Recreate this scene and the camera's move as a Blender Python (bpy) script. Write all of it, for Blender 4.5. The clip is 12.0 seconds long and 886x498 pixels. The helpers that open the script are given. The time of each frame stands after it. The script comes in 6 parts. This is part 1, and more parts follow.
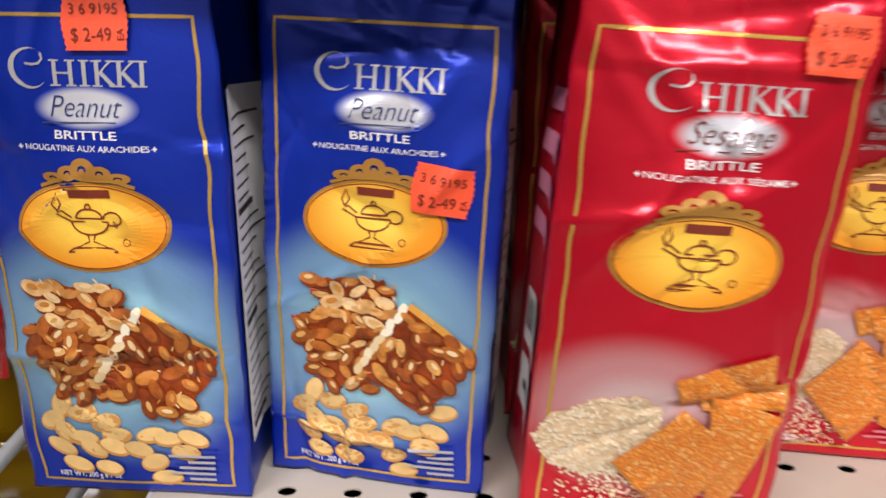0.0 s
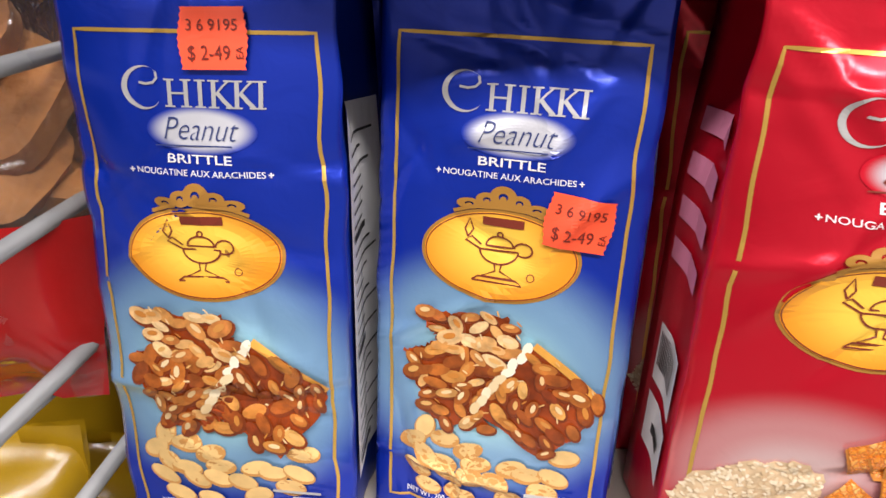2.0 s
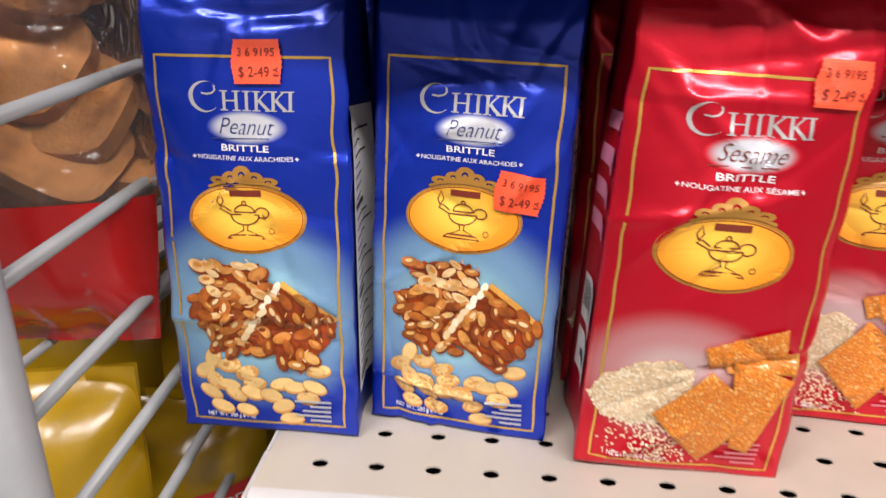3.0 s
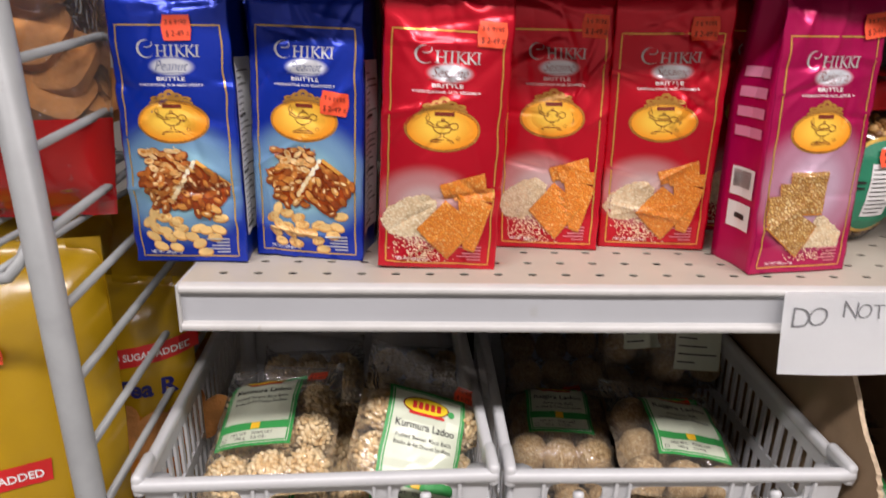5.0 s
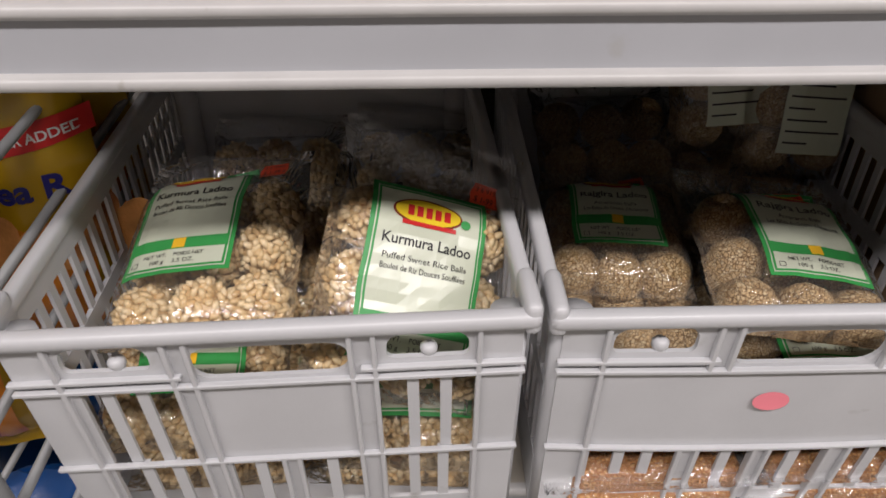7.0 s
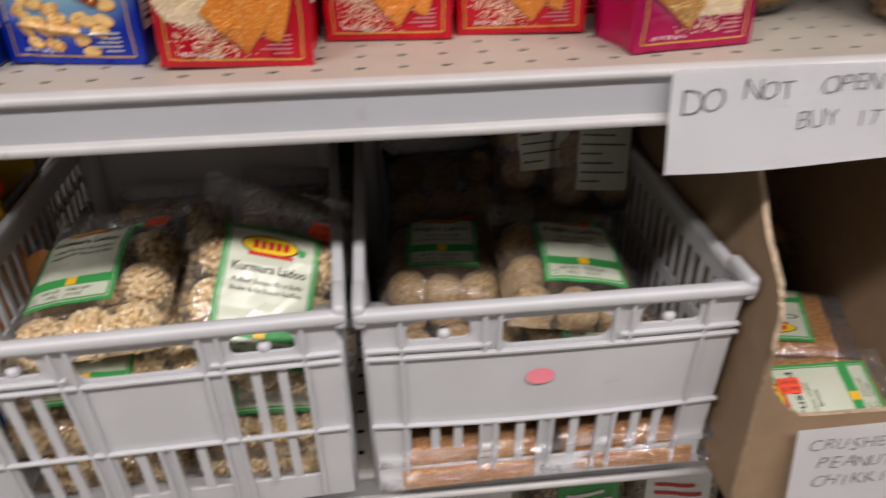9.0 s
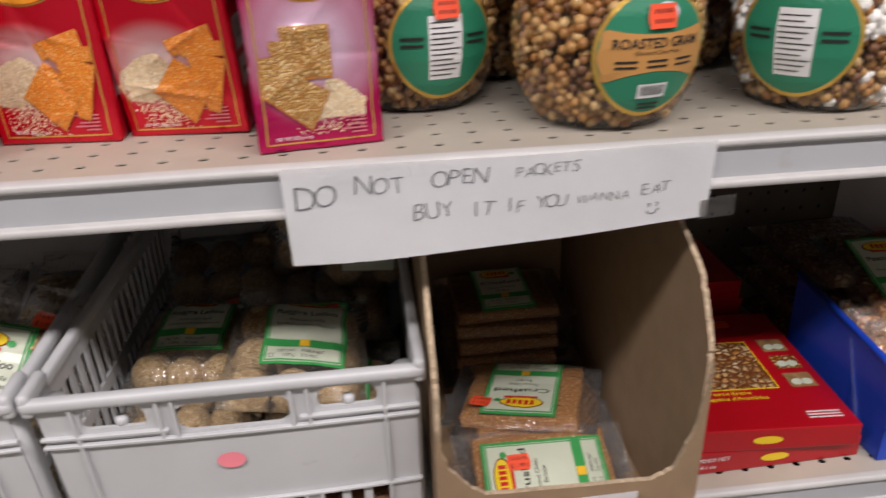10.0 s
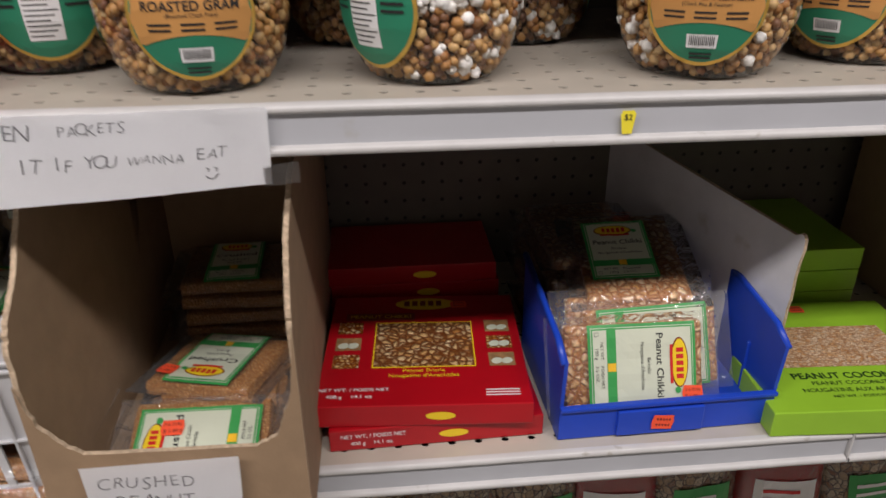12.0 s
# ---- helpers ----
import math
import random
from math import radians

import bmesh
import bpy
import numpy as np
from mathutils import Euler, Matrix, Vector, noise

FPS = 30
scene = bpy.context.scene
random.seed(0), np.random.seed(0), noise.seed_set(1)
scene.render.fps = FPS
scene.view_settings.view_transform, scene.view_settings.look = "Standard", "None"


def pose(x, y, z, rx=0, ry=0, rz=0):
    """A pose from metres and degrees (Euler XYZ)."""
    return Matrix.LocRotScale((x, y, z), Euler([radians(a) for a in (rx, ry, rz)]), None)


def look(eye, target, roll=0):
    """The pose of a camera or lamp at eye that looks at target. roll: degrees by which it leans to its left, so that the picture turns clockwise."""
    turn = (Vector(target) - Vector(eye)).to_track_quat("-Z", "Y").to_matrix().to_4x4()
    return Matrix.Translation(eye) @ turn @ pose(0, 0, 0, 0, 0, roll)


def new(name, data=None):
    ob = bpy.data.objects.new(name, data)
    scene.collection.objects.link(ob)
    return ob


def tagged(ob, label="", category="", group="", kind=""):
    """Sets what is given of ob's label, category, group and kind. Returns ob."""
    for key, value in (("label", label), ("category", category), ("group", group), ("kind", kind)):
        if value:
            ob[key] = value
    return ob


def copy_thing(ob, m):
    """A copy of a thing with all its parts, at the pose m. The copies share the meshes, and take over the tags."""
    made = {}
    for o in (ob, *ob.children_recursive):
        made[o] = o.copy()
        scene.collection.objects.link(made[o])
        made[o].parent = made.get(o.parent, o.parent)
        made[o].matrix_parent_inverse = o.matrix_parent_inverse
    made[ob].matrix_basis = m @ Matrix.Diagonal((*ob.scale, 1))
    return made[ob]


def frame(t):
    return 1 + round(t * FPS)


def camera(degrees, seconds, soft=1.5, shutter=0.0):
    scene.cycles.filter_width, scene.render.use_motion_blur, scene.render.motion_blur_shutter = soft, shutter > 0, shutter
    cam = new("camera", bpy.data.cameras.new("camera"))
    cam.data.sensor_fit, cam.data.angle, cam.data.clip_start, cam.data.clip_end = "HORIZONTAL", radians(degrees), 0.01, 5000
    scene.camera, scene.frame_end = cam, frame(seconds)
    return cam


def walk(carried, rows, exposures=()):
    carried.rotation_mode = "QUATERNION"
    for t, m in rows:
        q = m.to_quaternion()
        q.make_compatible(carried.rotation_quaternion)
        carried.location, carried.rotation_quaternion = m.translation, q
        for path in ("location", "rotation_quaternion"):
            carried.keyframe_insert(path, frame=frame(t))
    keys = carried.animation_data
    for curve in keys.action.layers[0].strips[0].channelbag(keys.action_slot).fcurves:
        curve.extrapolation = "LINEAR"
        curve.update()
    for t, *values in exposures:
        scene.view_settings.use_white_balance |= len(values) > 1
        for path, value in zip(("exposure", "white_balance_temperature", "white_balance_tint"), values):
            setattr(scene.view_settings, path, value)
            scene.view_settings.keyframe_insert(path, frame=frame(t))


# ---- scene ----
# camera and walk: eye, target, roll
cam = camera(63.7, 12.0, 1.5, 0.4)
PATH = [
    (0, (0.085, -0.202, 1.279), (0.07, 1.69, 0.631), 1.5),
    (0.5, (0.068, -0.165, 1.279), (-0.077, 1.695, 0.56), 1.4),
    (1, (0.06, -0.167, 1.285), (-0.129, 1.695, 0.58), 1.2),
    (1.5, (0.061, -0.169, 1.285), (-0.129, 1.697, 0.59), 1.2),
    (2, (0.061, -0.178, 1.288), (-0.113, 1.685, 0.584), 1.2),
    (2.5, (0.065, -0.21, 1.296), (-0.091, 1.656, 0.595), 1.2),
    (2.7, (0.067, -0.228, 1.3), (-0.078, 1.64, 0.601), 1.2),
    (4.3, (0.118, -0.422, 1.291), (0.073, 1.5, 0.74), 1.1),
    (4.5, (0.128, -0.444, 1.293), (0.12, 1.474, 0.726), 1.1),
    (5, (0.147, -0.494, 1.289), (0.203, 1.398, 0.643), 1.0),
    (5.5, (0.153, -0.495, 1.268), (0.267, 1.34, 0.481), 0.8),
    (6, (0.155, -0.429, 1.225), (0.303, 1.326, 0.276), 0.4),
    (6.5, (0.15, -0.332, 1.193), (0.25, 1.357, 0.126), 0.1),
    (6.7, (0.152, -0.297, 1.179), (0.215, 1.366, 0.07), -0.1),
    (8.3, (0.158, -0.304, 1.184), (0.137, 1.281, -0.035), -0.5),
    (8.5, (0.1715, -0.3425, 1.1935), (0.1585, 1.292, 0.04), -0.6),
    (9, (0.2385, -0.415, 1.219), (0.39, 1.304, 0.208), -1.1),
    (9.5, (0.332, -0.435, 1.235), (0.586, 1.334, 0.336), -1.1),
    (10, (0.465, -0.451, 1.238), (0.636, 1.351, 0.386), -2.1),
    (10.5, (0.564, -0.496, 1.258), (0.671, 1.334, 0.459), -2.9),
    (11, (0.6, -0.542, 1.27), (0.776, 1.299, 0.508), -2.6),
    (11.5, (0.665, -0.534, 1.241), (0.954, 1.285, 0.461), -1.4),
    (12, (0.758, -0.491, 1.219), (0.92, 1.299, 0.341), -0.4),
]
EXPOSURE = [(0, 0.12), (1, 0.14), (1.6, 0.4), (2.5, 0.38), (4.5, 0.1), (5.5, 0.02), (6.5, -0.3), (8.5, -0.28), (9.5, -0.22), (12, -0.3)]
walk(cam, [(t, look(e, a, r)) for t, e, a, r in PATH], [(t, e, 6500, 17) for t, e in EXPOSURE])

# store light: rows of ceiling tubes over the aisle
world = bpy.data.worlds.new("world")
scene.world = world
world.use_nodes = True
world.node_tree.nodes["Background"].inputs[0].default_value = (0.5, 0.55, 0.6, 1)
world.node_tree.nodes["Background"].inputs[1].default_value = 0.006
TUBE_POWER, LAMP_Y = 40.0, -1.3


# ---- materials ----
def mat(name, base, rough=0.5, metal=0.0, var=0.0, scale=30.0, bump=0.0, bscale=200.0, coat=0.0, spec=0.5,
        stain=None, stain_scale=6.0, stain_at=0.6, island=None, pieces=0.0, trans=0.0, emit=0.0):
    m = bpy.data.materials.new(name)
    m.use_nodes = True
    nt = m.node_tree
    b = nt.nodes["Principled BSDF"]
    b.inputs["Roughness"].default_value = rough
    b.inputs["Metallic"].default_value = metal
    b.inputs["Coat Weight"].default_value = coat
    b.inputs["Coat Roughness"].default_value = 0.15
    b.inputs["Specular IOR Level"].default_value = spec
    b.inputs["Transmission Weight"].default_value = trans
    col = (*base, 1)
    b.inputs["Base Color"].default_value = col
    if emit:
        b.inputs["Emission Color"].default_value = col
        b.inputs["Emission Strength"].default_value = emit
    tc = nt.nodes.new("ShaderNodeTexCoord")
    out = None

    def mix(fac, c1, c2, kind="MIX"):
        n = nt.nodes.new("ShaderNodeMix")
        n.data_type, n.blend_type = "RGBA", kind
        for sock, v in ((n.inputs[0], fac), (n.inputs[6], c1), (n.inputs[7], c2)):
            if isinstance(v, bpy.types.NodeSocket):
                nt.links.new(v, sock)
            else:
                sock.default_value = v
        return n.outputs[2]

    def ns(sc, detail=4):
        n = nt.nodes.new("ShaderNodeTexNoise")
        n.inputs["Scale"].default_value = sc
        n.inputs["Detail"].default_value = detail
        nt.links.new(tc.outputs["Object"], n.inputs["Vector"])
        return n.outputs["Fac"]

    def ramp(fac, stops):
        r = nt.nodes.new("ShaderNodeValToRGB")
        nt.links.new(fac, r.inputs[0])
        el = r.color_ramp.elements
        el[0].position, el[0].color = stops[0][0], (*stops[0][1], 1)
        el[1].position, el[1].color = stops[-1][0], (*stops[-1][1], 1)
        for p, c in stops[1:-1]:
            e = el.new(p)
            e.color = (*c, 1)
        return r.outputs[0]

    if island:
        g = nt.nodes.new("ShaderNodeNewGeometry")
        out = ramp(g.outputs["Random Per Island"], island)
    if pieces:
        oi = nt.nodes.new("ShaderNodeObjectInfo")
        lo = tuple(c * (1 - pieces) for c in base)
        hi = tuple(min(1, c * (1 + pieces)) for c in base)
        out = ramp(oi.outputs["Random"], [(0, lo), (1, hi)])
    if var:
        lo, hi = 1 - var, 1 + var
        c = out if out is not None else col
        f = ramp(ns(scale), [(0.3, (lo,) * 3), (0.7, (hi,) * 3)])
        out = mix(1.0, c, f, "MULTIPLY")
        f2 = ramp(ns(scale * 0.17, 2), [(0.3, (1 - var * 0.6,) * 3), (0.7, (1 + var * 0.6,) * 3)])
        out = mix(1.0, out, f2, "MULTIPLY")
    if stain:
        f = ramp(ns(stain_scale, 6), [(stain_at, (0, 0, 0)), (stain_at + 0.12, (1, 1, 1))])
        out = mix(f, out if out is not None else col, (*stain, 1))
    if out is not None:
        nt.links.new(out, b.inputs["Base Color"])
    if bump:
        bn = nt.nodes.new("ShaderNodeBump")
        bn.inputs["Strength"].default_value = bump
        bn.inputs["Distance"].default_value = 0.002
        nt.links.new(ns(bscale), bn.inputs["Height"])
        nt.links.new(bn.outputs[0], b.inputs["Normal"])
    return m


def clear(name, gloss=0.5, rough=0.06, tint=(1, 1, 1), bump=0.0, bscale=60.0, veil=0.0):
    """Thin clear film or jar wall: see-through, with surface gloss and a slight haze."""
    m = bpy.data.materials.new(name)
    m.use_nodes = True
    nt = m.node_tree
    nt.nodes.clear()
    o = nt.nodes.new("ShaderNodeOutputMaterial")
    t = nt.nodes.new("ShaderNodeBsdfTransparent")
    t.inputs[0].default_value = (*tint, 1)
    g = nt.nodes.new("ShaderNodeBsdfGlossy")
    g.inputs["Roughness"].default_value = rough
    fr = nt.nodes.new("ShaderNodeFresnel")
    fr.inputs["IOR"].default_value = 1.5
    mu = nt.nodes.new("ShaderNodeMath")
    mu.operation = "MULTIPLY_ADD"
    mu.inputs[1].default_value = gloss * 1.6
    mu.inputs[2].default_value = 0.02 * gloss
    nt.links.new(fr.outputs[0], mu.inputs[0])
    mx = nt.nodes.new("ShaderNodeMixShader")
    nt.links.new(mu.outputs[0], mx.inputs[0])
    nt.links.new(t.outputs[0], mx.inputs[1])
    nt.links.new(g.outputs[0], mx.inputs[2])
    last = mx.outputs[0]
    if veil:
        d = nt.nodes.new("ShaderNodeBsdfDiffuse")
        d.inputs[0].default_value = (0.8, 0.8, 0.8, 1)
        m2 = nt.nodes.new("ShaderNodeMixShader")
        m2.inputs[0].default_value = veil
        nt.links.new(last, m2.inputs[1])
        nt.links.new(d.outputs[0], m2.inputs[2])
        last = m2.outputs[0]
    nt.links.new(last, o.inputs[0])
    if bump:
        tc = nt.nodes.new("ShaderNodeTexCoord")
        n = nt.nodes.new("ShaderNodeTexNoise")
        n.inputs["Scale"].default_value = bscale
        n.inputs["Distortion"].default_value = 1.5
        nt.links.new(tc.outputs["Object"], n.inputs["Vector"])
        bn = nt.nodes.new("ShaderNodeBump")
        bn.inputs["Strength"].default_value = bump
        bn.inputs["Distance"].default_value = 0.004
        nt.links.new(n.outputs["Fac"], bn.inputs["Height"])
        nt.links.new(bn.outputs[0], g.inputs["Normal"])
        nt.links.new(bn.outputs[0], fr.inputs["Normal"])
    return m


def cells(name, stops, scale=180.0, rough=0.35, gap=(0.2, 0.06, 0.02), coat=0.3, bump=0.6, stretch=(1, 1, 1), edge=0.12):
    """Close-packed nuts or seeds in a set: voronoi cells with darker seams."""
    m = bpy.data.materials.new(name)
    m.use_nodes = True
    nt = m.node_tree
    b = nt.nodes["Principled BSDF"]
    b.inputs["Roughness"].default_value = rough
    b.inputs["Coat Weight"].default_value = coat
    tc = nt.nodes.new("ShaderNodeTexCoord")
    mp = nt.nodes.new("ShaderNodeMapping")
    mp.inputs["Scale"].default_value = stretch
    nt.links.new(tc.outputs["Object"], mp.inputs[0])
    wob = nt.nodes.new("ShaderNodeTexNoise")
    wob.inputs["Scale"].default_value = scale * 0.6
    nt.links.new(mp.outputs[0], wob.inputs["Vector"])
    add = nt.nodes.new("ShaderNodeMix")
    add.data_type = "RGBA"
    add.blend_type = "ADD"
    add.inputs[0].default_value = 1.1 / scale
    nt.links.new(mp.outputs[0], add.inputs[6])
    nt.links.new(wob.outputs["Color"], add.inputs[7])
    v = nt.nodes.new("ShaderNodeTexVoronoi")
    v.inputs["Scale"].default_value = scale
    nt.links.new(add.outputs[2], v.inputs["Vector"])
    v2 = nt.nodes.new("ShaderNodeTexVoronoi")
    v2.feature = "DISTANCE_TO_EDGE"
    v2.inputs["Scale"].default_value = scale
    nt.links.new(add.outputs[2], v2.inputs["Vector"])
    sep = nt.nodes.new("ShaderNodeSeparateColor")
    nt.links.new(v.outputs["Color"], sep.inputs[0])
    r = nt.nodes.new("ShaderNodeValToRGB")
    el = r.color_ramp.elements
    el[0].position, el[0].color = stops[0][0], (*stops[0][1], 1)
    el[1].position, el[1].color = stops[-1][0], (*stops[-1][1], 1)
    for p, c in stops[1:-1]:
        el.new(p).color = (*c, 1)
    nt.links.new(sep.outputs[0], r.inputs[0])
    e = nt.nodes.new("ShaderNodeMapRange")
    e.inputs["From Max"].default_value = edge
    nt.links.new(v2.outputs["Distance"], e.inputs["Value"])
    mx = nt.nodes.new("ShaderNodeMix")
    mx.data_type = "RGBA"
    e.interpolation_type = "SMOOTHSTEP"
    nt.links.new(e.outputs[0], mx.inputs[0])
    mx.inputs[6].default_value = (*gap, 1)
    nt.links.new(r.outputs[0], mx.inputs[7])
    fine = nt.nodes.new("ShaderNodeTexNoise")
    fine.inputs["Scale"].default_value = scale * 3
    nt.links.new(tc.outputs["Object"], fine.inputs["Vector"])
    fr = nt.nodes.new("ShaderNodeMapRange")
    fr.inputs["From Min"].default_value, fr.inputs["From Max"].default_value = 0.3, 0.7
    fr.inputs["To Min"].default_value, fr.inputs["To Max"].default_value = 0.75, 1.2
    nt.links.new(fine.outputs["Fac"], fr.inputs["Value"])
    m3 = nt.nodes.new("ShaderNodeMix")
    m3.data_type, m3.blend_type = "RGBA", "MULTIPLY"
    m3.inputs[0].default_value = 1.0
    nt.links.new(mx.outputs[2], m3.inputs[6])
    nt.links.new(fr.outputs[0], m3.inputs[7])
    nt.links.new(m3.outputs[2], b.inputs["Base Color"])
    if bump:
        bn = nt.nodes.new("ShaderNodeBump")
        bn.inputs["Strength"].default_value = bump
        bn.inputs["Distance"].default_value = 0.0015
        nt.links.new(e.outputs[0], bn.inputs["Height"])
        nt.links.new(bn.outputs[0], b.inputs["Normal"])
    return m


M = {}
M["shelf"] = mat("shelf_enamel", (0.49, 0.445, 0.375), 0.45, var=0.05, scale=25, stain=(0.42, 0.36, 0.27), stain_scale=14, stain_at=0.66)
# near-black pan colour puts in the shade seen through the punched shelf holes
M["hole_shade"] = mat("pan_hole_shade", (0.05, 0.045, 0.04), 0.6, var=0.1)
M["lip"] = mat("lip_strip", (0.44, 0.45, 0.475), 0.4, var=0.04, scale=15, stain=(0.36, 0.34, 0.3), stain_scale=22, stain_at=0.68)
M["lip_edge"] = mat("lip_edge", (0.54, 0.53, 0.52), 0.35, var=0.05, scale=40, stain=(0.3, 0.27, 0.22), stain_scale=60, stain_at=0.68)
M["wire"] = mat("wire_enamel", (0.3, 0.31, 0.315), 0.4, var=0.06, scale=60, stain=(0.25, 0.24, 0.22), stain_scale=90, stain_at=0.68)
M["wall"] = mat("wall_paint", (0.3, 0.28, 0.26), 0.8, var=0.05)
M["floor"] = mat("floor_vinyl", (0.26, 0.25, 0.22), 0.4, var=0.1, scale=8)
M["backpanel"] = mat("back_panel", (0.14, 0.12, 0.1), 0.6, var=0.08)
M["crate"] = mat("crate_plastic", (0.60, 0.605, 0.62), 0.34, var=0.04, scale=18, bump=0.05, bscale=300, stain=(0.33, 0.32, 0.29), stain_scale=25, stain_at=0.67)
M["card"] = mat("cardboard", (0.3, 0.2, 0.118), 0.85, var=0.08, scale=45, bump=0.15, bscale=250)
M["card_cut"] = mat("cardboard_cut", (0.5, 0.38, 0.26), 0.9, var=0.25, scale=300, bump=0.5, bscale=500)
M["card_white"] = mat("white_card", (0.62, 0.62, 0.64), 0.7, var=0.07, scale=30, bump=0.1, stain=(0.45, 0.42, 0.38), stain_scale=18, stain_at=0.64)
M["paper"] = mat("paper", (0.88, 0.885, 0.9), 0.7, var=0.02, scale=20, bump=0.06, bscale=18)
M["ink"] = mat("marker_ink", (0.17, 0.17, 0.18), 0.6)
M["ink_black"] = mat("print_black", (0.02, 0.02, 0.02), 0.5)
M["ink_white"] = mat("print_white", (0.8, 0.8, 0.8), 0.35)
M["ink_silver"] = mat("print_silver", (0.5, 0.5, 0.49), 0.35, 0.3)
M["gold"] = mat("print_gold", (0.75, 0.47, 0.1), 0.28, 0.6)
M["gold_dark"] = mat("print_gold_brown", (0.45, 0.22, 0.04), 0.35, 0.2)
M["maroon"] = mat("print_maroon", (0.2, 0.03, 0.015), 0.4)
M["orange_tag"] = mat("orange_sticker", (0.95, 0.1, 0.035), 0.55, var=0.03, emit=0.0)
M["pink_tag"] = mat("pink_sticker", (0.9, 0.25, 0.3), 0.6, var=0.05)
M["yellow_tag"] = mat("yellow_sticker", (0.85, 0.72, 0.04), 0.5)
M["green"] = mat("label_green", (0.04, 0.33, 0.08), 0.45, var=0.03)
M["label"] = mat("label_cream", (0.62, 0.66, 0.52), 0.5, var=0.03, scale=40)
M["jar_green"] = mat("jar_label_green", (0.02, 0.22, 0.12), 0.4, var=0.03)
M["jar_orange"] = mat("jar_label_orange", (0.55, 0.27, 0.08), 0.45, var=0.05)
M["yellow"] = mat("logo_yellow", (0.85, 0.6, 0.02), 0.4)
M["redprint"] = mat("logo_red", (0.6, 0.02, 0.02), 0.4)
M["red_lid"] = mat("red_lid", (0.65, 0.015, 0.02), 0.3, var=0.04)
M["red_box"] = mat("red_carton", (0.43, 0.004, 0.01), 0.38, var=0.05, scale=25, coat=0.15)
M["green_box"] = mat("green_carton", (0.28, 0.52, 0.03), 0.4, var=0.05, scale=25, coat=0.15)
M["bin"] = mat("blue_plastic", (0.012, 0.06, 0.5), 0.35, var=0.04, bump=0.04, bscale=400)
M["film"] = clear("clear_film", 0.85, 0.07, bump=1.0, bscale=60, veil=0.035)
M["jar_wall"] = clear("clear_jar", 0.6, 0.04, tint=(0.97, 0.97, 0.96), bump=0.1, bscale=20)
M["brittle"] = cells("peanut_brittle", [(0, (0.4, 0.13, 0.02)), (0.3, (0.66, 0.33, 0.08)), (0.65, (0.8, 0.55, 0.24)), (0.9, (0.85, 0.7, 0.42)), (1, (0.3, 0.08, 0.01))], 210, gap=(0.2, 0.04, 0.006), edge=0.38, stretch=(1, 1, 1.35), rough=0.22)
M["sesame_brittle"] = cells("sesame_brittle", [(0, (0.78, 0.22, 0.015)), (0.5, (0.86, 0.34, 0.04)), (1, (0.86, 0.5, 0.16))], 560, gap=(0.68, 0.18, 0.012), bump=0.3, edge=0.3)
M["rice_ball"] = mat("puffed_rice", (0.7, 0.53, 0.3), 0.45, island=[(0, (0.6, 0.4, 0.18)), (0.5, (0.72, 0.54, 0.29)), (1, (0.8, 0.65, 0.41))], coat=0.25)
M["amaranth_ball"] = cells("amaranth", [(0, (0.5, 0.33, 0.15)), (0.5, (0.62, 0.43, 0.22)), (1, (0.7, 0.55, 0.33))], 420, gap=(0.3, 0.16, 0.06), rough=0.7, coat=0, bump=0.9)
M["gram"] = mat("roasted_gram", (0.6, 0.4, 0.18), 0.5, var=0.15, scale=250,
                island=[(0, (0.16, 0.07, 0.03)), (0.16, (0.2, 0.09, 0.04)), (0.26, (0.36, 0.16, 0.045)), (0.6, (0.5, 0.27, 0.085)), (1, (0.62, 0.42, 0.19))])
M["puff"] = mat("white_puffs", (0.85, 0.84, 0.8), 0.6, island=[(0, (0.75, 0.73, 0.68)), (1, (0.92, 0.92, 0.9))], bump=0.4, bscale=400)
# jar core far darker than the gram, putting shade into the gaps between grains
M["shaded_fill"] = mat("jar_fill", (0.1, 0.055, 0.025), 0.8, var=0.3, scale=150)
M["brown_fill"] = mat("pack_fill", (0.3, 0.16, 0.06), 0.8, var=0.3, scale=120)


# ---- building helpers ----
def mesh_of(bm, name="m", smooth=False):
    me = bpy.data.meshes.new(name)
    bm.normal_update()
    bm.to_mesh(me)
    bm.free()
    if smooth:
        me.shade_smooth()
    return me


def part(name, bm, material, parent=None, label="", smooth=False, m=None):
    me = bm if isinstance(bm, bpy.types.Mesh) else mesh_of(bm, name, smooth)
    ms = material if isinstance(material, (list, tuple)) else [material]
    if not me.materials:
        for q in ms:
            me.materials.append(q)
    ob = new(name, me)
    if parent is not None:
        ob.parent = parent
    if m is not None:
        ob.matrix_basis = m
    if label:
        ob["label"] = label
    return ob


def thing(name, m, label, category, group="", kind=""):
    e = new(name)
    e.empty_display_size = 0.02
    e.matrix_basis = m
    return tagged(e, label, category, group, kind)


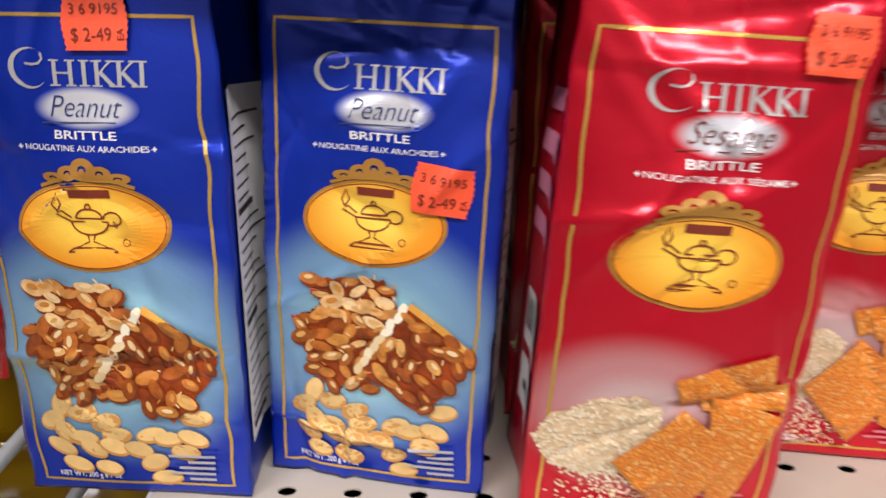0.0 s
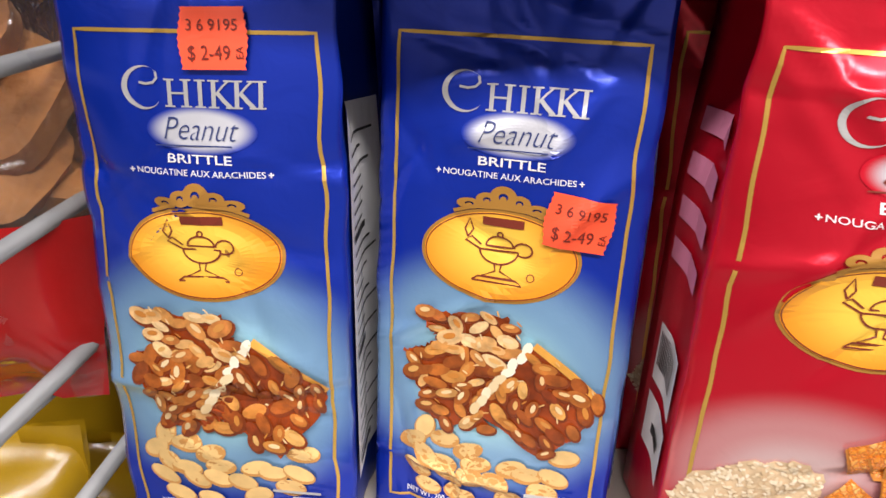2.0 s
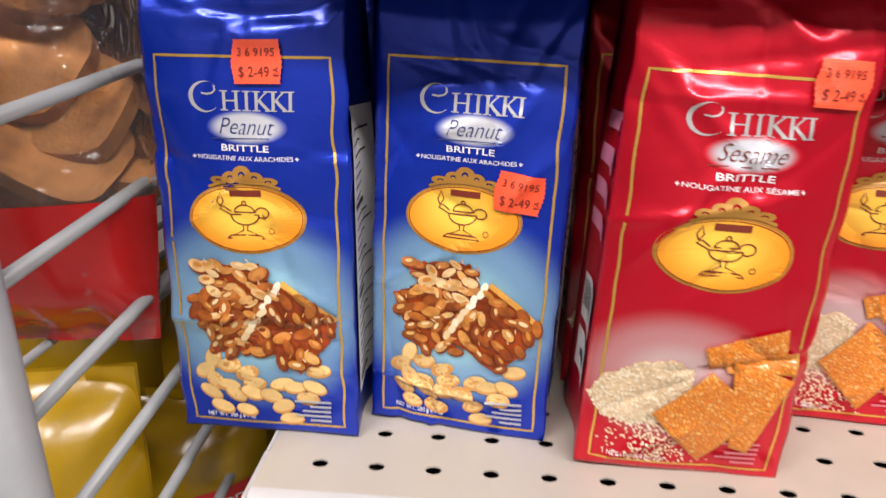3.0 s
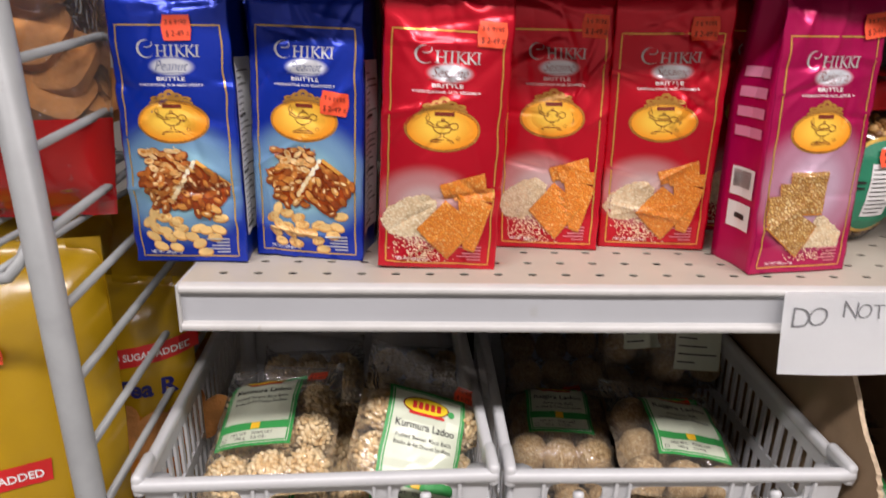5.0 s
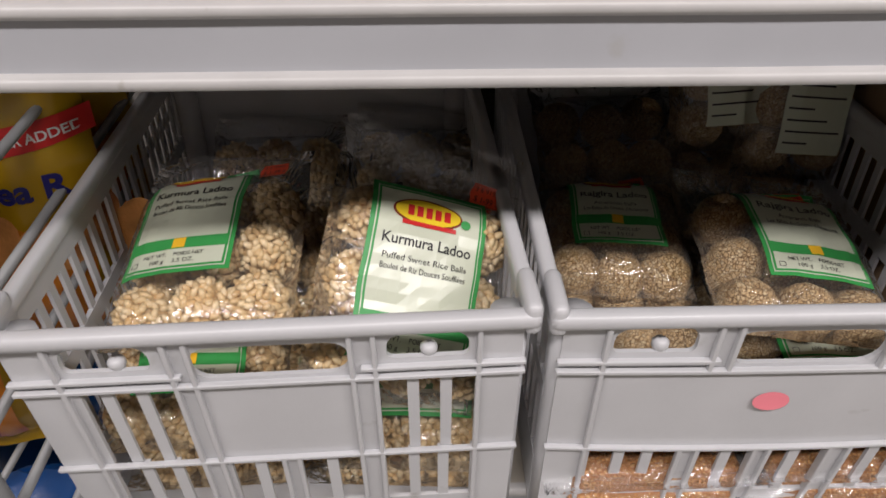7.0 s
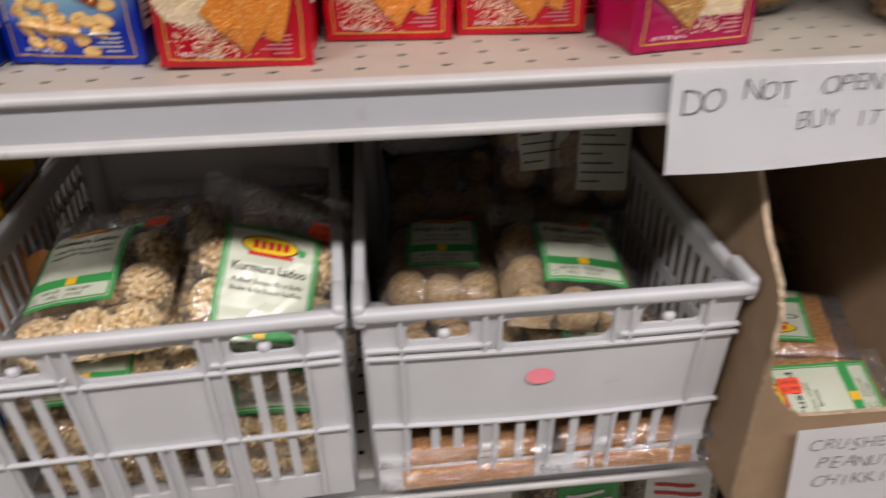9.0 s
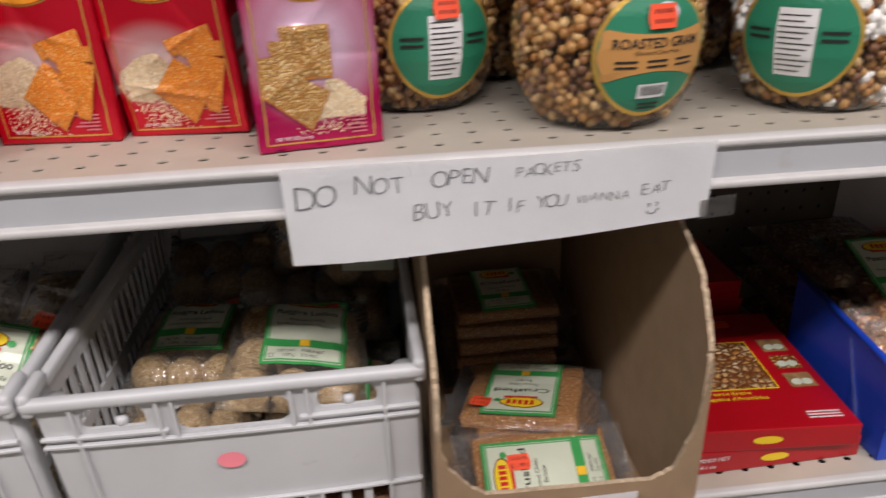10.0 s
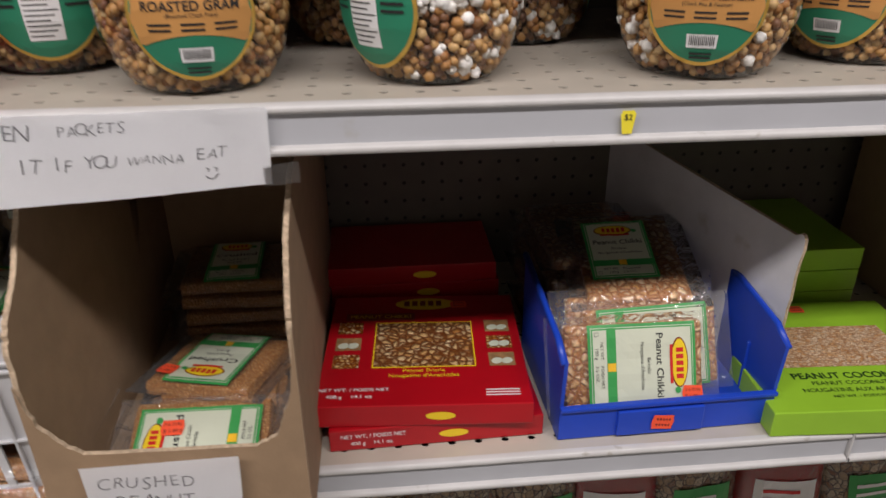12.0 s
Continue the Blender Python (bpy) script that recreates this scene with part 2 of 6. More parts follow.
def box(bm, x0, x1, y0, y1, z0, z1, bevel=0.0, seg=1, m=None):
    vs = [bm.verts.new(p) for p in ((x0, y0, z0), (x1, y0, z0), (x1, y1, z0), (x0, y1, z0),
                                    (x0, y0, z1), (x1, y0, z1), (x1, y1, z1), (x0, y1, z1))]
    fs = [bm.faces.new([vs[i] for i in q]) for q in
          ((0, 3, 2, 1), (4, 5, 6, 7), (0, 1, 5, 4), (1, 2, 6, 5), (2, 3, 7, 6), (3, 0, 4, 7))]
    if bevel:
        es = list({e for f in fs for e in f.edges})
        r = bmesh.ops.bevel(bm, geom=es, offset=bevel, segments=seg, affect="EDGES", profile=0.5)
        vs = list({v for f in r["faces"] for v in f.verts} | {v for v in vs if v.is_valid})
    if m is not None:
        bmesh.ops.transform(bm, matrix=m, verts=[v for v in vs if v.is_valid])
    return vs


def tube(bm, pts, r, n=8, caps=True):
    """A round rod along a line of points."""
    rings = []
    pts = [Vector(p) for p in pts]
    for i, p in enumerate(pts):
        d = (pts[min(i + 1, len(pts) - 1)] - pts[max(i - 1, 0)]).normalized()
        a = d.orthogonal().normalized() if not rings else (prev - d * prev.dot(d)).normalized()
        prev = a
        b = d.cross(a)
        rings.append([bm.verts.new(p + (a * math.cos(k * math.tau / n) + b * math.sin(k * math.tau / n)) * r) for k in range(n)])
    for q, w in zip(rings, rings[1:]):
        for k in range(n):
            bm.faces.new((q[k], q[(k + 1) % n], w[(k + 1) % n], w[k]))
    if caps:
        bm.faces.new(rings[0][::-1])
        bm.faces.new(rings[-1])


def lathe(bm, prof, n=40, cap=True):
    rings = [[bm.verts.new((r * math.cos(k * math.tau / n), r * math.sin(k * math.tau / n), z)) for k in range(n)] for r, z in prof]
    for q, w in zip(rings, rings[1:]):
        for k in range(n):
            bm.faces.new((q[k], q[(k + 1) % n], w[(k + 1) % n], w[k]))
    if cap:
        bm.faces.new(rings[0][::-1])
        bm.faces.new(rings[-1])


def flat(bm, outline, at, lift=0.0):
    """A filled outline (u, v) laid on a surface by at(u, v, lift)."""
    vs = [bm.verts.new(at(u, v, lift)) for u, v in outline]
    f = bm.faces.new(vs)
    bm.normal_update()
    bmesh.ops.triangulate(bm, faces=[f], ngon_method="EAR_CLIP")


def disc(bm, cu, cv, ru, rv, at, lift=0.0, n=32, rings=5, r0=0.0, turn=0.0):
    """A filled or ring-shaped ellipse laid on a surface."""
    rows = []
    ct, st = math.cos(turn), math.sin(turn)
    for i in range(rings + 1):
        s = r0 + (1 - r0) * i / rings
        if s == 0:
            rows.append([bm.verts.new(at(cu, cv, lift))])
            continue
        row = []
        for k in range(n):
            a, b = s * ru * math.cos(k * math.tau / n), s * rv * math.sin(k * math.tau / n)
            row.append(bm.verts.new(at(cu + a * ct - b * st, cv + a * st + b * ct, lift)))
        rows.append(row)
    for q, w in zip(rows, rows[1:]):
        for k in range(n):
            k2 = (k + 1) % n
            if len(q) == 1:
                bm.faces.new((q[0], w[k], w[k2]))
            else:
                bm.faces.new((q[k], w[k], w[k2], q[k2]))


def patch(bm, corners, at, lift=0.0, nu=8, nv=8):
    """A four-cornered area of a surface: corners bl, br, tr, tl in (u, v)."""
    bl, br, tr, tl = [Vector(c) for c in corners]
    g = [[bm.verts.new(at(*(bl.lerp(br, i / nu).lerp(tl.lerp(tr, i / nu), j / nv)), lift)) for i in range(nu + 1)] for j in range(nv + 1)]
    for j in range(nv):
        for i in range(nu):
            bm.faces.new((g[j][i], g[j][i + 1], g[j + 1][i + 1], g[j + 1][i]))


def line(bm, pts, w, at, lift=0.0, closed=False):
    """A stroke of width w along (u, v) points laid on a surface."""
    p = [Vector(q) for q in pts]
    n = len(p)
    L, R = [], []
    for i in range(n):
        a = p[i - 1] if (i or closed) else p[i]
        b = p[(i + 1) % n] if (i < n - 1 or closed) else p[i]
        d = (b - a).normalized()
        o = Vector((-d.y, d.x)) * w / 2
        L.append(bm.verts.new(at(*(p[i] + o), lift)))
        R.append(bm.verts.new(at(*(p[i] - o), lift)))
    for i in range(n if closed else n - 1):
        j = (i + 1) % n
        bm.faces.new((R[i], R[j], L[j], L[i]))


TEXTS = {}


def words(bm, text, cu, cv, size, at, lift=0.0, shear=0.0, squeeze=1.0, turn=0.0, bold=0.0, width=None):
    """Lettering centred on (cu, cv), cap height about 0.7 size, laid on a surface."""
    key = (text, shear, bold)
    if key not in TEXTS:
        c = bpy.data.curves.new("t", "FONT")
        c.body, c.shear, c.align_x, c.resolution_u, c.offset = text, shear, "CENTER", 3, bold
        ob = new("t", c)
        bpy.context.view_layer.update()
        me = ob.evaluated_get(bpy.context.evaluated_depsgraph_get()).to_mesh()
        TEXTS[key] = ([v.co.xy.copy() for v in me.vertices], [tuple(q.vertices) for q in me.polygons])
        bpy.data.objects.remove(ob)
        bpy.data.curves.remove(c)
    co, fs = TEXTS[key]
    if width:
        squeeze = width / (size * (max(p.x for p in co) - min(p.x for p in co)))
    ct, st = math.cos(turn), math.sin(turn)
    mid = (max(p.x for p in co) + min(p.x for p in co)) / 2
    vs = []
    for p in co:
        a, b = (p.x - mid) * size * squeeze, (p.y - 0.35) * size
        vs.append(bm.verts.new(at(cu + a * ct - b * st, cv + a * st + b * ct, lift)))
    for q in fs:
        try:
            bm.faces.new([vs[i] for i in q])
        except ValueError:
            pass


def plane_at(u, v, lift):
    """Lays prints on the plane y = 0 that faces -y."""
    return (u, -lift, v)


def top_at(u, v, lift):
    """Lays prints on the plane z = 0 that faces up."""
    return (u, v, lift)


def frame_of(centre, right, up):
    """A pose whose x runs along right, z along up, and -y outward."""
    r = Vector(right).normalized()
    u = Vector(up)
    u = (u - r * u.dot(r)).normalized()
    b = u.cross(r)
    m = Matrix((r, b, u)).transposed().to_4x4()
    return Matrix.Translation(centre) @ m


# ---- the setting ----
SHELF_Z, LOW_Z = 1.10, 0.757
P = 0.0254


def setting(name, bm, material, label, category, smooth=False):
    return tagged(part(name, bm, material, None, "", smooth), label, category, "", "structure")


bm = bmesh.new()
box(bm, -3, 4, -2.6, 1.2, -0.05, 0.0)
setting("floor", bm, M["floor"], "worn beige vinyl store floor", "floor")
bm = bmesh.new()
box(bm, -3, 4, -2.6, 1.2, 2.9, 2.95)
setting("ceiling", bm, M["wall"], "plain pale store ceiling", "ceiling")
for nm, q in (("wall_south", (-3, 4, -2.65, -2.6)), ("wall_north", (-3, 4, 1.2, 1.25)), ("wall_west", (-3.05, -3, -2.6, 1.2)), ("wall_east", (4, 4.05, -2.6, 1.2))):
    bm = bmesh.new()
    box(bm, *q, 0, 2.9)
    setting(nm, bm, M["wall"], "plain pale store wall", "wall")

# ceiling lights: two rows of tubes over the aisle
for lx in (-0.9, 0.6, 2.1):
    fix = thing("ceiling_light", pose(lx, LAMP_Y, 2.8), "white ceiling fixture with a lit tube diffuser", "ceiling light", "ceiling lights over the aisle")
    bm = bmesh.new()
    box(bm, -0.65, 0.65, -0.13, 0.13, 0.0, 0.1, 0.005)
    part("housing", bm, M["wall"], fix)
    lamp = bpy.data.lights.new("tube", "AREA")
    lamp.shape, lamp.size, lamp.size_y, lamp.energy = "RECTANGLE", 1.25, 0.22, TUBE_POWER
    lamp.color = (1.0, 0.97, 0.93)
    lo = new("tube", lamp)
    lo.matrix_basis = pose(lx, LAMP_Y, 2.79)


def perforated(bm, x0, nx, y0, ny, z, rx=0.0038, ry=0.003, y1=None):
    """A sheet punched with a square grid of holes, each with a short wall."""
    h = P / 2
    sq = [(-h, -h), (0, -h), (h, -h), (h, 0), (h, h), (0, h), (-h, h), (-h, 0)]
    for i in range(nx):
        for j in range(ny):
            cx, cy = x0 + i * P, y0 + j * P
            o = [bm.verts.new((cx + a, cy + b, z)) for a, b in sq]
            q = [bm.verts.new((cx + rx * math.cos(math.atan2(b, a)), cy + ry * math.sin(math.atan2(b, a)), z)) for a, b in sq]
            w = [bm.verts.new((v.co.x, v.co.y, z - 0.0009)) for v in q]
            for k in range(8):
                k2 = (k + 1) % 8
                bm.faces.new((o[k], o[k2], q[k2], q[k]))
                bm.faces.new((q[k], q[k2], w[k2], w[k]))
    bmesh.ops.remove_doubles(bm, verts=bm.verts[:], dist=1e-5)


def shelf(name, z, x0, x1, lip_y, depth, label, holes=True):
    s = thing(name, Matrix.Identity(4), label, "shelf", "", "structure")
    bm = bmesh.new()
    nx = int((x1 - x0) / P)
    hx = x0 + 0.0254 if x0 < -0.02 else x0 + P / 2
    if holes:
        yh = lip_y + 0.0235
        perforated(bm, hx - 0.0 if x0 >= -0.02 else 0.0, nx - 1, yh, 13, z)
        ys = yh - P / 2
        xe = (0.0 if x0 < -0.02 else hx) - P / 2
        xr = xe + (nx - 1) * P
        ye = ys + 13 * P
    else:
        ys, ye, xe, xr = lip_y + 0.002, lip_y + 0.01, x0, x1
    part("top", bm, M["shelf"], s)
    bm = bmesh.new()
    for a, b, c, d in ((x0, x1, lip_y + 0.001, ys), (x0, xe, ys, ye), (xr, x1, ys, ye), (x0, x1, ye, depth)):
        if b - a > 1e-4 and d - c > 1e-4:
            box(bm, a, b, c, d, z - 0.0015, z)
    part("margin", bm, M["shelf"], s)
    # pan behind the holes, their shade painted as its near-black colour
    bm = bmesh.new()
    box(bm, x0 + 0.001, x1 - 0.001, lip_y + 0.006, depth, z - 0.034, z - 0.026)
    part("pan", bm, M["hole_shade"], s)
    # front channel: rounded upper bead, recessed strip, lower bead
    bm = bmesh.new()
    yc = lip_y
    prof = [(yc + 0.004, z + 0.0004), (yc - 0.0005, z), (yc - 0.003, z - 0.002), (yc - 0.0034, z - 0.0045), (yc - 0.002, z - 0.0065), (yc + 0.001, z - 0.0068)]
    prof2 = [(yc + 0.001, z - 0.0285), (yc - 0.0025, z - 0.0292), (yc - 0.0042, z - 0.031), (yc - 0.004, z - 0.0345), (yc - 0.001, z - 0.0358), (yc + 0.006, z - 0.036)]
    nseg = 40
    for pr in (prof, prof2):
        rows = []
        for k in range(nseg + 1):
            x = x0 + (x1 - x0) * k / nseg
            wob = 0.00035 * noise.noise(Vector((x * 9, z, 1)))
            rows.append([bm.verts.new((x, y + wob, zz + wob)) for y, zz in pr])
        for r, r2 in zip(rows, rows[1:]):
            for k in range(len(pr) - 1):
                bm.faces.new((r[k], r2[k], r2[k + 1], r[k + 1]))
    part("bead", bm, M["lip_edge"], s, "pale scuffed plastic edge beads", True)
    bm = bmesh.new()
    box(bm, x0, x1, yc + 0.001, yc + 0.005, z - 0.0288, z - 0.0064)
    part("price_channel", bm, M["lip"], s, "grey price channel strip")
    bm = bmesh.new()
    box(bm, x0 - 0.0022, x0, lip_y - 0.0036, lip_y + 0.03, z - 0.0365, z + 0.0006, 0.0009)
    box(bm, x0 - 0.0016, x0 - 0.0002, lip_y + 0.03, depth, z - 0.033, z)
    part("end_plate", bm, M["lip_edge"], s, "cream enamelled end plate")
    return s


shelf("shelf", SHELF_Z, -0.025, 1.78, -0.0215, 0.40, "cream perforated metal shelf with grey price channel")
shelf("shelf", LOW_Z, -0.025, 1.197, 0.010, 0.40, "cream perforated lower metal shelf with grey price channel")
shelf("shelf", LOW_Z, 1.2003, 1.78, 0.010, 0.40, "cream perforated lower metal shelf beside a seam")
shelf("shelf", 1.362, -0.025, 1.78, -0.0215, 0.40, "cream metal shelf above the packets", False)
shelf("shelf", 0.36, -0.025, 1.78, -0.05, 0.40, "cream metal bottom shelf", False)
bm = bmesh.new()
box(bm, -0.03, 1.8, 0.402, 0.412, 0.0, 1.9)
setting("back_panel", bm, M["backpanel"], "dull brown gondola back panel", "panel")
bm = bmesh.new()
for i in range(70):
    for j in range(0, 34):
        cx, cz = 0.0 + i * P, 0.45 + j * P * 1.0
        if 0.8 < cz < 1.08:
            disc(bm, cx, cz, 0.0028, 0.0028, lambda u, v, l: (u, 0.4016, v), 0, 8, 1)
part("peg_holes", bm, M["ink_black"], bpy.data.objects["back_panel"])

# ---- crates ----


def plate_hole(bm, x0, x1, z0, z1, hx0, hx1, hz0, hz1, r, y0, y1):
    """A plate in the xz plane with one rounded opening through it."""
    pts = []
    for cx, cz, a0 in ((hx1 - r[1], hz1 - r[1], 0), (hx0 + r[1], hz1 - r[1], 90), (hx0 + r[0], hz0 + r[0], 180), (hx1 - r[0], hz0 + r[0], 270)):
        rr = r[1] if a0 < 180 else r[0]
        for k in range(5):
            a = radians(a0 + 90 * k / 4)
            pts.append((cx + rr * math.cos(a), cz + rr * math.sin(a)))
    out = []
    for k in range(20):
        a0, f = k // 5, (k % 5) / 4
        c = [(x1, z1), (x0, z1), (x0, z0), (x1, z0)][a0]
        p = pts[k]
        if a0 == 0:
            q = (x1, p[1] + (z1 - p[1]) * min(1, 2 * f)) if f < 0.5 else (p[0] + (x1 - p[0]) * min(1, 2 * (1 - f)), z1)
        elif a0 == 1:
            q = (p[0] + (x0 - p[0]) * min(1, 2 * f), z1) if f < 0.5 else (x0, p[1] + (z1 - p[1]) * min(1, 2 * (1 - f)))
        elif a0 == 2:
            q = (x0, p[1] + (z0 - p[1]) * min(1, 2 * f)) if f < 0.5 else (p[0] + (x0 - p[0]) * min(1, 2 * (1 - f)), z0)
        else:
            q = (p[0] + (x1 - p[0]) * min(1, 2 * f), z0) if f < 0.5 else (x1, p[1] + (z0 - p[1]) * min(1, 2 * (1 - f)))
        out.append(q)
    lay = []
    for y in (y0, y1):
        lay.append(([bm.verts.new((a, y, b)) for a, b in pts], [bm.verts.new((a, y, b)) for a, b in out]))
    (i0, o0), (i1, o1) = lay
    for k in range(20):
        k2 = (k + 1) % 20
        bm.faces.new((o0[k2], o0[k], i0[k], i0[k2]))
        bm.faces.new((o1[k], o1[k2], i1[k2], i1[k]))
        bm.faces.new((i0[k2], i0[k], i1[k], i1[k2]))


CW, CD, CH = 0.270, 0.375, 0.190


def crate(m, open_mid, label, sag=0.0):
    """A moulded crate: three hand holes, ribbed bands, slotted windows; the front leans in towards the base."""
    c = thing("plastic_crate", m, label, "crate", "plastic crates on the lower shelf")
    h = CW / 2
    T = 0.003
    made = []

    def add(name, bm, lab="", smooth=False, at=None):
        made.append(part(name, bm, M["crate"], c, lab, smooth, at))

    def plate(name, *q):
        bm = bmesh.new()
        box(bm, *q)
        bmesh.ops.subdivide_edges(bm, edges=[e for e in bm.edges if abs(e.verts[0].co.x - e.verts[1].co.x) > 0.05], cuts=8)
        add(name, bm)

    # hand-hole band
    for x0, x1, hx0, hx1, hz0, hz1, r in ((-h + 0.004, -0.050, -0.104, -0.060, 0.160, 0.1775, (0.004, 0.0085)), (-0.050, 0.050, -0.041, 0.041, 0.151, 0.174, (0.011, 0.011)), (0.050, h - 0.004, 0.060, 0.103, 0.160, 0.1775, (0.004, 0.0085))):
        bm = bmesh.new()
        plate_hole(bm, x0, x1, 0.147, 0.182, hx0, hx1, hz0, hz1, r, 0, T)
        add("handle_panel", bm)
    # middle band: a solid plate, or two slotted windows beside a plate
    if open_mid:
        for a, b in ((-h + 0.004, -0.102), (-0.050, 0.054), (0.107, h - 0.004)):
            plate("front_panel", a, b, 0.0, T, 0.079, 0.147)
        for x in (-0.0887, -0.0704, 0.073, 0.091):
            plate("slat", x - 0.0032, x + 0.0032, 0.0003, T - 0.0003, 0.079, 0.147)
    else:
        plate("front_panel", -h + 0.004, h - 0.004, 0.0, T, 0.079, 0.147)
    # lower band: four slotted windows over a solid foot
    plate("foot_panel", -h + 0.004, h - 0.004, 0, T, 0.0, 0.026)
    for a, b in ((-h + 0.004, -0.104), (-0.050, -0.036), (-0.005, 0.005), (0.041, 0.055), (0.106, h - 0.004)):
        plate("pillar", a, b, 0, T, 0.026, 0.079)
    for x in (-0.0855, -0.068, -0.0195, 0.023, 0.072, 0.0895):
        plate("slat", x - 0.0033, x + 0.0033, 0.0003, T - 0.0003, 0.026, 0.079)
    # ribs
    for z, gaps in ((0.155, ((-h + 0.002, -0.046), (0.046, h - 0.002))), (0.1475, ((-h + 0.002, h - 0.002),)), (0.079, ((-h + 0.002, h - 0.002),))):
        for a, b in gaps:
            bm = bmesh.new()
            box(bm, a, b, -0.004, 0.0, z - 0.0015, z + 0.0015, 0.0006)
            bmesh.ops.subdivide_edges(bm, edges=[e for e in bm.edges if abs(e.verts[0].co.x - e.verts[1].co.x) > 0.05], cuts=10)
            add("rib", bm)
    for x, z0, z1 in ((-0.108, 0.004, 0.182), (-0.0505, 0.004, 0.182), (-0.040, 0.004, 0.182), (-0.0045, 0.004, 0.079), (0.0045, 0.004, 0.079), (0.0415, 0.004, 0.182), (0.0535, 0.004, 0.182), (0.108, 0.004, 0.182)):
        if not open_mid and abs(x) < 0.06:
            spans = ((z0, 0.079), (0.1475, z1)) if z1 > 0.1 else ((z0, z1),)
        else:
            spans = ((z0, z1),)
        for a, b in spans:
            bm = bmesh.new()
            box(bm, x - 0.0014, x + 0.0014, -0.0038, 0.0, a, b, 0.0005)
            add("rib", bm)
    # sides and back: slotted
    for sx in (-1, 1):
        xa, xb = sorted((sx * (h - 0.003), sx * h))
        for z0, z1 in ((0, 0.05), (0.110, 0.122), (0.168, 0.184)):
            bm = bmesh.new()
            box(bm, xa, xb, 0.012, CD - 0.012, z0, z1)
            add("side_panel", bm)
        y = 0.012
        while y < CD - 0.015:
            bm = bmesh.new()
            box(bm, xa + 0.0003, xb - 0.0003, y, y + 0.0065, 0.05, 0.168)
            add("slat", bm)
            y += 0.0172
    bm = bmesh.new()
    box(bm, -h, h, CD - 0.003, CD, 0, 0.182)
    add("back_panel", bm)
    bm = bmesh.new()
    box(bm, -h + 0.003, h - 0.003, 0.004, CD - 0.004, 0.0, 0.003)
    add("base", bm)
    # rolled rim with raised corners
    bm = bmesh.new()
    box(bm, -h - 0.004, h + 0.004, -0.006, 0.005, 0.1805, 0.191, 0.0042, 4)
    box(bm, -h - 0.004, h + 0.004, CD - 0.004, CD + 0.006, 0.1805, 0.191, 0.0042, 4)
    for sx in (-1, 1):
        xa, xb = sorted((sx * (h - 0.005), sx * (h + 0.004)))
        box(bm, xa, xb, 0.0, CD, 0.180, 0.191, 0.003, 3)
        for yc in (0.018, CD - 0.018):
            box(bm, xa, xb, yc - 0.023, yc + 0.012, 0.176, 0.1965, 0.004, 4)
    add("rim", bm, "", True)
    for sx in (-1, 1):
        for yc in (0.0105, CD - 0.0105):
            bm = bmesh.new()
            lathe(bm, [(0.0105, 0.0), (0.0105, 0.06), (0.0105, 0.12), (0.0105, 0.182)], 14)
            add("corner_post", bm, "", True, pose(sx * (h - 0.0105), yc, 0))
    for x in (-0.078, 0.082):
        bm = bmesh.new()
        lathe(bm, [(0.003, 0), (0.0046, 0.003), (0.0046, 0.006), (0.0028, 0.008)], 12)
        add("clip", bm, "white clip peg", True, pose(x, 0.004, 0.1585))
    # lean of the front and rear walls, and the sag of the long front bands
    for o in made:
        mb, mi = o.matrix_basis.copy(), o.matrix_basis.inverted()
        for v in o.data.vertices:
            p = mb @ v.co
            f = max(0.0, 1 - p.z / CH)
            p.y += 0.017 * f * (1 - 2 * p.y / CD)
            if p.y < 0.03 and sag:
                p.z -= sag * max(0.0, 1 - (p.x / h) ** 2) * max(0.0, math.sin(math.pi * min(1, p.z / 0.17)))
            v.co = mi @ p
    return c


crate_left = crate(pose(0.069, -0.0325, LOW_Z + 0.001, 0, 0, 2.8), True, "white plastic crate with slotted front holding rice ball packs")
crate_right = crate(pose(0.3507, -0.027, LOW_Z + 0.001, 0, 0, 0.3), False, "white plastic crate with solid front band holding amaranth ball packs", 0.005)
bm = bmesh.new()
disc(bm, 0, 0, 0.0105, 0.0068, plane_at, 0, 20, 2)
tagged(part("round_sticker", bm, M["pink_tag"], None, "", False, pose(0.3425, -0.0224, 0.876, -5, 0, 0.3)), "faded pink sticker on the crate front", "sticker")

# ---- cut-open cardboard box ----
carton = thing("cardboard_box", pose(0, 0, LOW_Z + 0.001), "torn brown cardboard box cut open at the front", "box")


def torn(bm, outline, axis, at0, th):
    """A board with a ragged cut outline: (along, z) points, extruded by its thickness."""
    a, b = [], []
    for u, v in outline:
        if axis == "x":
            a.append(bm.verts.new((at0, u, v)))
            b.append(bm.verts.new((at0 + th, u, v)))
        else:
            a.append(bm.verts.new((u, at0, v)))
            b.append(bm.verts.new((u, at0 + th, v)))
    fa, fb = bm.faces.new(a), bm.faces.new(b[::-1])
    bm.normal_update()
    sides = []
    for k in range(len(a)):
        k2 = (k + 1) % len(a)
        sides.append(bm.faces.new((a[k2], a[k], b[k], b[k2])))
    for s in sides:
        s.material_index = 1
    bmesh.ops.triangulate(bm, faces=[fa, fb], ngon_method="EAR_CLIP")
    bmesh.ops.recalc_face_normals(bm, faces=bm.faces[:])


def ragged(pts, amp, n=14, seed=0):
    rnd = random.Random(seed)
    res = []
    for (a, b), (c, d) in zip(pts, pts[1:]):
        for k in range(n):
            f = k / n
            j = 0 if k == 0 else amp
            res.append((a + (c - a) * f + rnd.uniform(-j, j), b + (d - b) * f + rnd.uniform(-j, j)))
    res.append(pts[-1])
    return res


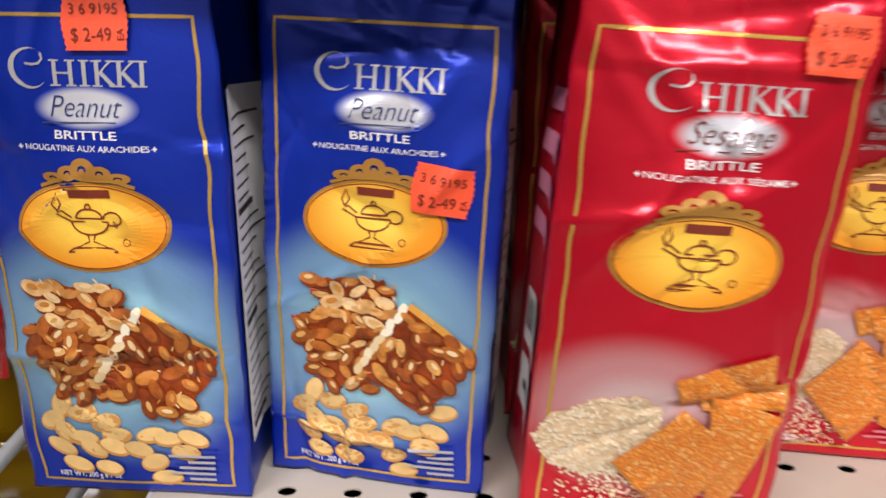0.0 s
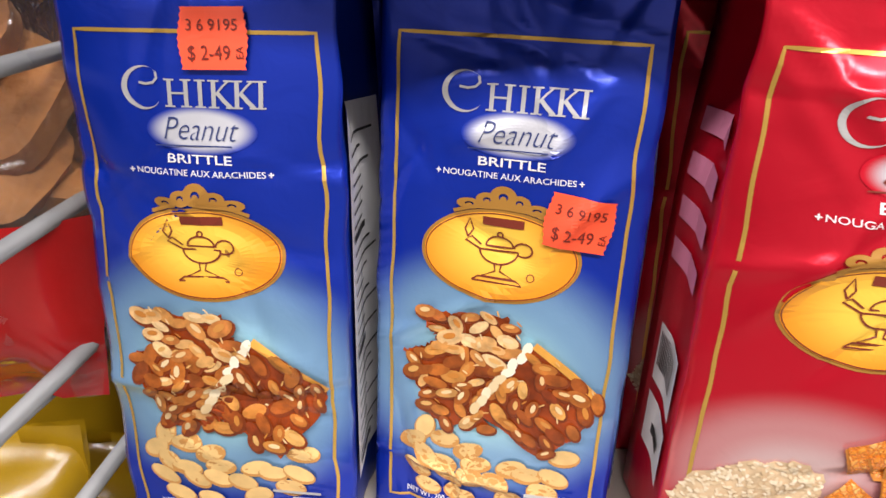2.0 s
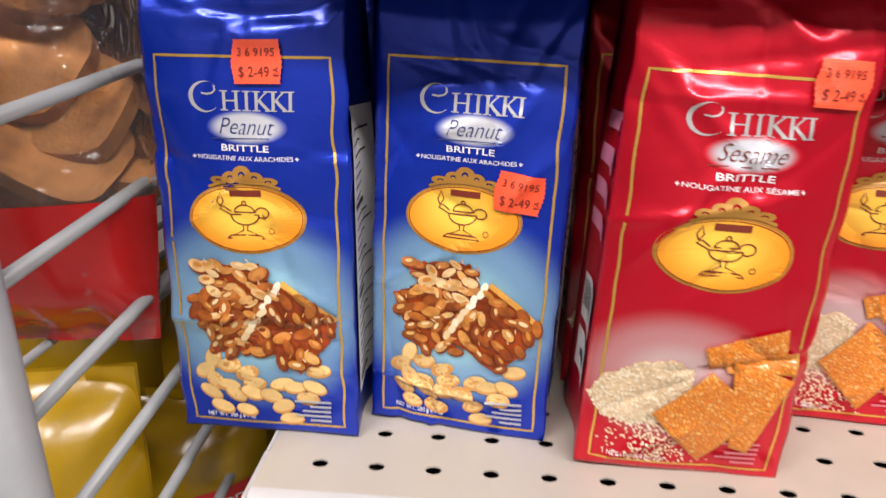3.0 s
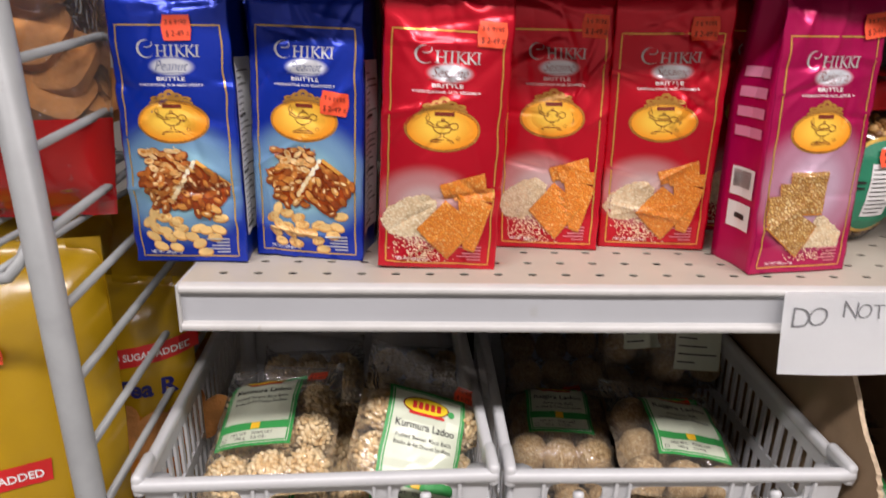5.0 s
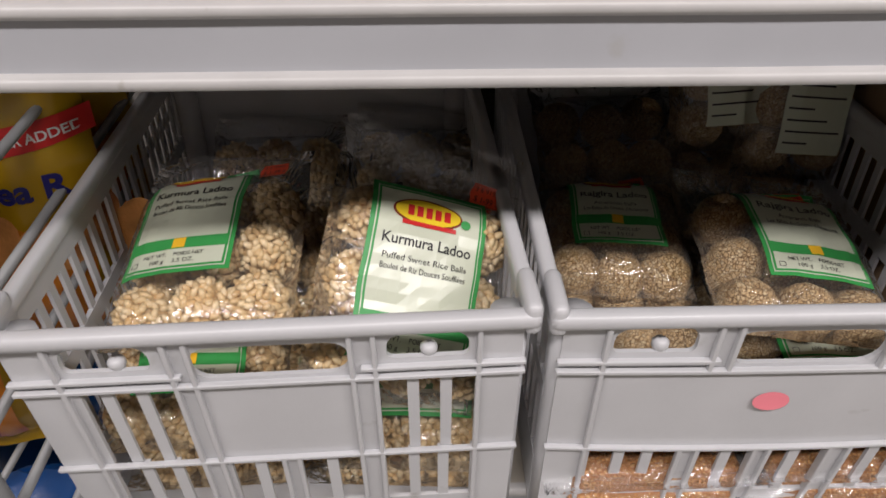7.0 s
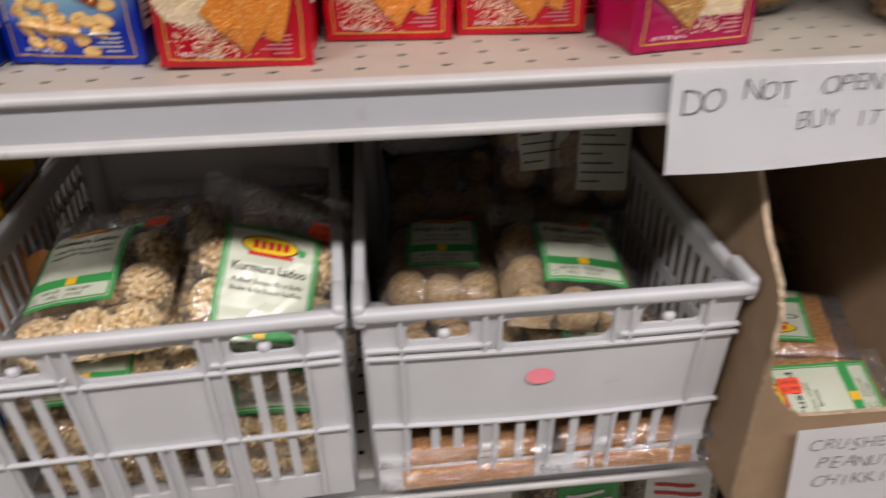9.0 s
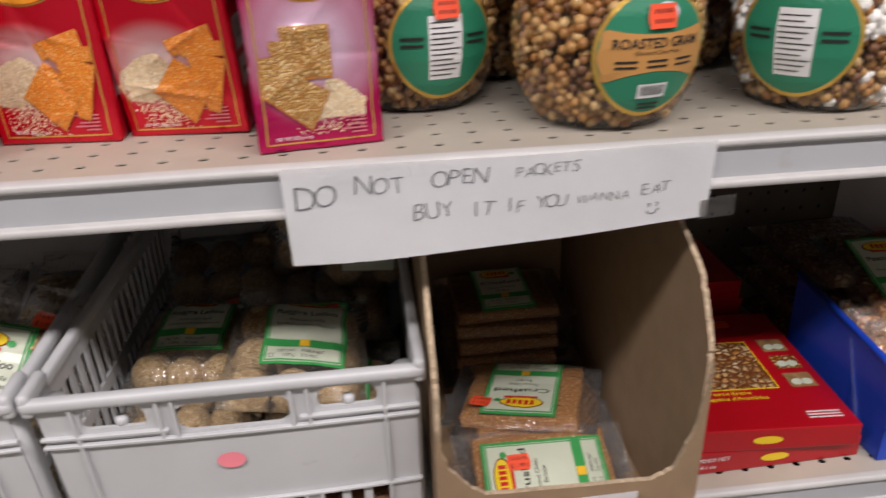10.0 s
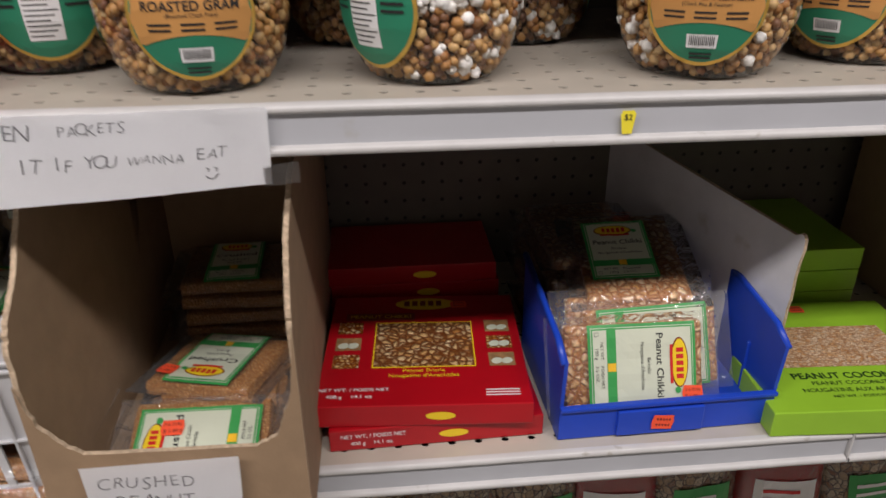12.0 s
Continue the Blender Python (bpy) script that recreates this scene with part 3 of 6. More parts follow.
XL, XR, YF = 0.492, 0.690, -0.058
bm = bmesh.new()
torn(bm, ragged([(YF + 0.004, 0.10), (YF + 0.003, 0.18), (YF + 0.012, 0.2), (-0.02, 0.222), (0.01, 0.262), (0.06, 0.288), (0.12, 0.295)], 0.0012, 6, 1) + [(0.33, 0.295), (0.33, 0), (YF + 0.004, 0)], "x", XL, 0.004)
part("side_panel", bm, [M["card"], M["card_cut"]], carton)
bm = bmesh.new()
torn(bm, ragged([(YF + 0.004, 0.09), (YF + 0.003, 0.19), (YF + 0.006, 0.205), (YF + 0.016, 0.222), (YF + 0.03, 0.245), (0.03, 0.275), (0.1, 0.292)], 0.0014, 6, 2) + [(0.33, 0.295), (0.33, 0), (YF + 0.004, 0)], "x", XR - 0.004, 0.004)
part("side_panel", bm, [M["card"], M["card_cut"]], carton)
bm = bmesh.new()
torn(bm, ragged([(XL, 0.155), (XL + 0.008, 0.12), (XL + 0.025, 0.099), (XL + 0.035, 0.092), (XR - 0.036, 0.089), (XR - 0.02, 0.098), (XR - 0.008, 0.13), (XR, 0.19)], 0.001, 6, 3) + [(XR, 0), (XL, 0)], "y", YF, 0.004)
part("front_panel", bm, [M["card"], M["card_cut"]], carton)
bm = bmesh.new()
box(bm, XL, XR, 0.33, 0.334, 0, 0.295)
part("back_panel", bm, M["card"], carton)
bm = bmesh.new()
box(bm, XL + 0.004, XR - 0.004, YF + 0.004, 0.33, 0.0, 0.004)
part("base", bm, M["card"], carton)

# ---- blue hopper bin ----
bluebin = thing("storage_bin", pose(1.0185, 0.0285, LOW_Z + 0.001, 0, 0, 1.3), "blue plastic open-front storage bin full of brittle packs", "bin")
h = 0.106
bm = bmesh.new()
box(bm, -h, h, 0, 0.16, 0, 0.004, 0.001)
part("base", bm, M["bin"], bluebin)
bm = bmesh.new()
box(bm, -h, h, -0.001, 0.0035, 0.0, 0.036, 0.0012, 2)
box(bm, -0.05, 0.035, -0.0045, 0.0, 0.002, 0.03, 0.0012, 2)
box(bm, -h, h, -0.005, 0.002, 0.034, 0.0385, 0.0012, 2)
part("front_panel", bm, M["bin"], bluebin)
for sx in (-1, 1):
    bm = bmesh.new()
    out = [(0, 0), (0, 0.037), (-0.004, 0.09), (0.02, 0.1), (0.16, 0.118), (0.16, 0)]
    x = sx * h - (0.0035 if sx > 0 else 0)
    a = [bm.verts.new((x, u, v)) for u, v in out]
    b = [bm.verts.new((x + 0.0035, u, v)) for u, v in out]
    bm.faces.new(a[::-1])
    bm.faces.new(b)
    for k in range(6):
        bm.faces.new((a[k], a[(k + 1) % 6], b[(k + 1) % 6], b[k]))
    bmesh.ops.recalc_face_normals(bm, faces=bm.faces[:])
    part("side_panel", bm, M["bin"], bluebin)
    bm = bmesh.new()
    tube(bm, [(sx * h, -0.003, 0.088), (sx * h, 0.02, 0.1), (sx * h, 0.16, 0.118)], 0.0035, 8)
    part("rim", bm, M["bin"], bluebin, "", True)
    bm = bmesh.new()
    xx = sx * (h - 0.006)
    box(bm, min(xx, sx * h), max(xx, sx * h), 0.05, 0.054, 0.004, 0.06, 0.001)
    part("rib", bm, M["bin"], bluebin)
bm = bmesh.new()
box(bm, -h, h, 0.157, 0.16, 0, 0.07)
part("back_panel", bm, M["bin"], bluebin)

# ---- white divider board ----
board = thing("divider_board", pose(1.150, 0.075, LOW_Z + 0.001, 0, 0, 112), "white corrugated board with a torn front edge", "board")
bm = bmesh.new()
torn(bm, [(0.0, 0.0)] + ragged([(0.0, 0.03), (0.002, 0.1), (-0.001, 0.176), (0.004, 0.181), (0.01, 0.177)], 0.0009, 7, 5) + [(0.28, 0.215), (0.28, 0)], "y", 0, 0.0045)
part("panel", bm, [M["card_white"], M["card_cut"]], board)
bm = bmesh.new()


M["window_nuts"] = cells("window_nuts", [(0, (0.5, 0.22, 0.06)), (0.5, (0.7, 0.42, 0.17)), (1, (0.8, 0.6, 0.34))], 130, gap=(0.16, 0.045, 0.01), bump=1.0, edge=0.35)


# ---- cartons ----
def print_box(name, m, w, d, hgt, material, label, category, group=""):
    t = thing(name, m, label, category, group)
    bm = bmesh.new()
    box(bm, -w / 2, w / 2, 0, d, 0, hgt, 0.0012, 2)
    part("carton", bm, material, t)
    return t


def red_box(m, detail=True, front=False):
    t = print_box("brittle_carton", m, 0.202, 0.2, 0.0235, M["red_box"], "red carton of peanut brittle with a window", "carton", "red brittle cartons")
    T = lambda u, v, l: (u, v, 0.0236 + l)
    F = lambda u, v, l: (u, -0.0001 - l, v)
    if detail:
        bm = bmesh.new()
        patch(bm, ((-0.05, 0.060), (0.05, 0.060), (0.05, 0.140), (-0.05, 0.140)), T, 0.0004, 4, 4)
        part("window", bm, M["window_nuts"], t, "window onto peanut brittle")
        bm = bmesh.new()
        line(bm, [(-0.051, 0.059), (0.051, 0.059), (0.051, 0.141), (-0.051, 0.141)], 0.0022, T, 0.0007, True)
        words(bm, "PEANUT CHIKKI", -0.047, 0.154, 0.0095, T, 0.0012, bold=0.01, width=0.066)
        words(bm, "Peanut Brittle", 0, 0.0535, 0.0075, T, 0.0006, bold=0.01)
        words(bm, "Nougatine d'Arachides", 0, 0.0455, 0.0075, T, 0.0006, bold=0.01)
        part("print", bm, M["yellow"], t)
        bm = bmesh.new()
        patch(bm, ((-0.085, 0.1465), (-0.01, 0.1465), (-0.01, 0.1615), (-0.085, 0.1615)), T, 0.0006, 2, 1)
        part("band", bm, M["maroon"], t)
        bm = bmesh.new()
        disc(bm, 0.002, 0.181, 0.034, 0.0125, T, 0.0005, 32, 2)
        part("logo", bm, M["yellow"], t)
        bm = bmesh.new()
        for q in range(5):
            patch(bm, ((-0.022 + 0.009 * q, 0.176), (-0.016 + 0.009 * q, 0.176), (-0.016 + 0.009 * q, 0.187), (-0.022 + 0.009 * q, 0.187)), T, 0.0009, 1, 1)
        part("logo_bar", bm, M["maroon"], t)
        for k, (cx, mt) in enumerate(((-0.078, "brittle"), (0.078, "rice_ball"))):
            for j in range(3):
                bm = bmesh.new()
                cy = 0.129 - j * 0.031
                patch(bm, ((cx - 0.013, cy - 0.008), (cx + 0.013, cy - 0.008), (cx + 0.013, cy + 0.015), (cx - 0.013, cy + 0.015)), T, 0.0004, 1, 1)
                part("picture", bm, M["brittle"] if (k + j) % 2 == 0 else M["brown_fill"], t)
                if k == 1 or j == 1:
                    bm = bmesh.new()
                    for dx in (-0.005, 0.005):
                        disc(bm, cx + dx, cy, 0.006, 0.005, T, 0.0008, 14, 1, turn=0.5)
                    part("nut_picture", bm, M["label"], t)
        bm = bmesh.new()
        words(bm, "NET WT. / POIDS NET", -0.066, 0.024, 0.0068, T, 0.0006, bold=0.01)
        words(bm, "400 g    14.1 oz", -0.07, 0.014, 0.0068, T, 0.0006, bold=0.01)
        for k in range(3):
            patch(bm, ((0.058, 0.012 + k * 0.004), (0.09, 0.012 + k * 0.004), (0.09, 0.0136 + k * 0.004), (0.058, 0.0136 + k * 0.004)), T, 0.0006, 1, 1)
        if front:
            words(bm, "NET WT. / POIDS NET", -0.06, 0.0165, 0.0062, F, 0.0006, bold=0.01)
            words(bm, "400 g    14.1 oz", -0.062, 0.0085, 0.0062, F, 0.0006, bold=0.01)
        part("print", bm, M["ink_white"], t)
    bm = bmesh.new()
    disc(bm, 0.015, 0.0115, 0.014, 0.0045, F, 0.0005, 24, 1)
    part("logo", bm, M["yellow"], t)
    return t


red_box(pose(0.7995, 0.033, LOW_Z + 0.001, 0, 0, 1.5), True, True)
red_box(pose(0.787, 0.0305, LOW_Z + 0.0250, 0, 0, -3.8))
for k in range(3):
    red_box(pose(0.789 + 0.004 * (k % 2), 0.262, LOW_Z + 0.001 + k * 0.0238, 0, 0, 0), False).scale.y = 0.62


def green_box(m, detail=True):
    t = print_box("coconut_carton", m, 0.215, 0.2, 0.028, M["green_box"], "lime green carton of coconut brittle with a window", "carton", "green brittle cartons")
    T = lambda u, v, l: (u, v, 0.0281 + l)
    if detail:
        bm = bmesh.new()
        patch(bm, ((-0.1, 0.07), (0.075, 0.07), (0.075, 0.145), (-0.1, 0.145)), T, 0.0004, 4, 4)
        part("window", bm, M["coco"], t, "window onto coconut brittle")
        bm = bmesh.new()
        words(bm, "PEANUT COCONUT", -0.005, 0.055, 0.0135, T, 0.0006, bold=0.02, width=0.12)
        words(bm, "PEANUT COCONUT BRITTLE", 0.005, 0.043, 0.0085, T, 0.0006)
        words(bm, "NOUGATINE AUX ARACHIDES ET", 0.0, 0.032, 0.0085, T, 0.0006)
        words(bm, "NET WT. / POIDS NET", -0.01, 0.022, 0.006, T, 0.0006)
        part("print", bm, M["print_dark_green"], t)
        bm = bmesh.new()
        disc(bm, -0.085, 0.165, 0.016, 0.008, T, 0.0005, 24, 1)
        disc(bm, 0.07, 0.012, 0.02, 0.005, T, 0.0005, 24, 1)
        part("logo", bm, M["redprint"], t)
    return t


M["coco"] = cells("coconut_brittle", [(0, (0.6, 0.3, 0.1)), (0.5, (0.75, 0.6, 0.42)), (1, (0.45, 0.2, 0.06))], 230, gap=(0.3, 0.12, 0.04), stretch=(1, 2, 1))
M["print_dark_green"] = mat("print_dark_green", (0.02, 0.06, 0.01), 0.5)
green_box(pose(1.2215, 0.004, LOW_Z + 0.001, 0, 0, -3))
for k in range(3):
    green_box(pose(1.222, 0.225, LOW_Z + 0.001 + k * 0.0286), False).scale.y = 0.8

# ---- tall brown box at the shelf's end, behind the green cartons ----
bm = bmesh.new()
box(bm, 1.39, 1.62, 0.03, 0.36, 0, 0.24, 0.002)
tagged(part("carton", bm, M["card"], None, "", False, pose(0, 0, LOW_Z + 0.001)), "plain brown cardboard carton in shade", "box")


# ---- foil bags of brittle ----
def foil(name, base, glow, c, rad, soft=1.0):
    """Printed foil: base colour with a printed pale halo (in bag front coordinates), crinkled gloss."""
    m = mat(name, base, 0.27, 0.5, coat=0.35)
    nt = m.node_tree
    b = nt.nodes["Principled BSDF"]
    uv = nt.nodes.new("ShaderNodeUVMap")
    mp = nt.nodes.new("ShaderNodeMapping")
    mp.inputs["Location"].default_value = (-c[0] / rad[0], -c[1] / rad[1], 0)
    mp.inputs["Scale"].default_value = (1 / rad[0], 1 / rad[1], 1)
    nt.links.new(uv.outputs[0], mp.inputs[0])
    ln = nt.nodes.new("ShaderNodeVectorMath")
    ln.operation = "LENGTH"
    nt.links.new(mp.outputs[0], ln.inputs[0])
    r = nt.nodes.new("ShaderNodeValToRGB")
    el = r.color_ramp.elements
    el[0].position, el[0].color = 0.3, (*glow, 1)
    el[1].position, el[1].color = 1.0, (*base, 1)
    e = el.new(0.62)
    e.color = (*[(g * 0.55 + q * 0.45) for g, q in zip(glow, base)], 1)
    r.color_ramp.interpolation = "EASE"
    nt.links.new(ln.outputs["Value"], r.inputs[0])
    nt.links.new(r.outputs[0], b.inputs["Base Color"])
    tc = nt.nodes.new("ShaderNodeTexCoord")
    n = nt.nodes.new("ShaderNodeTexNoise")
    n.inputs["Scale"].default_value = 70
    n.inputs["Detail"].default_value = 3
    n.inputs["Distortion"].default_value = 0.8
    nt.links.new(tc.outputs["Object"], n.inputs["Vector"])
    bn = nt.nodes.new("ShaderNodeBump")
    bn.inputs["Strength"].default_value = 0.22
    bn.inputs["Distance"].default_value = 0.002
    nt.links.new(n.outputs["Fac"], bn.inputs["Height"])
    nt.links.new(bn.outputs[0], b.inputs["Normal"])
    return m


M["foil_blue"] = foil("blue_foil", (0.005, 0.036, 0.48), (0.46, 0.86, 1.0), (-0.002, 0.062), (0.056, 0.052))
M["foil_red"] = foil("red_foil", (0.66, 0.005, 0.024), (0.85, 0.6, 0.6), (-0.010, 0.050), (0.042, 0.034))
M["foil_magenta"] = foil("magenta_foil", (0.52, 0.003, 0.1), (0.88, 0.6, 0.78), (0.0, 0.066), (0.05, 0.055))
M["blue_side"] = mat("blue_foil_side", (0.004, 0.028, 0.3), 0.3, 0.25, bump=0.15, bscale=60)
M["red_side"] = mat("red_foil_side", (0.6, 0.005, 0.024), 0.3, 0.25, bump=0.15, bscale=60)
M["magenta_side"] = mat("magenta_foil_side", (0.5, 0.003, 0.1), 0.3, 0.25, bump=0.15, bscale=60)
M["pink_print"] = mat("pink_print", (0.75, 0.25, 0.4), 0.4)
M["dull_pink"] = mat("dull_pink_print", (0.62, 0.2, 0.24), 0.4)
M["cloud"] = mat("pale_print", (0.6, 0.63, 0.72), 0.4)
M["oval"] = mat("oval_yellow", (0.86, 0.5, 0.03), 0.35, var=0.12, scale=45)
M["peanut"] = mat("peanut_print", (0.72, 0.5, 0.26), 0.4, var=0.12, scale=120, island=[(0, (0.6, 0.3, 0.1)), (0.3, (0.76, 0.5, 0.22)), (1, (0.85, 0.68, 0.4))])
M["peanut_rim"] = mat("peanut_shade_print", (0.62, 0.3, 0.08), 0.4)
M["seed"] = mat("sesame_print", (0.75, 0.62, 0.42), 0.5, island=[(0, (0.68, 0.5, 0.28)), (0.5, (0.82, 0.68, 0.46)), (1, (0.9, 0.8, 0.62))])
M["cracker_edge"] = mat("cracker_edge_print", (0.55, 0.2, 0.03), 0.4)
M["flax_brittle"] = cells("seed_brittle", [(0, (0.5, 0.27, 0.06)), (0.5, (0.7, 0.46, 0.16)), (1, (0.8, 0.62, 0.32))], 420, gap=(0.36, 0.15, 0.03), bump=0.4, edge=0.3)
M["caramel"] = mat("caramel_print", (0.27, 0.042, 0.006), 0.2, var=0.5, scale=130)
M["navy"] = mat("navy_print", (0.03, 0.05, 0.18), 0.4)

BH = 0.228


def bag_surface(W, D, seed, bulge, crush=1.2):
    """Front sheet of a block-bottom bag: (u across, v up in metres) to a point, with folds and dents."""
    rnd = random.Random(seed)
    creases = []
    for k in range(26):
        cv = rnd.choice((rnd.uniform(0.11, 0.2), rnd.uniform(0.0, 0.2)))
        creases.append((rnd.uniform(-0.5, 0.5) * W, cv, rnd.uniform(0, math.pi), rnd.uniform(0.014, 0.05), rnd.uniform(0.0028, 0.006), rnd.choice((-1, 1)) * rnd.uniform(0.0006, 0.0018) * crush))

    def at(u, v, lift=0.0):
        s = min(1, max(-1, 2 * u / W))
        y = -bulge * (1 - s * s) ** 0.8 * math.sin(math.pi * min(1, max(0, v / 0.19))) ** 0.7 if v < 0.19 else 0.0
        for cu, cv, a, ln, wd, dp in creases:
            du, dv = u - cu, v - cv
            al = du * math.cos(a) + dv * math.sin(a)
            ac = -du * math.sin(a) + dv * math.cos(a)
            if abs(al) < ln and abs(ac) < wd * 3:
                y += dp * (1 - (al / ln) ** 2) / (1 + (ac / wd) ** 2 * 2.5)
        y += 0.0012 * noise.noise(Vector((u * 30, v * 22, seed)))
        if v > 0.188:
            f = (v - 0.188) / (BH - 0.188)
            y += D * 0.42 * f ** 1.3
        edge = 0.0012 * noise.noise(Vector((v * 60, seed, 3 if u > 0 else 9)))
        return Vector((u + edge * abs(s), y - lift, v))
    return at


def bag_body(at, W, D):
    bm = bmesh.new()
    uvl = bm.loops.layers.uv.new("UVMap")
    NU, NV, NS = 52, 130, 7
    rows = []
    for j in range(NV + 1):
        v = BH * j / NV
        row = []
        for i in range(NU + 1):
            u = W * (i / NU - 0.5)
            row.append((at(u, v), (u, v)))
        f = max(0, (v - 0.13) / (BH - 0.13))
        dep = D * (1 - f ** 1.2 * 0.88)
        fold = 0.003 + 0.022 * f
        yb = 0.5 * D + dep * 0.5 if f > 0 else D
        y0r, y0l = at(W / 2, v).y, at(-W / 2, v).y
        for k in range(1, NS):
            s = k / NS
            row.append((Vector((W / 2 - fold * (1 - abs(2 * s - 1)), y0r + (yb - y0r) * s + 0.0008 * noise.noise(Vector((v * 40, s * 4, 2))), v)), None))
        for i in range(9):
            row.append((Vector((W * (0.5 - i / 8), yb, v)), None))
        for k in range(NS - 1, 0, -1):
            s = k / NS
            row.append((Vector((-W / 2 + fold * (1 - abs(2 * s - 1)), y0l + (yb - y0l) * s + 0.0008 * noise.noise(Vector((v * 40, s * 4, 7))), v)), None))
        rows.append([(bm.verts.new(p), q) for p, q in row])
    n = len(rows[0])
    for r, r2 in zip(rows, rows[1:]):
        for k in range(n):
            k2 = (k + 1) % n
            f = bm.faces.new((r[k][0], r[k2][0], r2[k2][0], r2[k][0]))
            f.smooth = True
            if k < NU:
                for lp, (v, q) in zip(f.loops, (r[k], r[k2], r2[k2], r2[k])):
                    lp[uvl].uv = q
            else:
                f.material_index = 1
                for lp in f.loops:
                    lp[uvl].uv = (1, 1)
    for row, flip in ((rows[0], True), (rows[-1], False)):
        vs = [v for v, q in row]
        f = bm.faces.new(vs[::-1] if flip else vs)
        f.material_index = 1
    return bm


def lamp_lines(cu, cv, s):
    """Outline strokes of an oil lamp emblem."""
    q = lambda pts: [(cu + a * s, cv + b * s) for a, b in pts]
    arc = lambda cx, cy, rx, ry, a0, a1, n=12: [(cx + rx * math.cos(radians(a0 + (a1 - a0) * k / n)), cy + ry * math.sin(radians(a0 + (a1 - a0) * k / n))) for k in range(n + 1)]
    return [q(p) for p in (
        arc(0, 0.05, 0.42, 0.3, 180, 360), [(-0.42, 0.05), (0.42, 0.05)], [(-0.3, 0.13), (0.3, 0.13)], arc(0, 0.13, 0.3, 0.22, 0, 180),
        arc(0, 0.4, 0.06, 0.06, 0, 360), [(-0.42, 0.05), (-0.75, 0.22), (-0.62, 0.3), (-0.4, 0.14)],
        arc(0.52, 0.12, 0.2, 0.16, -120, 180), [(-0.08, -0.24), (-0.05, -0.4), (-0.36, -0.55), (0.36, -0.55), (0.05, -0.4), (0.08, -0.24)],
        [(-0.55, -0.66), (0.55, -0.66), (0.42, -0.56), (-0.42, -0.56), (-0.55, -0.66)], [(-0.7, 0.28), (-0.78, 0.45), (-0.68, 0.7), (-0.6, 0.45), (-0.7, 0.28)])]


def price_tag(m, w=0.0188, hgt=0.0168, seed=0, top="3 6 9195", low="$ 2-49", material=None, bend=0.0, surf=None):
    """A scalloped orange price sticker with its stamped figures; surf lays it on a creased sheet."""
    t = thing("price_sticker", m, "bright orange price sticker with stamped black figures", "sticker", "orange price stickers")
    B = surf or (lambda u, v, l: (u, -l - 0.0002 + bend * (u / w) ** 2, v))
    bm = bmesh.new()
    rows = []
    nv = 16
    for j in range(nv + 1):
        f = j / nv
        half = w / 2 + 0.0011 * math.sin(f * math.pi) ** 2 - 0.0004 * (j % 2)
        rows.append([bm.verts.new(B(half * (2 * i / 10 - 1), hgt * (f - 0.5), 0)) for i in range(11)])
    for r, r2 in zip(rows, rows[1:]):
        for i in range(10):
            bm.faces.new((r[i], r[i + 1], r2[i + 1], r2[i]))
    st = part("sticker", bm, material or M["orange_tag"], t)
    bm = bmesh.new()
    if top:
        words(bm, top, 0.0, hgt * 0.22, 0.0044, B, 0.0003, width=w * 0.8)
        words(bm, low, -0.001, -hgt * 0.22, 0.0056, B, 0.0003, width=w * 0.66)
        words(bm, "EA", w * 0.42, -hgt * 0.22, 0.003, B, 0.0003, turn=math.pi / 2)
    else:
        for v in (hgt * 0.2, -hgt * 0.2):
            for k in range(5):
                u = -w * 0.32 + k * w * 0.15
                patch(bm, ((u, v - 0.0012), (u + w * 0.08, v - 0.0012), (u + w * 0.08, v + 0.0012), (u, v + 0.0012)), B, 0.0003, 1, 1)
    part("stamp", bm, M["stamp_dark"], st)
    return t


M["stamp_dark"] = mat("stamp_ink", (0.16, 0.015, 0.008), 0.5)


def bag_tag(bag, at, u0, v0, turn):
    c, q = math.cos(radians(-turn)), math.sin(radians(-turn))
    price_tag(bag.matrix_basis.copy(), surf=lambda u, v, l: at(u0 + u * c - v * q, v0 + u * q + v * c, 0.0016 + l))


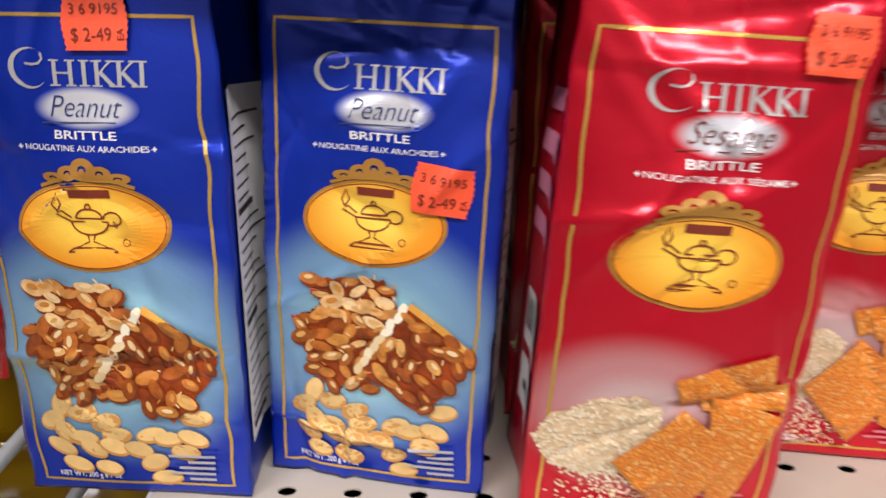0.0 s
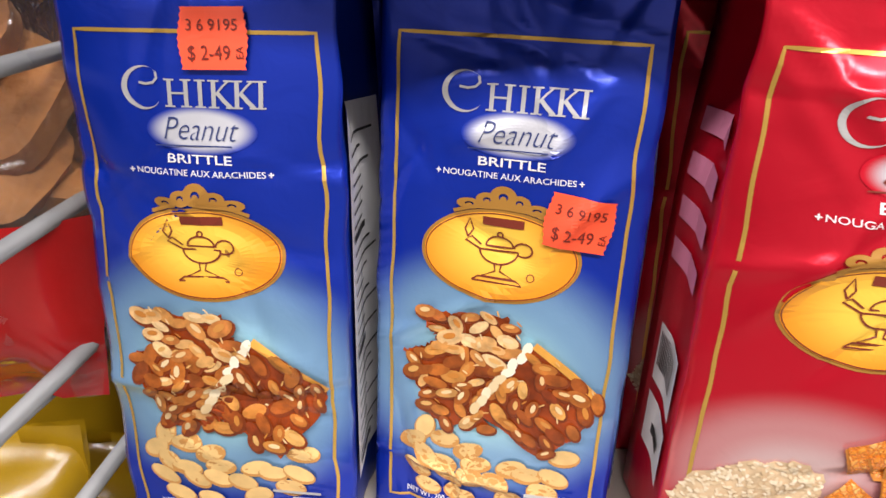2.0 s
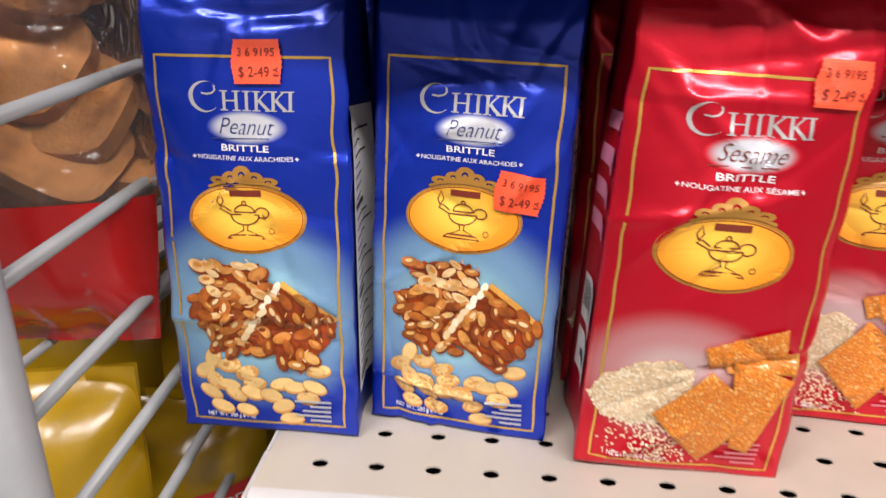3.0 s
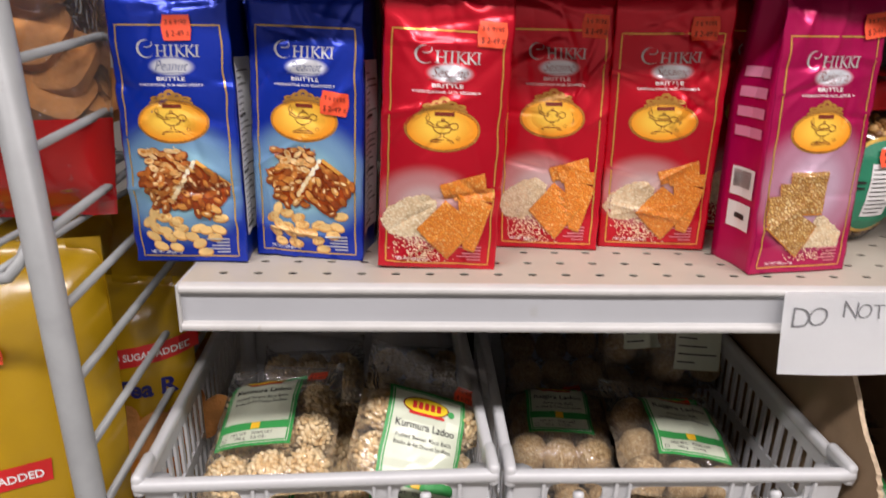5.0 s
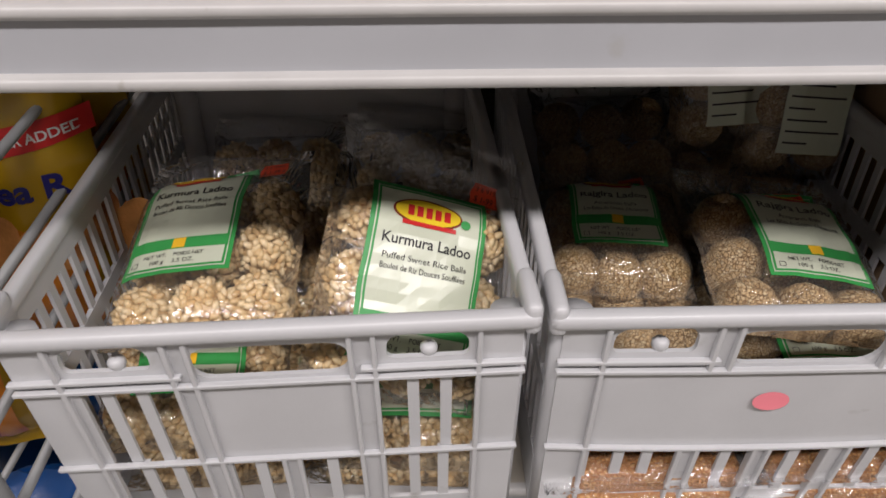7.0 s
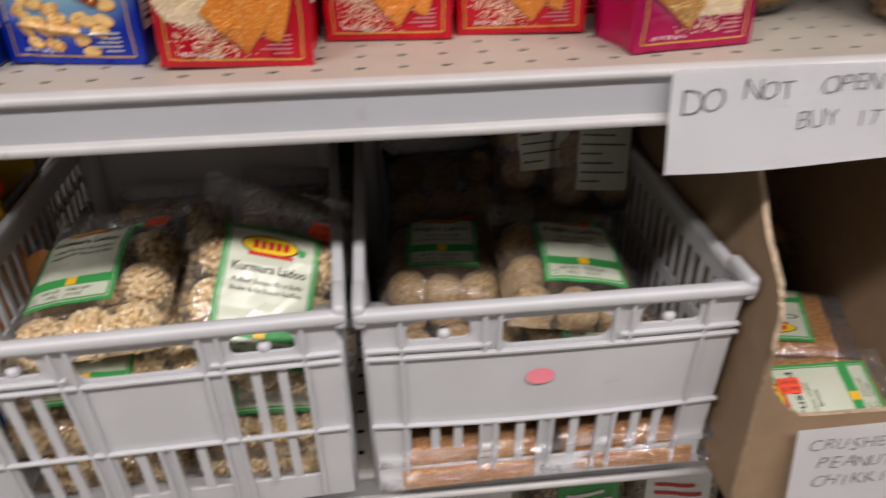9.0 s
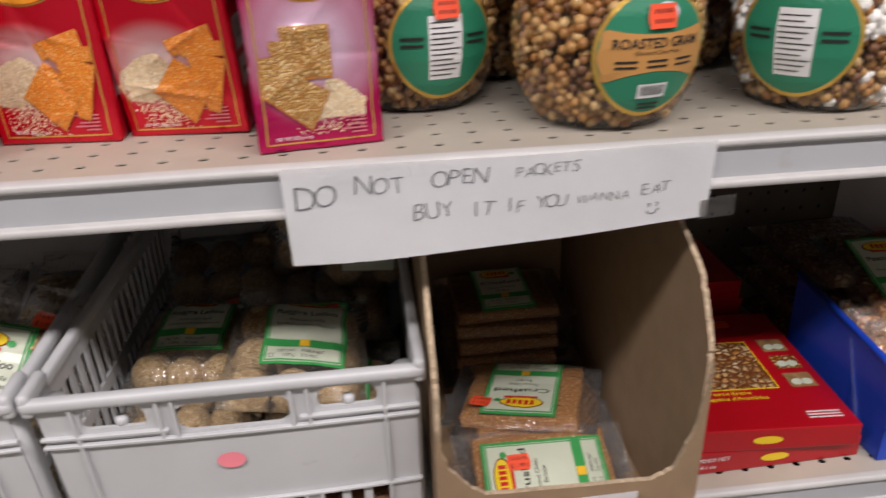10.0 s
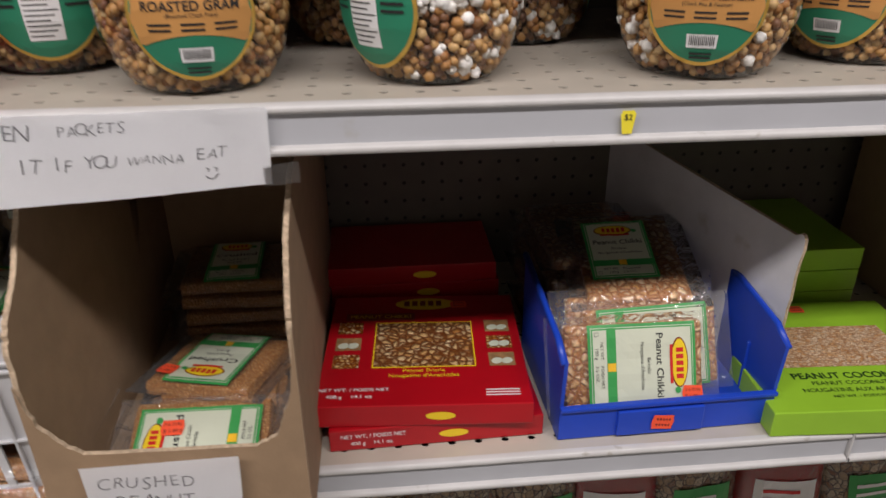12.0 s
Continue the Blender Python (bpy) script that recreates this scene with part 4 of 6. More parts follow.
def brittle_bag(m, kind, seed, W=0.086, D=0.052, bulge=0.004, crush=1.2):
    word, foilm, side, label = {
        "peanut": ("Peanut", "foil_blue", "blue_side", "blue foil bag of peanut brittle with gold border"),
        "sesame": ("Sesame", "foil_red", "red_side", "red foil bag of sesame brittle with gold border"),
        "rajgira": ("Rajgira", "foil_magenta", "magenta_side", "magenta foil bag of seed brittle with gold border")}[kind]
    t = thing("foil_bag", m, label, "bag", "foil bags of brittle")
    sheet = bag_surface(W, D, seed, bulge, crush)
    fit = W / 0.0845
    at = lambda u, v, lift=0.0: sheet(u * fit, v, lift)
    body = part("body", bag_body(sheet, W, D), [M[foilm], M[side]], t)
    rnd = random.Random(seed + 50)
    L = 0.00026
    # gold border
    bm = bmesh.new()
    x, z0, z1 = W / 2 - 0.0058, 0.005, 0.1725
    pts = [(-x + 2 * x * k / 20, z0) for k in range(20)] + [(x, z0 + (z1 - z0) * k / 40) for k in range(40)]
    pts += [(x - 2 * x * k / 20, z1) for k in range(20)] + [(-x, z1 - (z1 - z0) * k / 40) for k in range(40)]
    line(bm, pts, 0.0011, sheet, L, True)
    part("border", bm, M["gold"], t, "gold printed border")
    # lettering
    bm = bmesh.new()
    serif_title(bm, at, L * 1.3)
    part("title", bm, M["ink_silver"], t, "silver lettering")
    bm = bmesh.new()
    disc(bm, 0.002, 0.145, 0.0172, 0.0071, at, L * 1.1, 36, 8)
    part("cloud", bm, M["cloud_" + kind], t, "pale cloud behind the flavour word")
    bm = bmesh.new()
    words(bm, word, 0.002, 0.1457, 0.0098, at, L * 2.2, shear=0.4, width=0.0235, bold=-0.014)
    line(bm, [(-0.0128, 0.1404), (0, 0.1406), (0.0115, 0.1408)], 0.0004, at, L * 2.2)
    part("flavour_word", bm, M["navy"] if kind == "peanut" else M["maroon"], t)
    bm = bmesh.new()
    words(bm, "BRITTLE", 0.0008, 0.1367, 0.0038, at, L * 1.3, width=0.0206, bold=0.012)
    words(bm, "NOUGATINE AUX " + ("ARACHIDES" if kind == "peanut" else "S\u00c9SAME"), 0.0, 0.1325, 0.0027, at, L * 1.3, width=0.0405, bold=0.004)
    for sx in (-0.0218, 0.0218):
        line(bm, [(sx - 0.0008, 0.1325), (sx, 0.1325), (sx + 0.0008, 0.1325)], 0.0004, at, L * 1.3)
        line(bm, [(sx, 0.1317), (sx, 0.1325), (sx, 0.1333)], 0.0004, at, L * 1.5)
    words(bm, "NET WT. 200 g e 7 oz", -0.018, 0.0085, 0.0034, at, L * 3, bold=0.012, width=0.024)
    part("small_print", bm, M["ink_white"], t)
    # emblem
    bm = bmesh.new()
    disc(bm, -0.001, 0.1068, 0.0255, 0.0153, at, L, 48, 5)
    rim = part("emblem_rim", bm, M["gold_dark"], t)
    bm = bmesh.new()
    disc(bm, -0.001, 0.1068, 0.0245, 0.0143, at, L * 2, 48, 6)
    part("emblem", bm, M["emblem_fade"], rim, "yellow oval emblem with an oil lamp")
    bm = bmesh.new()
    line(bm, [(-0.001 + 0.0240 * math.cos(a * math.tau / 48), 0.1068 + 0.0139 * math.sin(a * math.tau / 48)) for a in range(48)], 0.00035, at, L * 2.6, True)
    part("emblem_ring", bm, M["maroon"], rim)
    bm = bmesh.new()
    for cx, cy, rx, ry in ((0.001, 0.1275, 0.0042, 0.0036), (-0.004, 0.1262, 0.0035, 0.0024), (0.006, 0.1262, 0.0035, 0.0024),
                           (-0.0095, 0.1245, 0.004, 0.0018), (0.0115, 0.1245, 0.004, 0.0018)):
        cx, cy = cx - 0.002, cy - 0.0015
        disc(bm, cx, cy, rx, ry, at, L * 2.2, 18, 1, 0.35)
        disc(bm, cx, cy - ry * 0.2, rx * 0.25, ry * 0.3, at, L * 2.2, 10, 1)
    line(bm, [(-0.0165, 0.1200), (-0.010, 0.1222), (-0.001, 0.1228), (0.008, 0.1222), (0.0145, 0.1200)], 0.0012, at, L * 2.2)
    part("scroll", bm, M["gold_dark"], rim, "scroll ornament in gold brown")
    bm = bmesh.new()
    for pl in lamp_lines(-0.0012, 0.1080, 0.0145):
        line(bm, pl, 0.00055, at, L * 3)
    patch(bm, ((-0.0069, 0.1166), (0.0061, 0.1166), (0.0061, 0.1194), (-0.0069, 0.1194)), at, L * 3, 4, 1)
    line(bm, [(0.0094 + 0.0012 * math.cos(a * 0.7854), 0.1014 + 0.0012 * math.sin(a * 0.7854)) for a in range(8)], 0.0003, at, L * 3, True)
    part("lamp_drawing", bm, M["maroon"], rim)
    # picture of the contents
    if kind == "peanut":
        nuts(t, at, rnd, L)
        left = [(-0.0314, 0.069), (-0.026, 0.0715), (-0.0195, 0.0745), (0.0, 0.0695), (0.006, 0.066), (-0.0058, 0.051), (0.001, 0.0440), (-0.017, 0.0430), (-0.022, 0.046), (-0.0265, 0.058)]
        top = [(-0.026, 0.086), (-0.012, 0.0865), (0.003, 0.0873), (0.0078, 0.0774), (0.0, 0.069), (-0.018, 0.0735), (-0.0215, 0.078)]
        right = [(0.0125, 0.0795), (0.0359, 0.060), (0.0325, 0.0505), (0.0185, 0.0345), (-0.0058, 0.051)]
        for q, (out, n, lift) in enumerate(((left, 32, 4.0), (top, 26, 5.0), (right, 26, 6.0))):
            studded(t, at, out, n, L * lift, rnd, q)
        bm = bmesh.new()
        for q in range(9):
            f = q / 8
            disc(bm, 0.0108 - 0.0158 * f + rnd.uniform(-0.0006, 0.0006), 0.0775 - 0.0250 * f, 0.0027, 0.0016, at, L * 7.6 + 0.00004 * q, 10, 1, turn=1.0 + rnd.uniform(-0.6, 0.6))
        part("broken_edge_picture", bm, M["nut_pale"], t)
        bm = bmesh.new()
        line(bm, [(0.0128, 0.0792), (0.0250, 0.0700), (0.0355, 0.0605)], 0.0026, at, L * 7.4)
        part("cut_edge_picture", bm, M["cut_edge"], t)
    elif kind == "sesame":
        pile = [(-0.041, 0.037), (-0.036, 0.047), (-0.024, 0.056), (-0.010, 0.060), (-0.002, 0.054), (-0.004, 0.042), (-0.010, 0.031), (-0.022, 0.025), (-0.034, 0.027)]
        seed_pile(t, at, pile, 620, 430, (-0.036, 0.012, 0.006, 0.032), rnd, L)
        crackers(t, at, [((-0.0008, 0.068), (0.0292, 0.077), (0.0312, 0.0645), (0.003, 0.058)), ((0.0055, 0.0655), (0.0355, 0.0655), (0.0360, 0.056), (0.010, 0.057)),
                         ((0.0115, 0.0615), (0.0365, 0.053), (0.0259, 0.0166), (0.018, 0.0195)), ((-0.0151, 0.0338), (0.0035, 0.0565), (0.0267, 0.0378), (0.0069, 0.0103))], "sesame_brittle", L)
    else:
        pile = [(-0.001, 0.020), (0.007, 0.0445), (0.015, 0.044), (0.032, 0.031), (0.031, 0.020)]
        seed_pile(t, at, pile, 330, 140, (-0.02, 0.034, 0.010, 0.024), rnd, L)
        crackers(t, at, [((-0.018, 0.047), (-0.0206, 0.0785), (0.0105, 0.0785), (0.0105, 0.047)), ((-0.026, 0.047), (-0.028, 0.070), (-0.003, 0.070), (-0.004, 0.047)),
                         ((-0.035, 0.040), (-0.036, 0.0605), (-0.009, 0.062), (-0.006, 0.043)), ((-0.036, 0.0378), (-0.0165, 0.051), (0.007, 0.0378), (-0.006, 0.014))], "flax_brittle", L)
    # unreadable small print by the lower corner
    bm = bmesh.new()
    for k in range(5):
        w0, z = 0.010 + 0.0035 * ((k * 2) % 3), 0.0085 + k * 0.0026
        patch(bm, ((0.031 - w0, z), (0.031, z), (0.031, z + 0.0011), (0.031 - w0, z + 0.0011)), at, L * 8 if kind == "peanut" else L * 3.5, 5, 1)
    part("fine_print", bm, M["ink_silver"] if kind == "peanut" else M["dull_pink"], t)
    # side panels
    for sx in (-1, 1):
        S = lambda u, v, l: (sx * (W / 2 + l - (0.003 + 0.022 * max(0, (v - 0.13) / (BH - 0.13))) * (1 - abs(2 * (u + D / 2) / D - 1))), D / 2 + u * (1 - 0.3 * max(0, (v - 0.13) / 0.09)), v)
        if kind == "peanut":
            bm = bmesh.new()
            patch(bm, ((-0.021, 0.02), (0.021, 0.02), (0.021, 0.15), (-0.021, 0.15)), S, 0.0012, 8, 12)
            facts = part("facts_panel", bm, M["ink_white"], t, "white nutrition panel")
            bm = bmesh.new()
            for k in range(26):
                v = 0.025 + k * 0.0046
                w = rnd.uniform(0.008, 0.018)
                patch(bm, ((-0.019, v), (-0.019 + w * 2, v), (-0.019 + w * 2, v + (0.0009 if k % 9 else 0.0024)), (-0.019, v + (0.0009 if k % 9 else 0.0024))), S, 0.0018, 6, 1)
            part("facts_print", bm, M["ink_black"], facts)
        else:
            bm = bmesh.new()
            patch(bm, ((-0.017, 0.03), (0.012, 0.03), (0.012, 0.05), (-0.017, 0.05)), S, 0.0012, 6, 3)
            patch(bm, ((-0.017, 0.055), (0.012, 0.055), (0.012, 0.077), (-0.017, 0.077)), S, 0.0012, 6, 3)
            facts = part("facts_panel", bm, M["ink_white"], t, "white panel with a barcode")
            bm = bmesh.new()
            for k in range(16):
                u = -0.013 + k * 0.0014
                patch(bm, ((u, 0.062), (u + rnd.uniform(0.0004, 0.001), 0.062), (u + 0.0006, 0.075), (u, 0.075)), S, 0.0018, 1, 2)
            patch(bm, ((-0.01, 0.038), (0.003, 0.038), (0.003, 0.042), (-0.01, 0.042)), S, 0.0018, 4, 1)
            part("barcode", bm, M["ink_black"], facts)
            bm = bmesh.new()
            for k in range(4):
                v = 0.1 + k * 0.0145
                patch(bm, ((-0.018, v), (0.015, v), (0.015, v + 0.0075), (-0.018, v + 0.0075)), S, 0.0012, 6, 2)
            part("side_print", bm, M["pink_print"], t, "pale pink bands on the side")
    return t, sheet




def inside(p, out):
    c = False
    for (x0, y0), (x1, y1) in zip(out, out[1:] + out[:1]):
        if (y0 > p[1]) != (y1 > p[1]) and p[0] < (x1 - x0) * (p[1] - y0) / (y1 - y0) + x0:
            c = not c
    return c


def fan(bm, out, at, lift, n=8, jag=0.0, rnd=random):
    """A filled outline with ragged edge, in rings that follow the surface."""
    pts = []
    for (x0, y0), (x1, y1) in zip(out, out[1:] + out[:1]):
        for k in range(n):
            f = k / n
            pts.append((x0 + (x1 - x0) * f + rnd.uniform(-jag, jag), y0 + (y1 - y0) * f + rnd.uniform(-jag, jag)))
    mu = sum(p[0] for p in pts) / len(pts), sum(p[1] for p in pts) / len(pts)
    rings = [[bm.verts.new(at(mu[0] + (p[0] - mu[0]) * r, mu[1] + (p[1] - mu[1]) * r, lift)) for p in pts] for r in (0.25, 0.5, 0.75, 1.0)]
    c = bm.verts.new(at(*mu, lift))
    for k in range(len(pts)):
        k2 = (k + 1) % len(pts)
        bm.faces.new((c, rings[0][k2], rings[0][k]))
        for a, b in zip(rings, rings[1:]):
            bm.faces.new((a[k], a[k2], b[k2], b[k]))


def studded(t, at, out, n, lift, rnd, dark):
    """A printed slab: caramel ground with nut halves lying in it."""
    bm = bmesh.new()
    fan(bm, out, at, lift, 8, 0.0009, rnd)
    part("caramel_picture", bm, M["caramel"], t)
    bm = bmesh.new()
    us, vs = [p[0] for p in out], [p[1] for p in out]
    placed, tries = [], 0
    while len(placed) < n and tries < 1500:
        tries += 1
        p = (rnd.uniform(min(us), max(us)), rnd.uniform(min(vs), max(vs)))
        if inside(p, out) and not any((p[0] - q[0]) ** 2 + (p[1] - q[1]) ** 2 < 0.0042 ** 2 for q in placed):
            placed.append((*p, rnd.gauss((0.25, -0.15, -1.1)[dark], 0.55), rnd.uniform(0.0031, 0.0047), rnd.uniform(0.42, 0.62)))
    for k, (u, v, a, r, q) in enumerate(placed):
        disc(bm, u + 0.0003, v - 0.0006, r * 1.12, r * q * 1.25, at, lift + 0.00022 + 0.000006 * k, 14, 1, turn=a)
    tagged(part("nut_shade_picture", bm, M["nut_shade"], t), kind="stuff")
    bm = bmesh.new()
    for k, (u, v, a, r, q) in enumerate(placed):
        disc(bm, u, v, r, r * q, at, lift + 0.0005 + 0.000006 * k, 14, 2, turn=a)
    tagged(part("nut_picture", bm, M[("nut", "nut_top", "nut_dark")[dark]], t), kind="stuff")
    bm = bmesh.new()
    for k, (u, v, a, r, q) in enumerate(placed):
        if k % 3 != 1:
            disc(bm, u - 0.0004 * math.sin(a), v + 0.0005, r * 0.5, r * q * 0.4, at, lift + 0.00066 + 0.000006 * k, 10, 1, turn=a + 0.1)
        if k % 3 == 0:
            disc(bm, u + r * 0.9, v + r * 0.6, 0.0012, 0.0003, at, lift + 0.00072, 8, 1, turn=a - 0.7)
    tagged(part("nut_light_picture", bm, M["nut_light"], t), kind="stuff")


def seed_pile(t, at, out, n, loose, area, rnd, L):
    bm = bmesh.new()
    fan(bm, out, at, L * 1.6, 8, 0.0008, rnd)
    part("seed_heap_picture", bm, M["seed_ground"], t)
    bm = bmesh.new()
    us, vs = [p[0] for p in out], [p[1] for p in out]
    k = 0
    while k < n:
        p = (rnd.uniform(min(us) - 0.001, max(us)), rnd.uniform(min(vs) - 0.001, max(vs)))
        if inside(p, out):
            k += 1
            disc(bm, *p, rnd.uniform(0.0007, 0.001), 0.0005, at, L * (2.2 + rnd.random()), 6, 1, turn=rnd.uniform(0, 3))
    for k in range(loose):
        u = rnd.triangular(area[0], area[1], (area[0] + area[1]) / 2)
        v = area[3] - (area[3] - area[2]) * rnd.random() ** 1.4
        disc(bm, u, v, rnd.uniform(0.0006, 0.0009), 0.00045, at, L * (2 + rnd.random()), 6, 1, turn=rnd.uniform(0, 3))
    tagged(part("seed_picture", bm, M["seed"], t), kind="stuff")


def crackers(t, at, quads, mt, L):
    for k, c in enumerate(quads):
        mu = sum(q[0] for q in c) / 4, sum(q[1] for q in c) / 4
        big = [(mu[0] + (q[0] - mu[0]) * 1.03, mu[1] + (q[1] - mu[1]) * 1.03 - 0.0008) for q in c]
        for nm, cc, l, m in (("cracker_edge_picture", big, 4 + 1.2 * k, "cracker_edge"), ("cracker_picture", list(c), 4.6 + 1.2 * k, mt)):
            bm = bmesh.new()
            patch(bm, cc, at, L * l, 10, 10)
            part(nm, bm, M[m], t)


def nuts(t, at, rnd, L):
    """Printed loose peanuts, each an oval with a shaded rim."""
    spots = [(-23.1, 39.6, 1.2), (-27.7, 32.5, 0.6), (-15.6, 36.4, 0.1), (-7.1, 33.3, 0.4), (26.1, 35.9, 0.1), (-22.9, 27.8, -0.8), (-16.7, 25.7, 0.0), (-25.8, 21.2, -0.5), (-4.1, 27.9, 0.0), (-13.7, 21.0, -0.6), (-5.8, 22.2, -0.4), (2.9, 21.2, -0.3), (8.6, 28.0, 0.3), (14.2, 26.4, 0.1), (23.3, 27.0, -0.4), (20.0, 20.7, -0.1), (-21.4, 13.5, -0.3), (8.1, 15.6, 0.4), (-9.6, 12.5, -0.2), (11.8, 8.7, 0.1)]
    for k, (mu, mv, a) in enumerate(spots):
        cu, cv = mu / 1000, mv / 1000
        rx, ry = rnd.uniform(0.005, 0.006), rnd.uniform(0.0031, 0.0037)
        lift = L * (2 + 0.075 * k)
        b2 = bmesh.new()
        disc(b2, cu, cv - 0.0005, rx * 1.04, ry * 1.1, at, lift, 16, 2, turn=a)
        n0 = len(b2.faces)
        disc(b2, cu, cv + 0.0002, rx * 0.95, ry * 0.92, at, lift + L * 0.04, 16, 3, turn=a)
        for f in list(b2.faces)[n0:]:
            f.material_index = 1
        part("peanut_picture", b2, [M["peanut_rim"], M["peanut_one"]], t)


M["nut"] = mat("nut_print", (0.6, 0.28, 0.07), 0.3, var=0.35, scale=260, island=[(0, (0.22, 0.045, 0.008)), (0.4, (0.44, 0.13, 0.02)), (0.75, (0.6, 0.27, 0.06)), (1, (0.76, 0.5, 0.22))])
M["nut_dark"] = mat("nut_print_deep", (0.5, 0.2, 0.05), 0.3, var=0.35, scale=260, island=[(0, (0.2, 0.03, 0.006)), (0.45, (0.38, 0.1, 0.015)), (0.8, (0.55, 0.22, 0.04)), (1, (0.7, 0.4, 0.12))])
M["nut_top"] = mat("nut_print_pale", (0.7, 0.4, 0.15), 0.3, var=0.3, scale=260, island=[(0, (0.42, 0.11, 0.02)), (0.4, (0.62, 0.3, 0.08)), (1, (0.8, 0.58, 0.3))])
M["nut_light"] = mat("nut_light_print", (0.78, 0.48, 0.18), 0.3, island=[(0, (0.55, 0.2, 0.03)), (0.5, (0.72, 0.4, 0.12)), (1, (0.86, 0.66, 0.38))])
M["nut_shade"] = mat("nut_shade_print", (0.2, 0.035, 0.006), 0.3, var=0.2, scale=200)
M["nut_pale"] = mat("nut_broken_print", (0.85, 0.74, 0.5), 0.35, island=[(0, (0.75, 0.55, 0.28)), (0.5, (0.86, 0.74, 0.5)), (1, (0.92, 0.86, 0.68))])
M["cut_edge"] = mat("cut_edge_print", (0.75, 0.36, 0.06), 0.3, var=0.2, scale=120)
M["seed_ground"] = mat("seed_heap_print", (0.68, 0.5, 0.3), 0.5, var=0.2, scale=200)


def radial(name, inner, outer, centre, radii, start=0.35, rough=0.32, metal=0.1):
    """A print that fades from one colour to another about a point of the bag's front."""
    m = mat(name, outer, rough, metal, coat=0.2)
    nt = m.node_tree
    tc = nt.nodes.new("ShaderNodeTexCoord")
    mp = nt.nodes.new("ShaderNodeMapping")
    mp.inputs["Location"].default_value = (-centre[0] / radii[0], 0, -centre[1] / radii[1])
    mp.inputs["Scale"].default_value = (1 / radii[0], 0, 1 / radii[1])
    nt.links.new(tc.outputs["Object"], mp.inputs[0])
    ln = nt.nodes.new("ShaderNodeVectorMath")
    ln.operation = "LENGTH"
    nt.links.new(mp.outputs[0], ln.inputs[0])
    r = nt.nodes.new("ShaderNodeValToRGB")
    r.color_ramp.interpolation = "EASE"
    el = r.color_ramp.elements
    el[0].position, el[0].color = start, (*inner, 1)
    el[1].position, el[1].color = 1.0, (*outer, 1)
    nt.links.new(ln.outputs["Value"], r.inputs[0])
    nt.links.new(r.outputs[0], nt.nodes["Principled BSDF"].inputs["Base Color"])
    return m


M["emblem_fade"] = radial("emblem_yellow", (0.93, 0.6, 0.07), (0.86, 0.3, 0.012), (-0.003, 0.109), (0.026, 0.018), 0.2, 0.4, 0.0)
for q, c in (("peanut", (0.005, 0.036, 0.43)), ("sesame", (0.66, 0.005, 0.024)), ("rajgira", (0.52, 0.003, 0.1))):
    M["cloud_" + q] = radial("cloud_" + q, (0.72, 0.74, 0.8), c, (0.002, 0.145), (0.0174, 0.0072), 0.62, 0.27, 0.3)


def serif_title(bm, at0, l):
    """Small-cap lettering with serifs and a large curled first letter."""
    y0, y1 = 0.1512, 0.1612
    T, th, se = 0.0015, 0.0007, 0.0038
    at = lambda u, v, q: at0(u * 0.848 + 0.0013, 0.1516 + (v - 0.1512) * 0.79, q)

    def bar(x, a, b, w):
        patch(bm, ((x - w / 2, a), (x + w / 2, a), (x + w / 2, b), (x - w / 2, b)), at, l, 1, 5)

    def stem(x):
        bar(x, y0, y1, T)
        for y in (y0, y1 - 0.0006):
            patch(bm, ((x - se / 2, y), (x + se / 2, y), (x + se / 2, y + 0.0006), (x - se / 2, y + 0.0006)), at, l * 1.05, 3, 1)
    ym = (y0 + y1) / 2
    stem(-0.0095)
    stem(-0.0035)
    line(bm, [(-0.0095, ym), (-0.0065, ym), (-0.0035, ym)], th, at, l * 1.1)
    stem(0.0015)
    for x in (0.0062, 0.0142):
        stem(x)
        line(bm, [(x + 0.0005, ym - 0.0004), (x + 0.003, ym + 0.0026), (x + 0.0052, y1 - 0.0002)], th, at, l * 1.1)
        line(bm, [(x + 0.0012, ym + 0.0006), (x + 0.0035, ym - 0.0022), (x + 0.006, y0 + 0.0003)], T, at, l * 1.15)
        for a, b in ((x + 0.0052, y1 - 0.0006), (x + 0.006, y0)):
            patch(bm, ((a - 0.0017, b), (a + 0.0017, b), (a + 0.0017, b + 0.0006), (a - 0.0017, b + 0.0006)), at, l * 1.05, 2, 1)
    stem(0.0222)
    cx, cy = -0.0195, 0.1577
    n = 26
    A, B = [], []
    for k in range(n + 1):
        a = radians(48 + 268 * k / n)
        A.append(bm.verts.new(at(cx + 0.0078 * math.cos(a), cy + 0.0078 * math.sin(a), l)))
        B.append(bm.verts.new(at(cx + 0.0011 + 0.0068 * math.cos(a), cy + 0.0002 + 0.0072 * math.sin(a), l)))
    for k in range(n):
        bm.faces.new((A[k], A[k + 1], B[k + 1], B[k]))
    line(bm, [(cx + 0.0052, cy + 0.0058), (cx + 0.0056, cy + 0.0036), (cx + 0.0042, cy + 0.0020), (cx + 0.0015, cy + 0.0014), (cx - 0.0015, cy + 0.0018)], 0.0009, at, l * 1.1)


M["peanut_one"] = mat("peanut_face_print", (0.84, 0.56, 0.22), 0.35, var=0.16, scale=110, pieces=0.15)

